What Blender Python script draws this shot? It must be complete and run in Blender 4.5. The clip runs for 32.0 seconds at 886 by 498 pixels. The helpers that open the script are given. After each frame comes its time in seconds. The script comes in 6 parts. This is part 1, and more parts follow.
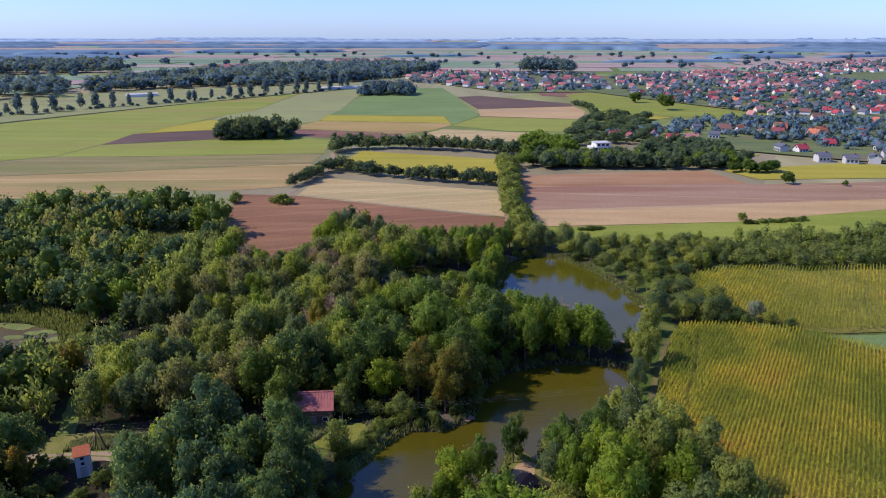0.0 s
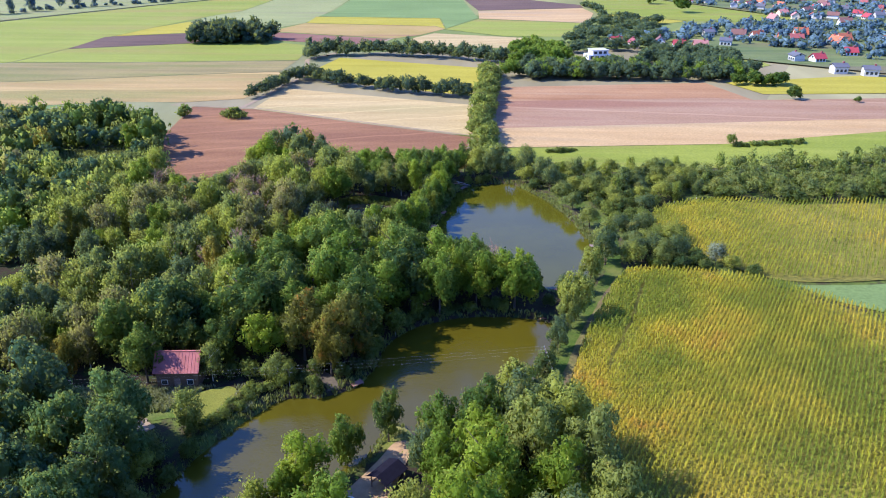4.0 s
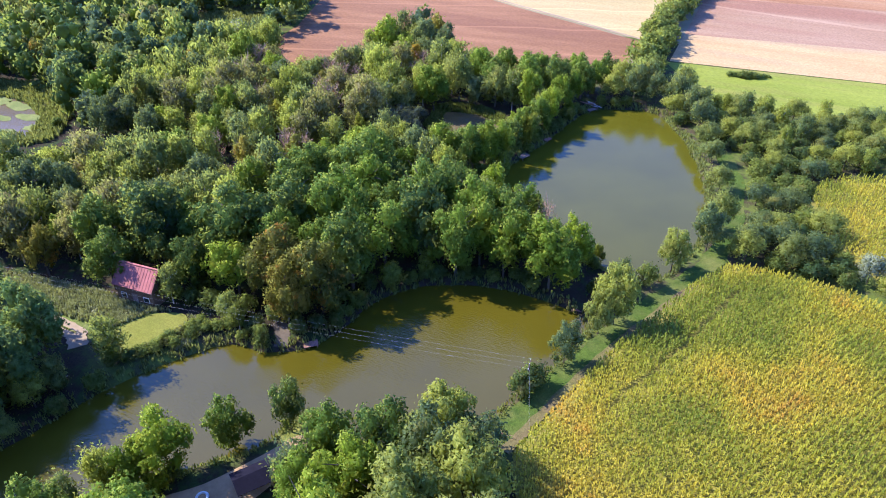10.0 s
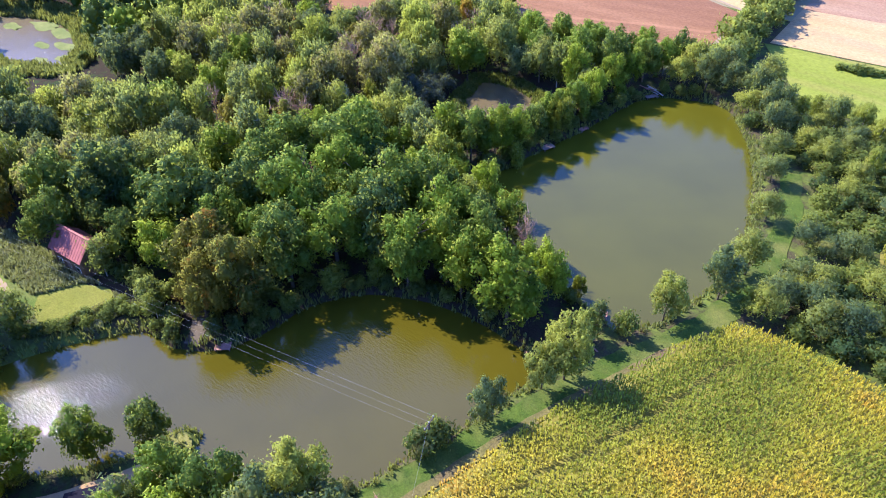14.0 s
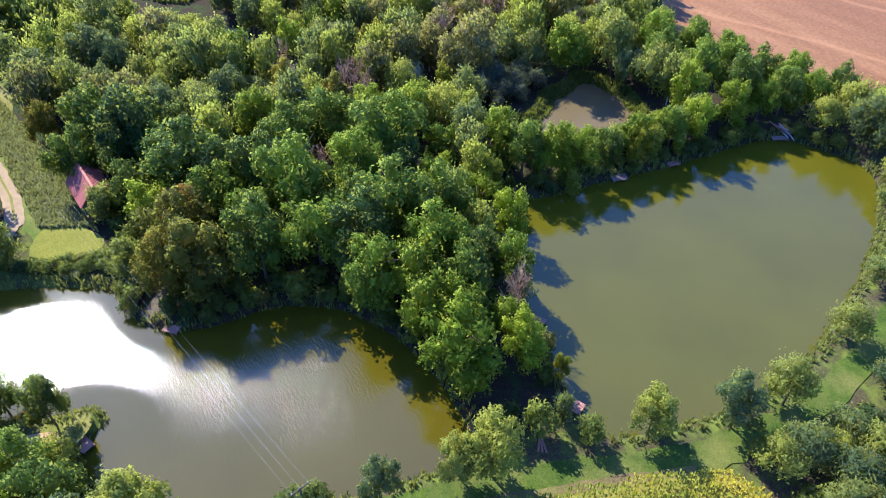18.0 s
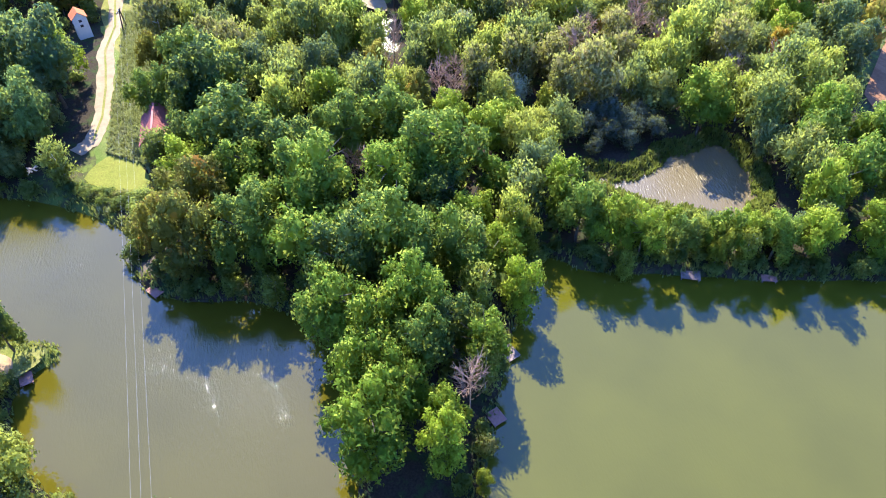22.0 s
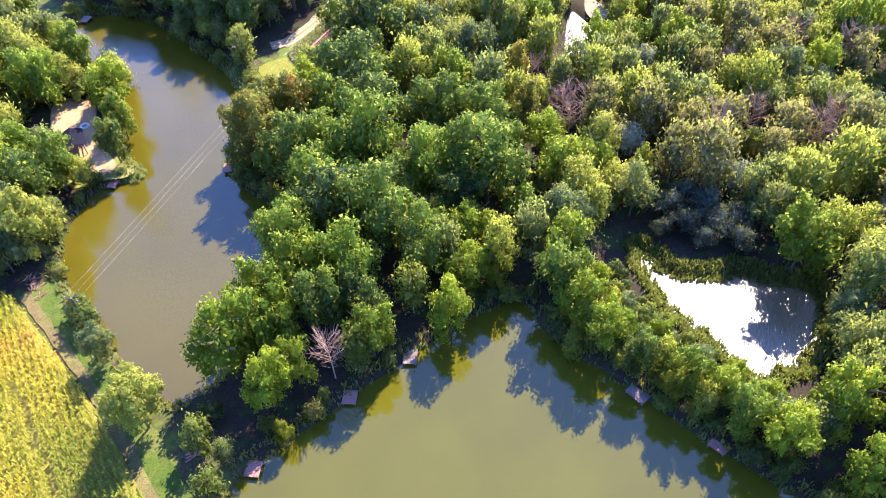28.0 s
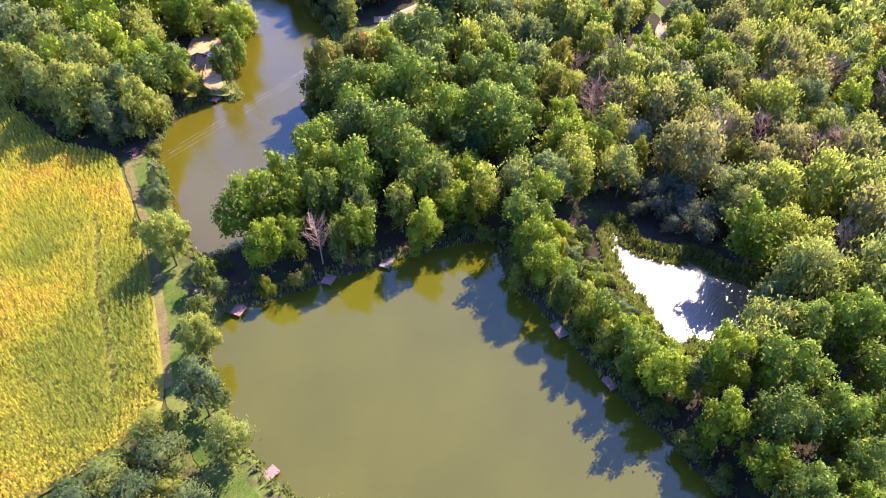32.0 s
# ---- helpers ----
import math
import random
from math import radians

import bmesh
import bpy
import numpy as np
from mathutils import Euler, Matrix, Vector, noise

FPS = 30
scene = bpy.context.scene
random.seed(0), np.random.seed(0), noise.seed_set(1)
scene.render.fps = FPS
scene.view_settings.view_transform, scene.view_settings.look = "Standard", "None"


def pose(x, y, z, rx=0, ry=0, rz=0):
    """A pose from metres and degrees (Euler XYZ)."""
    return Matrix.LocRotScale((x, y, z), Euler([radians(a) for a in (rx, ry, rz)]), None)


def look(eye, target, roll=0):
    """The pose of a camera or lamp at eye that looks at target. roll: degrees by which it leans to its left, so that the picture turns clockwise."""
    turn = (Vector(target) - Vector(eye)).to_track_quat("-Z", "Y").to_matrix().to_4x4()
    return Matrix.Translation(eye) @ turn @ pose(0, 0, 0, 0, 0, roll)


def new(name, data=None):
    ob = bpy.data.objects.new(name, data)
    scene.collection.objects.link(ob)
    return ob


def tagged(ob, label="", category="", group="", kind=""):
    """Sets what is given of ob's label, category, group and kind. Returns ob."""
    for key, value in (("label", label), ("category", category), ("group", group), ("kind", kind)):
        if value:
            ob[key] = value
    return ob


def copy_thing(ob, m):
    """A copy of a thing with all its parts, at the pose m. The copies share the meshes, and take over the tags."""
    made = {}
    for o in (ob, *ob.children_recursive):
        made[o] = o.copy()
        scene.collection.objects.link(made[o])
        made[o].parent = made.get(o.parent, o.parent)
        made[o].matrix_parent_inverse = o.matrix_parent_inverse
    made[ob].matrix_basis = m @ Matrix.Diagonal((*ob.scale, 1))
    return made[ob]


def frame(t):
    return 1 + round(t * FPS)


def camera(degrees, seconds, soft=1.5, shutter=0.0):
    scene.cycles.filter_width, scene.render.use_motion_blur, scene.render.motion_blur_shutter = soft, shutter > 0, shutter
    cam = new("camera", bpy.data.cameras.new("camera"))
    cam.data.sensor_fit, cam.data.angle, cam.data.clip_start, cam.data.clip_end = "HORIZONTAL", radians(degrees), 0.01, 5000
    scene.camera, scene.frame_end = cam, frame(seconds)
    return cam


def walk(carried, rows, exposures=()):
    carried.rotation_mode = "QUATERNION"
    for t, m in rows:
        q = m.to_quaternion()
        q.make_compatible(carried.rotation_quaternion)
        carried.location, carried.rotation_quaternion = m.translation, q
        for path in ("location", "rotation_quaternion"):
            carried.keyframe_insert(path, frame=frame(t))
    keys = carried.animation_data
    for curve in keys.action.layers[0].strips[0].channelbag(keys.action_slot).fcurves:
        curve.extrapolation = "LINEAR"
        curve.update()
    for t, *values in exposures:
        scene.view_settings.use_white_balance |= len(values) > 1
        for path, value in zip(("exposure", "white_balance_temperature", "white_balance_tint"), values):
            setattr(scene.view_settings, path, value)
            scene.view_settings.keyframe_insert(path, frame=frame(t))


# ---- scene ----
cam = camera(63.5, 32.0, 1.0)
METRES, EYE, TILT, LEAN, TURN = 238.0, 68.3, 0.0, 3.3, 0.0
ROWS = [
    (0.0, 0.0, 0.0, 0.0, 1.02, -17.15, -3.31),
    (0.5, 0.0106, 0.0109, 0.0002, 1.01, -18.09, -3.33),
    (1.0, 0.0222, 0.0227, 0.0005, 0.98, -19.08, -3.34),
    (1.5, 0.0331, 0.0335, 0.0007, 0.95, -19.98, -3.33),
    (2.0, 0.0448, 0.0453, 0.0009, 0.93, -20.97, -3.33),
    (2.5, 0.0557, 0.0559, 0.0012, 0.99, -21.87, -3.33),
    (3.0, 0.0674, 0.0675, 0.0018, 1.33, -22.89, -3.35),
    (3.5, 0.0784, 0.0781, 0.0023, 1.82, -23.81, -3.35),
    (5.5, 0.1234, 0.1226, 0.004, 8.46, -28.01, -3.28),
    (6.0, 0.1347, 0.135, 0.0045, 10.26, -29.1, -3.24),
    (6.5, 0.145, 0.1464, 0.0049, 11.92, -30.08, -3.21),
    (7.0, 0.1561, 0.1589, 0.0053, 13.96, -31.12, -3.14),
    (7.5, 0.1654, 0.1707, 0.0057, 15.9, -32.05, -3.14),
    (8.0, 0.1755, 0.1837, 0.0061, 17.98, -32.92, -3.1),
    (8.5, 0.1844, 0.196, 0.0066, 19.88, -33.7, -3.06),
    (9.0, 0.1937, 0.2094, 0.0069, 21.94, -34.51, -3.01),
    (9.5, 0.2018, 0.2223, 0.0073, 23.19, -35.26, -2.97),
    (10.0, 0.2101, 0.2365, 0.0076, 24.63, -36.04, -2.92),
    (10.5, 0.2175, 0.2497, 0.0079, 26.24, -36.77, -2.86),
    (11.0, 0.2252, 0.2643, 0.0083, 27.74, -37.52, -2.8),
    (11.5, 0.2318, 0.2779, 0.0085, 28.9, -38.19, -2.74),
    (12.0, 0.2385, 0.2929, 0.0088, 29.94, -38.91, -2.68),
    (12.5, 0.2442, 0.3069, 0.009, 31.12, -39.59, -2.63),
    (13.0, 0.2501, 0.3222, 0.0091, 33.01, -40.33, -2.56),
    (13.5, 0.2552, 0.3366, 0.0094, 35.1, -41.01, -2.47),
    (14.0, 0.2602, 0.3522, 0.0097, 37.32, -41.72, -2.4),
    (14.5, 0.2644, 0.3667, 0.01, 39.38, -42.35, -2.34),
    (16.5, 0.2777, 0.4277, 0.0105, 47.38, -44.8, -1.98),
    (17.0, 0.2798, 0.4438, 0.0107, 49.91, -45.43, -1.86),
    (17.5, 0.2806, 0.4585, 0.0114, 53.46, -46.17, -1.75),
    (18.0, 0.2819, 0.4749, 0.0117, 56.87, -46.82, -1.55),
    (18.5, 0.2822, 0.4901, 0.0121, 59.61, -47.39, -1.36),
    (19.0, 0.2816, 0.5064, 0.0127, 62.58, -48.02, -1.21),
    (19.5, 0.2805, 0.5214, 0.0129, 65.31, -48.5, -1.05),
    (20.0, 0.2784, 0.5374, 0.0133, 67.88, -49.0, -0.9),
    (20.5, 0.2758, 0.5521, 0.0136, 70.76, -49.45, -0.73),
    (21.0, 0.2722, 0.5678, 0.0138, 74.03, -49.93, -0.56),
    (21.5, 0.2682, 0.5823, 0.014, 77.26, -50.38, -0.34),
    (22.0, 0.2629, 0.5976, 0.0142, 80.99, -50.84, -0.12),
    (22.5, 0.2572, 0.6116, 0.0143, 84.48, -51.24, 0.11),
    (23.0, 0.2507, 0.6262, 0.014, 88.3, -51.58, 0.34),
    (23.5, 0.2437, 0.6394, 0.0139, 92.05, -51.87, 0.65),
    (24.0, 0.2364, 0.6542, 0.0144, 96.12, -52.19, 1.06),
    (24.5, 0.231, 0.6679, 0.0142, 99.68, -52.05, 1.37),
    (26.5, 0.2259, 0.7271, 0.0175, 111.92, -51.79, 2.77),
    (27.0, 0.2278, 0.7424, 0.0186, 114.36, -51.67, 2.96),
    (27.5, 0.2301, 0.7567, 0.0197, 116.59, -51.51, 3.11),
    (28.0, 0.233, 0.7722, 0.0207, 119.02, -51.0, 3.25),
    (28.5, 0.2357, 0.7866, 0.0216, 121.27, -50.58, 3.38),
    (29.0, 0.2385, 0.8023, 0.0226, 123.54, -50.17, 3.47),
    (29.5, 0.241, 0.8169, 0.0235, 125.52, -49.77, 3.55),
    (30.0, 0.2434, 0.8328, 0.0245, 127.68, -49.37, 3.62),
    (30.5, 0.2453, 0.8474, 0.0256, 129.64, -49.01, 3.67),
    (31.0, 0.247, 0.8634, 0.0268, 131.75, -48.59, 3.72),
    (31.5, 0.2482, 0.8781, 0.0279, 133.72, -47.99, 3.76),
    (32.0, 0.249, 0.8943, 0.029, 135.91, -47.19, 3.79),
]
EXPOSURES = [(0.0, -0.18, 6350, 17), (2.0, 0.34, 6250, 15), (3.5, 0.62, 5950, 13), (6.0, 0.78, 5820, 14), (13.0, 1.18, 5900, 17), (18.0, 1.08, 6150, 9), (20.5, 1.46, 6020, 3), (22.0, 1.70, 6150, 8), (24.0, 1.92, 6300, 17), (28.0, 1.80, 6700, 20), (32.0, 1.60, 6950, 24)]
walk(cam, [(t, pose(0, 0, EYE, TILT, LEAN, TURN) @ pose(METRES * x, METRES * y, METRES * z, 90 + pitch, roll, yaw)) for t, x, y, z, yaw, pitch, roll in ROWS], EXPOSURES)

SUN_YAW, SUN_UP = 95.5, 43.5

# ---- sky and sun ----
world = bpy.data.worlds.new("sky")
scene.world = world
world.use_nodes = True
wn = world.node_tree
sky = wn.nodes.new("ShaderNodeTexSky")
sky.sky_type, sky.sun_disc = "NISHITA", False
sky.sun_elevation, sky.sun_rotation = radians(SUN_UP), radians(360 - SUN_YAW)
sky.air_density, sky.dust_density, sky.ozone_density, sky.altitude = 1.0, 0.30, 1.6, 300
tint = wn.nodes.new("ShaderNodeMix")
tint.data_type, tint.blend_type = "RGBA", "MULTIPLY"
tint.inputs[0].default_value, tint.inputs[7].default_value = 1.0, (0.62, 0.88, 1.66, 1.0)
wn.links.new(sky.outputs[0], tint.inputs[6])
wn.links.new(tint.outputs[2], wn.nodes["Background"].inputs[0])
wn.nodes["Background"].inputs[1].default_value = 0.15
sun = new("sun", bpy.data.lights.new("sun", "SUN"))
sun.data.energy, sun.data.angle, sun.data.color = 5.0, radians(0.53), (1.0, 0.935, 0.80)
sun_way = Vector((-math.sin(radians(SUN_YAW)) * math.cos(radians(SUN_UP)), math.cos(radians(SUN_YAW)) * math.cos(radians(SUN_UP)), math.sin(radians(SUN_UP))))
sun.matrix_world = look(sun_way * 300, (0, 0, 0))


# ---- materials ----
class Nodes:
    """A small builder of node materials."""

    def __init__(self, name):
        self.mat = bpy.data.materials.new(name)
        self.mat.use_nodes = True
        self.tree = self.mat.node_tree
        self.bsdf = self.tree.nodes["Principled BSDF"]
        self.out = self.tree.nodes["Material Output"]

    def node(self, kind, values=()):
        n = self.tree.nodes.new(kind)
        for key, value in values:
            self.put(value, n.inputs[key])
        return n

    def put(self, value, socket):
        if isinstance(value, bpy.types.NodeSocket):
            self.tree.links.new(value, socket)
        else:
            socket.default_value = (*value, 1.0) if isinstance(value, tuple) and len(value) == 3 and socket.type == "RGBA" else value

    def place(self, scale=(1, 1, 1), turn=0.0):
        geo = self.node("ShaderNodeNewGeometry")
        m = self.node("ShaderNodeMapping", [("Vector", geo.outputs["Position"]), ("Rotation", (0, 0, turn)), ("Scale", scale)])
        return m.outputs[0]

    def noise(self, scale, detail=3.0, rough=0.55, vector=None):
        n = self.node("ShaderNodeTexNoise", [("Scale", scale), ("Detail", detail), ("Roughness", rough)])
        self.tree.links.new(vector or self.place(), n.inputs["Vector"])
        return n.outputs["Fac"]

    def ramp(self, fac, stops):
        r = self.node("ShaderNodeValToRGB", [("Fac", fac)])
        el = r.color_ramp.elements
        while len(el) < len(stops):
            el.new(0.5)
        for e, (p, c) in zip(el, stops):
            e.position, e.color = p, (*c, 1.0)
        return r.outputs[0]

    def mix(self, fac, a, b, blend="MIX"):
        m = self.node("ShaderNodeMix")
        m.data_type, m.blend_type = "RGBA", blend
        for value, socket in ((fac, m.inputs[0]), (a, m.inputs[6]), (b, m.inputs[7])):
            self.put(value, socket)
        return m.outputs[2]

    def math(self, op, a, b=0.0, clamp=False):
        m = self.node("ShaderNodeMath")
        m.operation, m.use_clamp = op, clamp
        self.put(a, m.inputs[0])
        self.put(b, m.inputs[1])
        return m.outputs[0]

    def bump(self, height, strength=0.4, distance=0.1):
        b = self.node("ShaderNodeBump", [("Strength", strength), ("Distance", distance), ("Height", height)])
        self.tree.links.new(b.outputs[0], self.bsdf.inputs["Normal"])

    def done(self, color=None, rough=0.8, metal=0.0, spec=0.3):
        if color is not None:
            self.put(color, self.bsdf.inputs["Base Color"])
        self.put(rough, self.bsdf.inputs["Roughness"])
        self.put(metal, self.bsdf.inputs["Metallic"])
        self.put(spec, self.bsdf.inputs["Specular IOR Level"])
        return self.mat


def leaf_material(name, dark, light, patch, glow=0.32, patch_size=0.16):
    """Leaves: a hue a tree, a shade a leaf, some light coming through."""
    n = Nodes(name)
    info, geo = n.node("ShaderNodeObjectInfo"), n.node("ShaderNodeNewGeometry")
    tone = n.math("ADD", n.math("SUBTRACT", n.math("MULTIPLY", info.outputs["Random"], 1.3), 0.22), n.math("MULTIPLY", n.math("SUBTRACT", n.noise(patch_size, 2.0), 0.42), 1.3))
    base = n.mix(n.math("ADD", tone, 0.0, True), dark, light)
    base = n.mix(n.math("MULTIPLY", n.math("GREATER_THAN", n.noise(0.45, 2.0), 0.62), 0.55), base, patch)
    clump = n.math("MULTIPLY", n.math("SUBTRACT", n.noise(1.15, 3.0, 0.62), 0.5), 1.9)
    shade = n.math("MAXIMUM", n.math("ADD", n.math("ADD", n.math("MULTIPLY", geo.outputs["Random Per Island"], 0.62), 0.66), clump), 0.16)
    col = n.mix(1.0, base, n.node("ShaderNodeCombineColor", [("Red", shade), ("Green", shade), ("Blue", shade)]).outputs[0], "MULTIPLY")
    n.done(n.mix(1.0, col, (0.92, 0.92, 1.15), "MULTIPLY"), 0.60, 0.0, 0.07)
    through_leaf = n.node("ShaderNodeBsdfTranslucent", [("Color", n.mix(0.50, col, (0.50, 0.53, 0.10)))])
    both = n.node("ShaderNodeMixShader", [(0, glow), (1, n.bsdf.outputs[0]), (2, through_leaf.outputs[0])])
    n.tree.links.new(both.outputs[0], n.out.inputs[0])
    return n.mat


def field_material(name, a, b, turn=0.0, furrow=0.0, streak=0.02, c=None, lines=0.0):
    """Ploughed, mown or sown ground: streaks along the work, patches across it, wheel lines."""
    a, b = (tuple(min(0.55, v * g) for v, g in zip(q, (1.16, 1.13, 1.06))) for q in (a, b))
    n = Nodes(name)
    vec = n.place((0.05, 1.0, 1.0), turn)
    fac = n.math("ADD", n.math("MULTIPLY", n.noise(streak * 7, 5.0, 0.65, vec), 0.75), n.math("MULTIPLY", n.noise(streak, 3.0), 0.45))
    col = n.ramp(fac, [(0.42, a), (0.76, b)])
    if c:
        col = n.mix(n.ramp(n.noise(streak * 2.2, 3.0, 0.6, n.place((0.12, 1.0, 1.0), turn)), [(0.50, (0, 0, 0)), (0.64, (1, 1, 1))]), col, c)
    fine = n.noise(1.4, 5.0, 0.75)
    col = n.mix(0.45, col, n.ramp(fine, [(0.3, (0.25, 0.25, 0.25)), (0.7, (0.75, 0.75, 0.75))]), "OVERLAY")
    across = n.node("ShaderNodeSeparateXYZ", [("Vector", n.place((1, 1, 1), turn))]).outputs[1]
    wobble = n.math("ADD", across, n.math("MULTIPLY", n.noise(0.03, 2.0), 6.0))
    if furrow:
        w = n.math("ADD", n.math("MULTIPLY", n.math("SINE", n.math("MULTIPLY", wobble, furrow * 6.283)), 0.5), 0.5)
        col = n.mix(n.math("MULTIPLY", w, 0.14), col, tuple(v * 0.62 for v in a))
    if lines:
        w = n.math("GREATER_THAN", n.math("SINE", n.math("MULTIPLY", wobble, lines * 6.283)), 0.985)
        col = n.mix(n.math("MULTIPLY", w, 0.28), col, tuple(min(1.0, v * 1.45) for v in b))
    n.bump(fine, 0.5, 0.2)
    return n.done(col, 0.92, 0.0, 0.15)


def plain_material(name, color, rough=0.7, metal=0.0, grain=6.0, depth=0.25, spec=0.3):
    n = Nodes(name)
    dark = tuple(v * (1 - depth) for v in color)
    light = tuple(min(v * (1 + depth), 0.95) for v in color)
    fac = n.math("ADD", n.math("MULTIPLY", n.noise(grain, 4.0, 0.65), 0.6), n.math("MULTIPLY", n.noise(grain * 0.17, 2.0), 0.4))
    n.bump(n.noise(grain * 3, 3.0), 0.25, 0.02)
    return n.done(n.ramp(fac, [(0.3, dark), (0.7, light)]), rough, metal, spec)


M = {}
M["oak"] = leaf_material("oak_leaves", (0.036, 0.088, 0.030), (0.170, 0.270, 0.028), (0.205, 0.260, 0.028), 0.58)
M["dark_oak"] = leaf_material("dark_broad_leaves", (0.046, 0.104, 0.050), (0.130, 0.215, 0.054), (0.18, 0.22, 0.05), 0.52)
M["birch"] = leaf_material("birch_leaves", (0.094, 0.150, 0.056), (0.300, 0.350, 0.044), (0.35, 0.31, 0.07), 0.56)
M["willow"] = leaf_material("willow_leaves", (0.094, 0.148, 0.062), (0.330, 0.355, 0.056), (0.34, 0.30, 0.06), 0.54)
M["silver"] = leaf_material("silver_willow_leaves", (0.190, 0.225, 0.120), (0.400, 0.425, 0.230), (0.46, 0.44, 0.26), 0.4)
M["maple"] = leaf_material("maple_leaves", (0.076, 0.155, 0.018), (0.275, 0.370, 0.028), (0.36, 0.35, 0.03), 0.62)
M["dry"] = leaf_material("withering_leaves", (0.150, 0.148, 0.050), (0.285, 0.255, 0.085), (0.36, 0.27, 0.12), 0.50)
M["alder"] = leaf_material("alder_leaves", (0.062, 0.110, 0.050), (0.150, 0.205, 0.066), (0.22, 0.23, 0.08), 0.48)
M["orange"] = leaf_material("orange_leaves", (0.34, 0.17, 0.012), (0.52, 0.26, 0.016), (0.55, 0.32, 0.02), 0.5)
M["sallow"] = leaf_material("sallow_leaves", (0.045, 0.068, 0.050), (0.095, 0.125, 0.078), (0.13, 0.14, 0.08), 0.34)
M["yellow"] = leaf_material("yellowing_leaves", (0.160, 0.190, 0.018), (0.330, 0.315, 0.026), (0.42, 0.33, 0.03), 0.58)
M["rust"] = leaf_material("turning_leaves", (0.080, 0.098, 0.022), (0.260, 0.200, 0.028), (0.52, 0.20, 0.030), 0.54)
M["shrub"] = leaf_material("shrub_leaves", (0.056, 0.104, 0.034), (0.200, 0.248, 0.044), (0.26, 0.21, 0.06), 0.54)
M["wood_far"] = leaf_material("far_leaves", (0.036, 0.072, 0.044), (0.092, 0.140, 0.062), (0.11, 0.14, 0.05), 0.4, 0.06)
# blue and paleness added to this leaf colour stand in for aerial haze
M["wood_mid"] = leaf_material("haze_blued_wood_leaves", (0.085, 0.150, 0.160), (0.130, 0.205, 0.200), (0.13, 0.19, 0.15), 0.3, 0.03)
# no mist in the scene: aerial haze is put into these two colours
M["distant"] = plain_material("haze_tinted_woods", (0.150, 0.225, 0.290), 1.0, 0, 0.02, 0.18, 0.0)
M["horizon"] = plain_material("haze_tinted_horizon_woods", (0.33, 0.43, 0.52), 1.0, 0, 0.004, 0.10, 0.0)


def maize_material():
    """Ripening maize: green, yellow and rusty patches over the field, a shade a leaf."""
    n = Nodes("maize_leaves")
    geo = n.node("ShaderNodeNewGeometry")
    patch = n.math("ADD", n.math("MULTIPLY", n.noise(0.055, 3.0, 0.6, n.place((1, 1, 1), 0.4)), 0.8), n.math("MULTIPLY", n.noise(0.5, 2.0), 0.2))
    col = n.ramp(patch, [(0.40, (0.265, 0.300, 0.034)), (0.50, (0.42, 0.400, 0.040)), (0.58, (0.56, 0.455, 0.048)), (0.66, (0.60, 0.355, 0.058))])
    shade = n.math("ADD", n.math("MULTIPLY", n.math("POWER", geo.outputs["Random Per Island"], 1.3), 0.46), 0.80)
    col = n.mix(1.0, col, n.node("ShaderNodeCombineColor", [("Red", shade), ("Green", shade), ("Blue", shade)]).outputs[0], "MULTIPLY")
    n.done(col, 0.5, 0.0, 0.4)
    glow = n.node("ShaderNodeBsdfTranslucent", [("Color", col)])
    both = n.node("ShaderNodeMixShader", [(0, 0.40), (1, n.bsdf.outputs[0]), (2, glow.outputs[0])])
    n.tree.links.new(both.outputs[0], n.out.inputs[0])
    return n.mat


M["corn"] = maize_material()
M["reed"] = leaf_material("reed_blades", (0.085, 0.135, 0.022), (0.210, 0.230, 0.060), (0.24, 0.20, 0.08), 0.40, 0.3)
M["herb"] = leaf_material("pale_herb_leaves", (0.135, 0.170, 0.065), (0.300, 0.310, 0.140), (0.36, 0.33, 0.20), 0.35, 0.3)
M["bark"] = plain_material("brown_bark", (0.11, 0.085, 0.06), 0.9, 0, 9.0, 0.4)
M["birch_bark"] = plain_material("white_birch_bark", (0.52, 0.49, 0.44), 0.75, 0, 5.0, 0.45)
M["dead_wood"] = plain_material("bleached_dead_wood", (0.42, 0.26, 0.17), 0.85, 0, 9.0, 0.3)
M["bleached"] = plain_material("bleached_boards", (0.46, 0.38, 0.35), 0.8, 0, 5.0, 0.25)
M["plank"] = plain_material("weathered_planks", (0.26, 0.18, 0.15), 0.8, 0, 5.0, 0.4)
M["red_plank"] = plain_material("reddish_planks", (0.36, 0.17, 0.13), 0.75, 0, 5.0, 0.3)
M["red_roof"] = plain_material("red_sheet_roof", (0.43, 0.145, 0.125), 0.7, 0, 0.8, 0.30, 0.25)
M["orange_tile"] = plain_material("orange_roof_tile", (0.58, 0.16, 0.06), 0.65, 0, 3.0, 0.2)
M["dark_roof"] = plain_material("dark_sheet", (0.035, 0.035, 0.05), 0.5, 0, 2.0, 0.3)
M["white_wall"] = plain_material("white_plaster", (0.70, 0.69, 0.66), 0.85, 0, 1.5, 0.1)
M["grey_wall"] = plain_material("grey_plaster", (0.52, 0.50, 0.47), 0.85, 0, 1.5, 0.12)
M["cream_wall"] = plain_material("cream_plaster", (0.66, 0.58, 0.44), 0.85, 0, 1.5, 0.1)
M["timber_wall"] = plain_material("brown_boards", (0.15, 0.095, 0.06), 0.8, 0, 3.0, 0.3)
M["glass"] = plain_material("dark_window_glass", (0.03, 0.04, 0.05), 0.08, 0, 1.0, 0.1, 0.6)
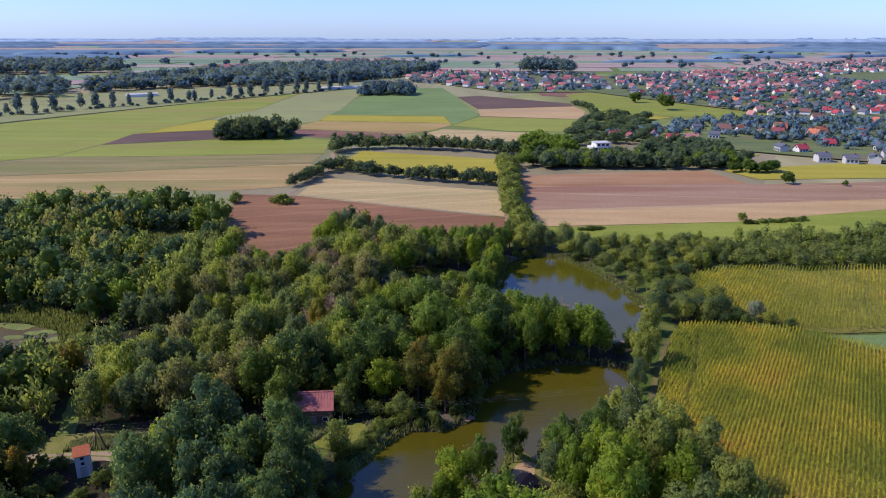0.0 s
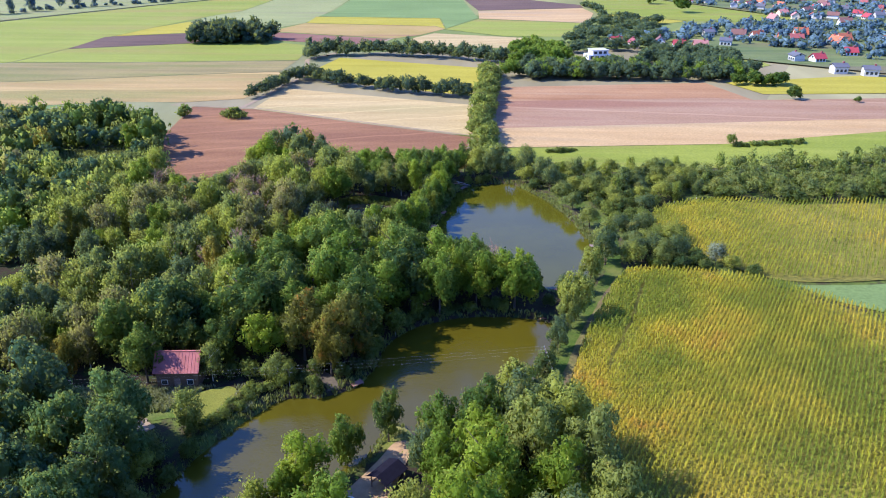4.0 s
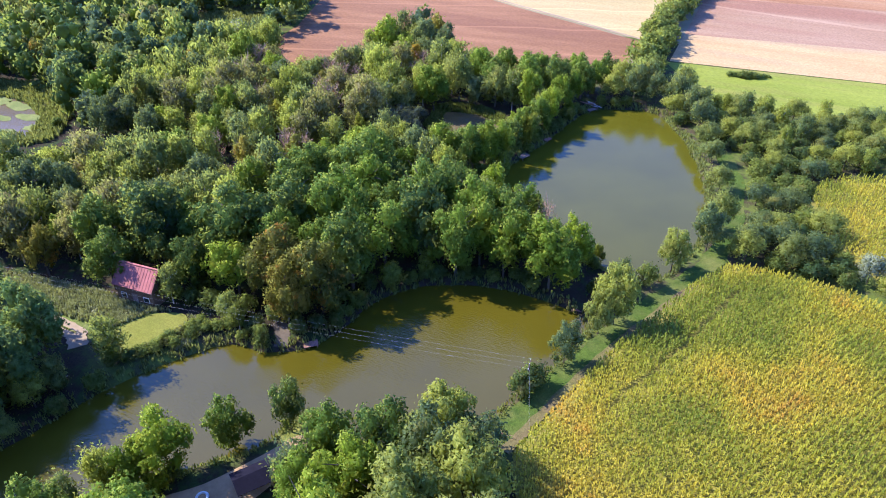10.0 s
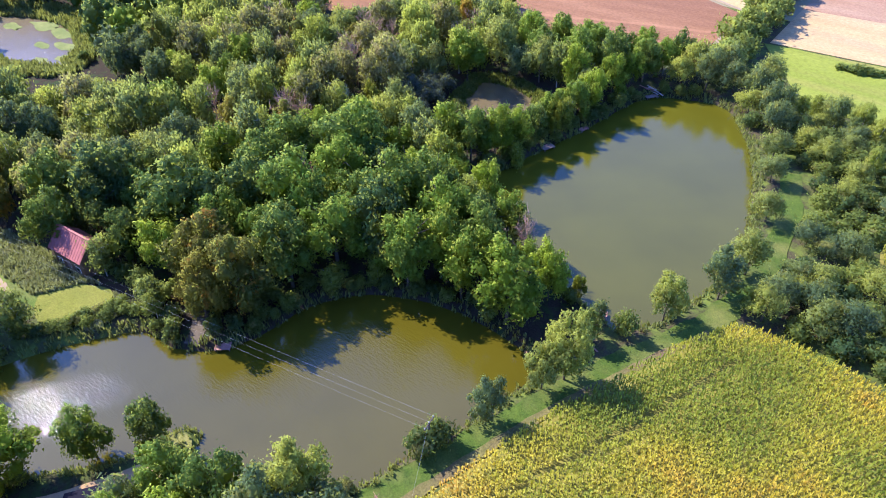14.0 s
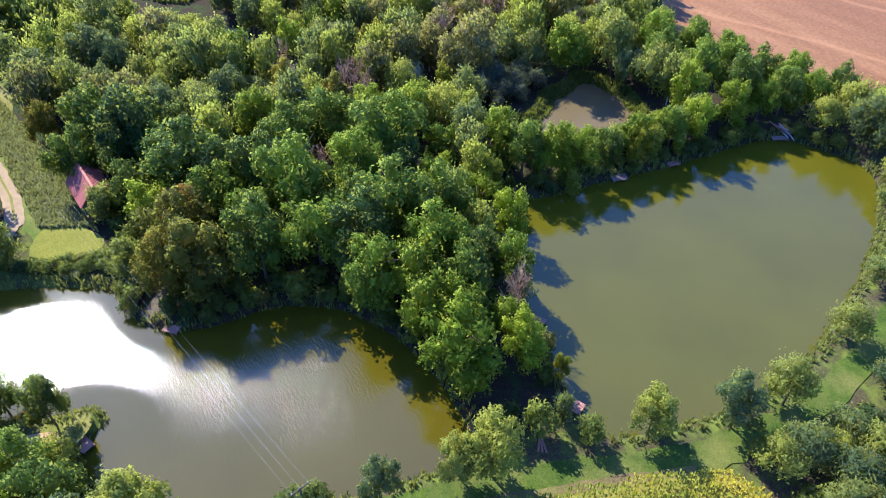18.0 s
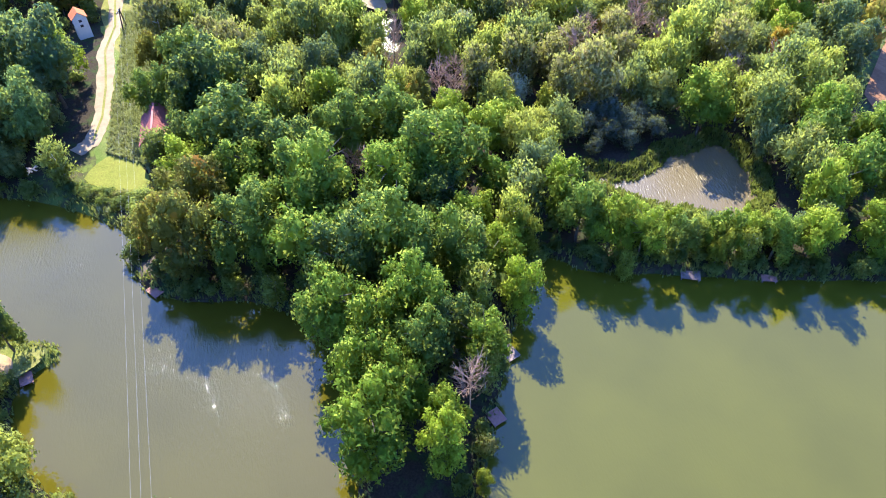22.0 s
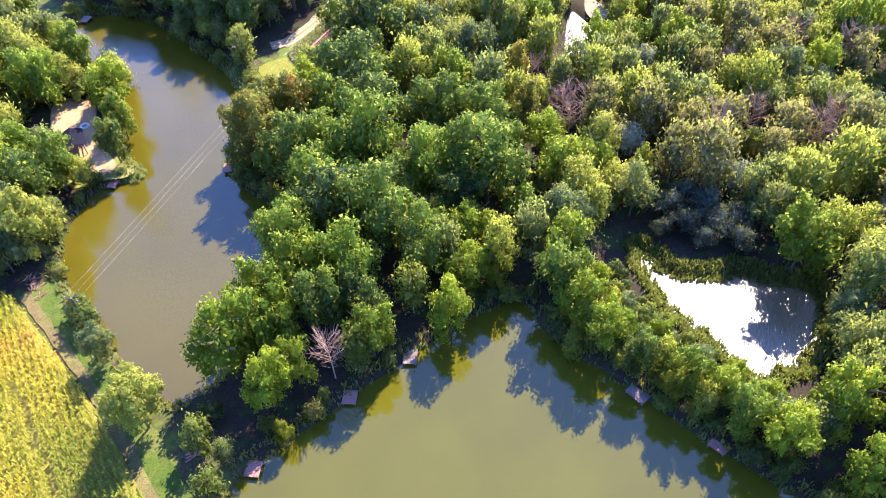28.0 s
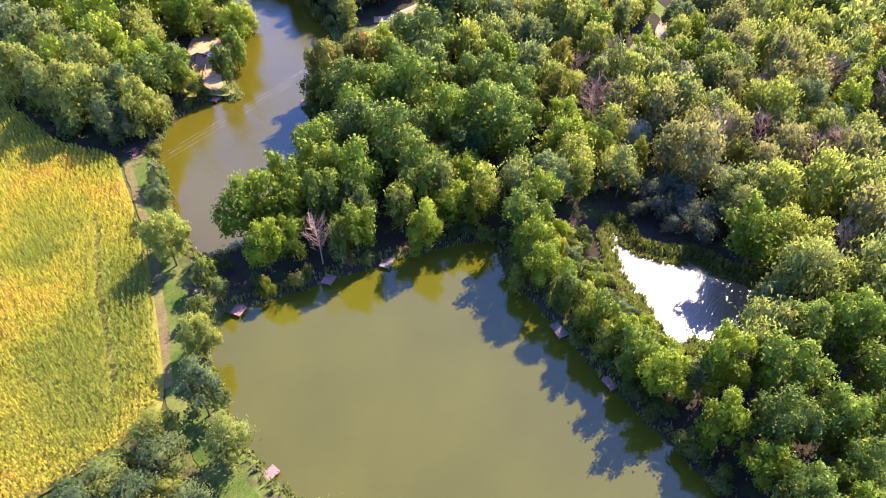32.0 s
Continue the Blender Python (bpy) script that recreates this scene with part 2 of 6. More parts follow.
M["steel"] = plain_material("galvanised_wire", (0.50, 0.50, 0.49), 0.4, 0.2, 20, 0.1)
M["sand"] = plain_material("trodden_sand", (0.31, 0.225, 0.140), 0.95, 0, 0.9, 0.28)
M["asphalt"] = plain_material("grey_hardstand", (0.17, 0.155, 0.16), 0.9, 0, 1.2, 0.25)
M["car_paint"] = plain_material("silver_car_paint", (0.55, 0.56, 0.58), 0.3, 0.6, 1.0, 0.05, 0.5)
M["rubber"] = plain_material("tyre_rubber", (0.03, 0.03, 0.03), 0.8)
M["tarp"] = plain_material("dark_tarpaulin", (0.013, 0.012, 0.020), 0.9, 0, 1.5, 0.3, 0.04)
M["porcelain"] = plain_material("white_porcelain", (0.75, 0.73, 0.68), 0.25)
ROOFS = []
for tag, c in (("bright_red", (0.40, 0.060, 0.068)), ("brick_red", (0.30, 0.085, 0.078)), ("orange", (0.50, 0.15, 0.07)), ("slate", (0.12, 0.12, 0.14)), ("pinkish", (0.45, 0.20, 0.17)), ("brown", (0.20, 0.10, 0.08))):
    M["roof_" + tag] = plain_material(tag + "_roof_tiles", c, 0.65, 0, 2.0, 0.2)
    ROOFS.append("roof_" + tag)
# red tiles of the farthest houses, muted by haze put into the colour
M["roof_hazed"] = plain_material("haze_dulled_roof_tiles", (0.33, 0.115, 0.115), 0.75, 0, 2.0, 0.25)


def ground_material():
    n = Nodes("ground_cover")
    big, small, fine = n.noise(0.05, 3.0), n.noise(0.5, 4.0, 0.65), n.noise(4.0, 4.0, 0.7)
    grass = n.ramp(small, [(0.35, (0.055, 0.085, 0.016)), (0.65, (0.125, 0.155, 0.030))])
    litter = n.ramp(fine, [(0.3, (0.040, 0.032, 0.020)), (0.7, (0.105, 0.080, 0.045))])
    near = n.mix(n.ramp(n.math("ADD", n.math("MULTIPLY", big, 0.5), n.math("MULTIPLY", small, 0.5)), [(0.42, (0, 0, 0)), (0.56, (1, 1, 1))]), litter, grass)
    # leaf litter and low herbs on the floor of the woods
    wooded = n.node("ShaderNodeAttribute")
    wooded.attribute_name = "wooded"
    floor = n.mix(n.ramp(small, [(0.48, (0, 0, 0)), (0.62, (1, 1, 1))]), n.ramp(fine, [(0.3, (0.022, 0.017, 0.012)), (0.7, (0.060, 0.044, 0.028))]), (0.036, 0.055, 0.016))
    near = n.mix(wooded.outputs["Fac"], near, floor)
    # patchwork of far fields
    cells = n.node("ShaderNodeTexVoronoi", [("Vector", n.place((0.0032, 0.0062, 0.0), 0.25)), ("Scale", 1.0), ("Randomness", 0.9)])
    cells.distance = "CHEBYCHEV"
    pick = n.node("ShaderNodeSeparateColor", [("Color", cells.outputs["Color"])])
    far = n.ramp(pick.outputs[0], [(0.0, (0.12, 0.175, 0.045)), (0.22, (0.22, 0.235, 0.07)), (0.42, (0.34, 0.285, 0.16)), (0.60, (0.15, 0.215, 0.075)), (0.78, (0.30, 0.20, 0.145)), (1.0, (0.19, 0.24, 0.085))])
    far = n.mix(0.5, far, n.ramp(n.noise(0.03, 4.0, 0.6, n.place((1, 0.12, 1), 0.3)), [(0.3, (0.3, 0.3, 0.3)), (0.7, (0.7, 0.7, 0.7))]), "OVERLAY")
    pos = n.node("ShaderNodeSeparateXYZ", [("Vector", n.place())])
    reach = n.math("ADD", n.math("GREATER_THAN", pos.outputs[1], 262.0), n.math("GREATER_THAN", n.math("ABSOLUTE", pos.outputs[0]), 290.0), True)
    n.bump(fine, 0.6, 0.12)
    return n.done(n.mix(reach, near, far), 0.95, 0.0, 0.12)


def grass_material(name, a, b, c):
    n = Nodes(name)
    small, fine = n.noise(0.45, 4.0, 0.6), n.noise(5.0, 4.0, 0.75)
    col = n.mix(n.ramp(n.noise(0.2, 3.0), [(0.42, (0, 0, 0)), (0.78, (1, 1, 1))]), n.ramp(small, [(0.32, a), (0.68, b)]), c)
    col = n.mix(0.55, col, n.ramp(fine, [(0.3, (0.2, 0.2, 0.2)), (0.7, (0.8, 0.8, 0.8))]), "OVERLAY")
    n.bump(fine, 0.7, 0.15)
    return n.done(col, 0.9, 0.0, 0.15)


def water_material(name, murk, rough, calm, breeze, shine=0.9):
    """Pond water over silt: the murk scatters, the face mirrors; ripples in the open, calm under the banks."""
    n = Nodes(name)
    cloud = n.noise(0.06, 3.0)
    col = n.mix(n.ramp(cloud, [(0.35, (0, 0, 0)), (0.7, (1, 1, 1))]), murk, tuple(v * 0.82 for v in murk))
    waves = n.math("ADD", n.noise(2.2, 2.0, 0.5, n.place((0.55, 1.7, 1.0), 0.1)), n.math("MULTIPLY", n.noise(6.5, 2.0, 0.5, n.place((0.6, 1.2, 1.0), 0.1)), 0.5))
    waves = n.math("ADD", waves, n.math("MULTIPLY", n.noise(0.30, 2.0), 0.5))
    open_water = n.node("ShaderNodeAttribute")
    open_water.attribute_name = "open_water"
    gust = n.ramp(n.noise(0.07, 2.0), [(0.40, (0.5, 0.5, 0.5)), (0.56, (1, 1, 1))])
    b = n.math("ADD", n.math("MULTIPLY", n.math("MULTIPLY", open_water.outputs["Fac"], gust), breeze), calm)
    n.bump(waves, b, 0.14)
    n.bsdf.inputs["IOR"].default_value = 1.42
    return n.done(col, rough, 0.0, shine)


M["ground"] = ground_material()
M["mown"] = grass_material("mown_grass", (0.045, 0.082, 0.012), (0.088, 0.130, 0.018), (0.17, 0.165, 0.045))
M["dry_grass"] = grass_material("yellowed_grass", (0.150, 0.165, 0.030), (0.225, 0.215, 0.050), (0.26, 0.215, 0.085))
M["lawn"] = grass_material("lawn_grass", (0.165, 0.175, 0.028), (0.215, 0.210, 0.038), (0.20, 0.20, 0.04))
M["lily"] = grass_material("floating_leaf_mat", (0.150, 0.175, 0.050), (0.250, 0.265, 0.085), (0.14, 0.18, 0.05))
M["margin"] = grass_material("field_edge_grass", (0.105, 0.100, 0.032), (0.190, 0.165, 0.055), (0.17, 0.105, 0.065))
M["rank"] = grass_material("rank_herbs", (0.075, 0.120, 0.018), (0.150, 0.195, 0.035), (0.19, 0.19, 0.06))
M["ditch"] = grass_material("ditch_growth", (0.022, 0.040, 0.018), (0.050, 0.070, 0.028), (0.04, 0.04, 0.02))
M["bare_soil"] = plain_material("trodden_orange_soil", (0.40, 0.255, 0.135), 0.95, 0, 0.8, 0.35, 0.1)
M["pole_wood"] = plain_material("tarred_pole_wood", (0.085, 0.070, 0.055), 0.9, 0, 9.0, 0.3, 0.1)
M["mud"] = plain_material("bare_bank_soil", (0.11, 0.085, 0.06), 0.95, 0, 1.5, 0.35)
M["water"] = water_material("brown_green_pond_water", (0.086, 0.070, 0.006), 0.03, 0.02, 0.40)
M["water_green"] = water_material("green_pond_water", (0.090, 0.084, 0.007), 0.02, 0.02, 0.05, 0.74)
M["water_pale"] = water_material("shallow_pond_water", (0.150, 0.112, 0.056), 0.24, 0.40, 0.15)


# ---- meshes ----
def fast_mesh(name, verts, faces):
    """A mesh from arrays; faces all have as many corners as the array has columns."""
    me = bpy.data.meshes.new(name)
    verts, faces = np.asarray(verts, np.float32), np.asarray(faces, np.int32)
    me.vertices.add(len(verts))
    me.vertices.foreach_set("co", verts.ravel())
    me.loops.add(faces.size)
    me.loops.foreach_set("vertex_index", faces.ravel())
    me.polygons.add(len(faces))
    me.polygons.foreach_set("loop_start", np.arange(0, faces.size, faces.shape[1], dtype=np.int32))
    me.update(calc_edges=True)
    return me


def part(name, me, material, parent, label=""):
    """Links a mesh, or a bmesh, as one object under a thing or a part."""
    if isinstance(me, bmesh.types.BMesh):
        bm, me = me, bpy.data.meshes.new(name)
        bm.to_mesh(me)
        bm.free()
    if not me.materials:
        me.materials.append(M[material])
    ob = new(name, me)
    ob.parent = parent
    return tagged(ob, label)


def empty(name, label, category, group="", kind=""):
    ob = new(name)
    ob.empty_display_size = 0.5
    return tagged(ob, label, category, group, kind)


def box(bm, x0, y0, z0, x1, y1, z1, bevel=0.0):
    made = bmesh.ops.create_cube(bm, size=1.0, matrix=Matrix.Translation(((x0 + x1) / 2, (y0 + y1) / 2, (z0 + z1) / 2)) @ Matrix.Diagonal((x1 - x0, y1 - y0, z1 - z0, 1)))
    if bevel:
        edges = {e for v in made["verts"] for e in v.link_edges}
        bmesh.ops.bevel(bm, geom=list(edges), offset=bevel, segments=2, affect="EDGES", profile=0.6)
    return bm


def tube(bm, a, b, r0, r1, sides=6):
    """A tapered stick from a to b."""
    a, b = Vector(a), Vector(b)
    q = (b - a).to_track_quat("Z", "Y").to_matrix()
    rings = []
    for end, r in ((a, r0), (b, r1)):
        rings.append([bm.verts.new(end + q @ Vector((r * math.cos(2 * math.pi * k / sides), r * math.sin(2 * math.pi * k / sides), 0))) for k in range(sides)])
    for k in range(sides):
        bm.faces.new((rings[0][k], rings[0][(k + 1) % sides], rings[1][(k + 1) % sides], rings[1][k]))
    bm.faces.new(rings[0][::-1])
    bm.faces.new(rings[1])


def smooth_loop(pts, steps=5, rough=0.0, seed=0):
    """A closed outline through the points, rounded, a little uneven."""
    p, rng, out = np.array(pts, float), np.random.default_rng(seed), []
    n = len(p)
    for i in range(n):
        a, b, c, d = p[i - 1], p[i], p[(i + 1) % n], p[(i + 2) % n]
        for k in range(steps):
            t = k / steps
            out.append(0.5 * (2 * b + (c - a) * t + (2 * a - 5 * b + 4 * c - d) * t * t + (3 * b - a - 3 * c + d) * t**3) + rng.normal(0, rough, 2))
    return np.array(out)


def inside(px, py, poly):
    """Which of the points lie in the polygon."""
    hit = np.zeros(np.shape(px), bool)
    x0, y0 = poly[:, 0], poly[:, 1]
    x1, y1 = np.roll(x0, -1), np.roll(y0, -1)
    for a, b, c, d in zip(x0, y0, x1, y1):
        if b != d:
            hit ^= ((b > py) != (d > py)) & (px < (c - a) * (py - b) / (d - b) + a)
    return hit


def edge_distance(px, py, poly, closed=True):
    best = np.full(np.shape(px), 1e9)
    ends = np.roll(poly, -1, 0) if closed else poly[1:]
    for (a, b), (c, d) in zip(poly, ends):
        ll = (c - a) ** 2 + (d - b) ** 2 + 1e-9
        t = np.clip(((px - a) * (c - a) + (py - b) * (d - b)) / ll, 0, 1)
        best = np.minimum(best, np.hypot(px - a - t * (c - a), py - b - t * (d - b)))
    return best


# ---- ponds and ground ----
LAND = 0.8
PONDS = {
    "west": smooth_loop([(-19, 62), (-22.5, 70), (-22, 80), (-19.5, 88.5), (-17, 97), (-13, 105), (-8, 111.3), (-2.5, 112), (2.2, 115), (4.6, 120), (6, 127.5), (10.5, 134), (21, 138.5), (31.5, 138.3), (36, 136.4), (35.8, 132), (34.6, 126.5), (32.5, 121.5), (31, 116), (29, 110.5), (23, 104), (17, 102), (13, 102.6), (11, 105.6), (8.6, 104.5), (7, 98.5), (2, 92.5), (-4.5, 83.5), (-8, 75), (-11, 65), (-14, 60.5)], 5, 0.10, 1),
    "east": smooth_loop([(4.6, 164.5), (6.3, 162.3), (11, 159.2), (18.4, 156.2), (25, 153.3), (32.2, 150.8), (38, 148.5), (41.8, 149), (44.4, 153), (46.8, 161), (48.3, 169), (46.8, 179), (44, 190), (41, 198), (36.8, 206), (31, 213.5), (25, 213.5), (17.5, 209.5), (15, 203), (13.5, 195), (12.6, 190), (10.6, 181), (8.8, 174), (7.6, 168.5)], 5, 0.12, 2),
    "north": smooth_loop([(-10.2, 174), (-8.4, 177.5), (-8.6, 180.5), (-10.4, 184), (-12.2, 186.5), (-12.6, 190), (-13.6, 194.2), (-11.2, 197), (-6.5, 197.3), (-1.5, 196.2), (3, 191.6), (1.2, 187.6), (-1.0, 183), (-3.4, 179.4), (-6.6, 175.8)], 5, 0.25, 3),
    "reed": smooth_loop([(-126, 158), (-110, 163), (-93, 158.5), (-88, 152.5), (-84.5, 146), (-92, 141), (-98, 138), (-112, 139), (-131, 146)], 5, 0.3, 4),
    "pool": smooth_loop([(-61, 144), (-58, 148.5), (-56, 151.5), (-49, 152), (-44.5, 150.5), (-49, 147.8), (-55, 145)], 5, 0.2, 5),
}


def shore(px, py):
    """The way to the nearest shore: below nought in the water."""
    d = np.full(np.shape(px), 1e9)
    for loop in PONDS.values():
        e = edge_distance(px, py, loop)
        d = np.minimum(d, np.where(inside(px, py, loop), -e, e))
    return d


def ground_z(px, py):
    px, py = np.asarray(px, float), np.asarray(py, float)
    s = np.clip((shore(px, py) + 1.75) / 2.9, 0, 1)
    return -1.2 + (LAND + 1.2) * s * s * (3 - 2 * s)


def axis(lo, hi, step, far):
    near = np.arange(lo, hi + 0.01, step)
    grow = np.cumsum(np.geomspace(step * 1.6, 900, 22))
    grow = np.concatenate([grow[grow < far], [far * 1.5, far * 2.4, far * 4, far * 7]])
    return np.concatenate([(lo - grow)[::-1], near, hi + grow])


gx, gy = axis(-135, 60, 1.0, 6500), axis(58, 218, 1.0, 6500)
GX, GY = np.meshgrid(gx, gy)
GZ = np.full(GX.shape, LAND)
mid = (GX > -140) & (GX < 66) & (GY > 50) & (GY < 224)
GZ[mid] = ground_z(GX[mid], GY[mid])
idx = np.arange(GX.size).reshape(GX.shape)
quads = np.stack([idx[:-1, :-1], idx[:-1, 1:], idx[1:, 1:], idx[1:, :-1]], -1).reshape(-1, 4)
ground = part("ground", fast_mesh("ground", np.stack([GX, GY, GZ], -1).reshape(-1, 3), quads), "ground", None)
for p in ground.data.polygons:
    p.use_smooth = True
tagged(ground, "grassy and leaf-strewn ground with a patchwork of far fields", "ground", kind="structure")


def sheet(name, outline, z, material, label, category, kind="structure"):
    """A flat piece of ground or water with the outline."""
    bm = bmesh.new()
    bm.faces.new([bm.verts.new((x, y, z)) for x, y in outline])
    bmesh.ops.triangulate(bm, faces=bm.faces[:])
    bm.normal_update()
    if bm.faces and sum(f.normal.z for f in bm.faces) < 0:
        bmesh.ops.reverse_faces(bm, faces=bm.faces[:])
    return tagged(part(name, bm, material, None), label, category, kind=kind)


def pond(loop, material, label):
    """A pond's face as a grid out to under the banks, with how open each place of it is."""
    lo, hi = loop.min(0) - 3, loop.max(0) + 3
    xs, ys = np.arange(lo[0], hi[0], 1.0), np.arange(lo[1], hi[1], 1.0)
    X, Y = np.meshgrid(xs, ys)
    d = np.where(inside(X, Y, loop), -1, 1) * edge_distance(X, Y, loop)
    idx = np.arange(X.size).reshape(X.shape)
    quads = np.stack([idx[:-1, :-1], idx[:-1, 1:], idx[1:, 1:], idx[1:, :-1]], -1).reshape(-1, 4)
    quads = quads[(d.ravel()[quads] < 0.9).any(1)]
    used, quads = np.unique(quads, return_inverse=True)
    v = np.stack([X.ravel()[used], Y.ravel()[used], np.zeros(len(used))], 1)
    me = fast_mesh("water", v, quads.reshape(-1, 4))
    me.attributes.new("open_water", "FLOAT", "POINT").data.foreach_set("value", np.clip((-d.ravel()[used] - 2.0) / 6.0, 0, 1).astype(np.float32))
    return tagged(part("water", me, material, None), label, "water", kind="structure")


for key, material, label in (("west", "water", "still olive-green pond water with ripples"), ("east", "water_green", "still murky green fishing pond water"), ("north", "water_pale", "shallow glittering water of a small woodland pond"), ("reed", "water_pale", "pale reed-fringed pond water"), ("pool", "water_pale", "small bright woodland pool")):
    pond(PONDS[key], material, label)

rng = np.random.default_rng(31)
for x, y, r in ((-112, 157, 4.5), (-104, 157, 4), (-97, 153.5, 3.6), (-91, 149.5, 3.2), (-102, 150.5, 2.4), (-95, 146.5, 2.0), (-118, 152, 3.0)):
    loop = [(x + 1.15 * r * q * math.cos(a), y + 0.52 * r * q * math.sin(a)) for a, q in zip(np.linspace(0, 2 * math.pi, 14, endpoint=False), rng.uniform(0.6, 1.15, 14))]
    sheet("lily_mat", smooth_loop(loop, 3), 0.02 + 0.004 * r, "lily", "yellow-green mat of floating water plants", "water plants", "stuff")

# ---- fields: name, outline, height over the ground, material ----
FIELD_LOOK = {
    "brown": field_material("ploughed_brown", (0.176, 0.084, 0.043), (0.272, 0.140, 0.074), -0.35, 0.20, 0.02, (0.22, 0.104, 0.054), 0.045),
    "dark": field_material("dark_ploughed", (0.085, 0.055, 0.046), (0.14, 0.09, 0.066), 0.1),
    "maroon": field_material("red_brown_ploughed", (0.150, 0.072, 0.055), (0.215, 0.115, 0.085), 0.1),
    "russet": field_material("russet_tilled", (0.235, 0.118, 0.060), (0.35, 0.205, 0.110), 0.1, 0.0, 0.02, (0.40, 0.260, 0.150)),
    "pink": field_material("dry_tilled", (0.240, 0.138, 0.080), (0.318, 0.208, 0.138), 0.12, 0.0, 0.018, (0.275, 0.140, 0.084), 0.03),
    "ochre": field_material("ochre_stubble", (0.355, 0.225, 0.105), (0.45, 0.315, 0.160), 0.12, 0.1, 0.02, (0.40, 0.28, 0.15)),
    "stubble": field_material("straw_stubble", (0.345, 0.248, 0.114), (0.440, 0.338, 0.170), -0.33, 0.10, 0.02, (0.38, 0.30, 0.13), 0.06),
    "tan": field_material("tan_stubble", (0.285, 0.190, 0.078), (0.385, 0.275, 0.120), -0.10, 0.06, 0.02, (0.27, 0.225, 0.075), 0.03),
    "moss": field_material("olive_brown_stubble", (0.165, 0.140, 0.062), (0.275, 0.215, 0.090), -0.10, 0.0, 0.02, (0.20, 0.19, 0.06)),
    "grey": field_material("grey_green_fallow", (0.185, 0.205, 0.080), (0.255, 0.265, 0.110), 0.5, 0.0, 0.015, (0.25, 0.23, 0.11)),
    "yellow": field_material("yellow_green_crop", (0.255, 0.225, 0.026), (0.345, 0.295, 0.045), -0.33),
    "band": field_material("ochre_brown_crop", (0.265, 0.205, 0.060), (0.350, 0.240, 0.100), 0.03, 0.0, 0.03, (0.30, 0.17, 0.085)),
    "green": field_material("green_crop", (0.115, 0.168, 0.055), (0.170, 0.235, 0.080), 0.4, 0.0, 0.012),
    "lime": field_material("bright_meadow", (0.150, 0.185, 0.022), (0.220, 0.245, 0.040), 0.28, 0.0, 0.03, (0.240, 0.220, 0.05)),
    "olive": field_material("olive_grass", (0.165, 0.200, 0.030), (0.245, 0.260, 0.055), 0.75, 0.0, 0.012, (0.27, 0.225, 0.06)),
    # far fields: tan, rose and green with haze mixed into the colour
    "haze_tan": field_material("hazed_tan_fields", (0.270, 0.225, 0.185), (0.345, 0.285, 0.235), 0.05, 0.0, 0.006),
    "haze_rose": field_material("hazed_rose_fields", (0.285, 0.205, 0.190), (0.350, 0.260, 0.235), 0.05, 0.0, 0.006),
    "haze_green": field_material("hazed_green_fields", (0.150, 0.215, 0.135), (0.205, 0.275, 0.170), 0.05, 0.0, 0.006),
    "garden": field_material("garden_greens", (0.070, 0.105, 0.042), (0.150, 0.175, 0.065), 0.4, 0.0, 0.03, (0.17, 0.15, 0.08)),
    "soil": field_material("maize_soil", (0.165, 0.150, 0.034), (0.23, 0.205, 0.046), 0.3),
}
M.update({"field_" + k: v for k, v in FIELD_LOOK.items()})
CORN = smooth_loop([(54.4, 156.8), (62, 157.2), (70, 156.2), (79, 153.6), (85, 149.4), (93, 143), (105, 135), (130, 115), (150, 80), (110, 45), (60, 40), (43, 55), (41, 80), (39.5, 98), (35, 107.5), (36.3, 114), (38.4, 121.6), (41.1, 130.4), (44.3, 138.4), (47.6, 146.3), (51.4, 154.5)], 3)
CORN_FAR = smooth_loop([(64.2, 186), (68, 193), (85, 200), (104, 199), (130, 201), (160, 195), (150, 168), (120, 160), (101, 155.5), (87, 154.6), (79.8, 157.2), (73.2, 164), (69.5, 168.5), (66.6, 174), (64.8, 180)], 3)
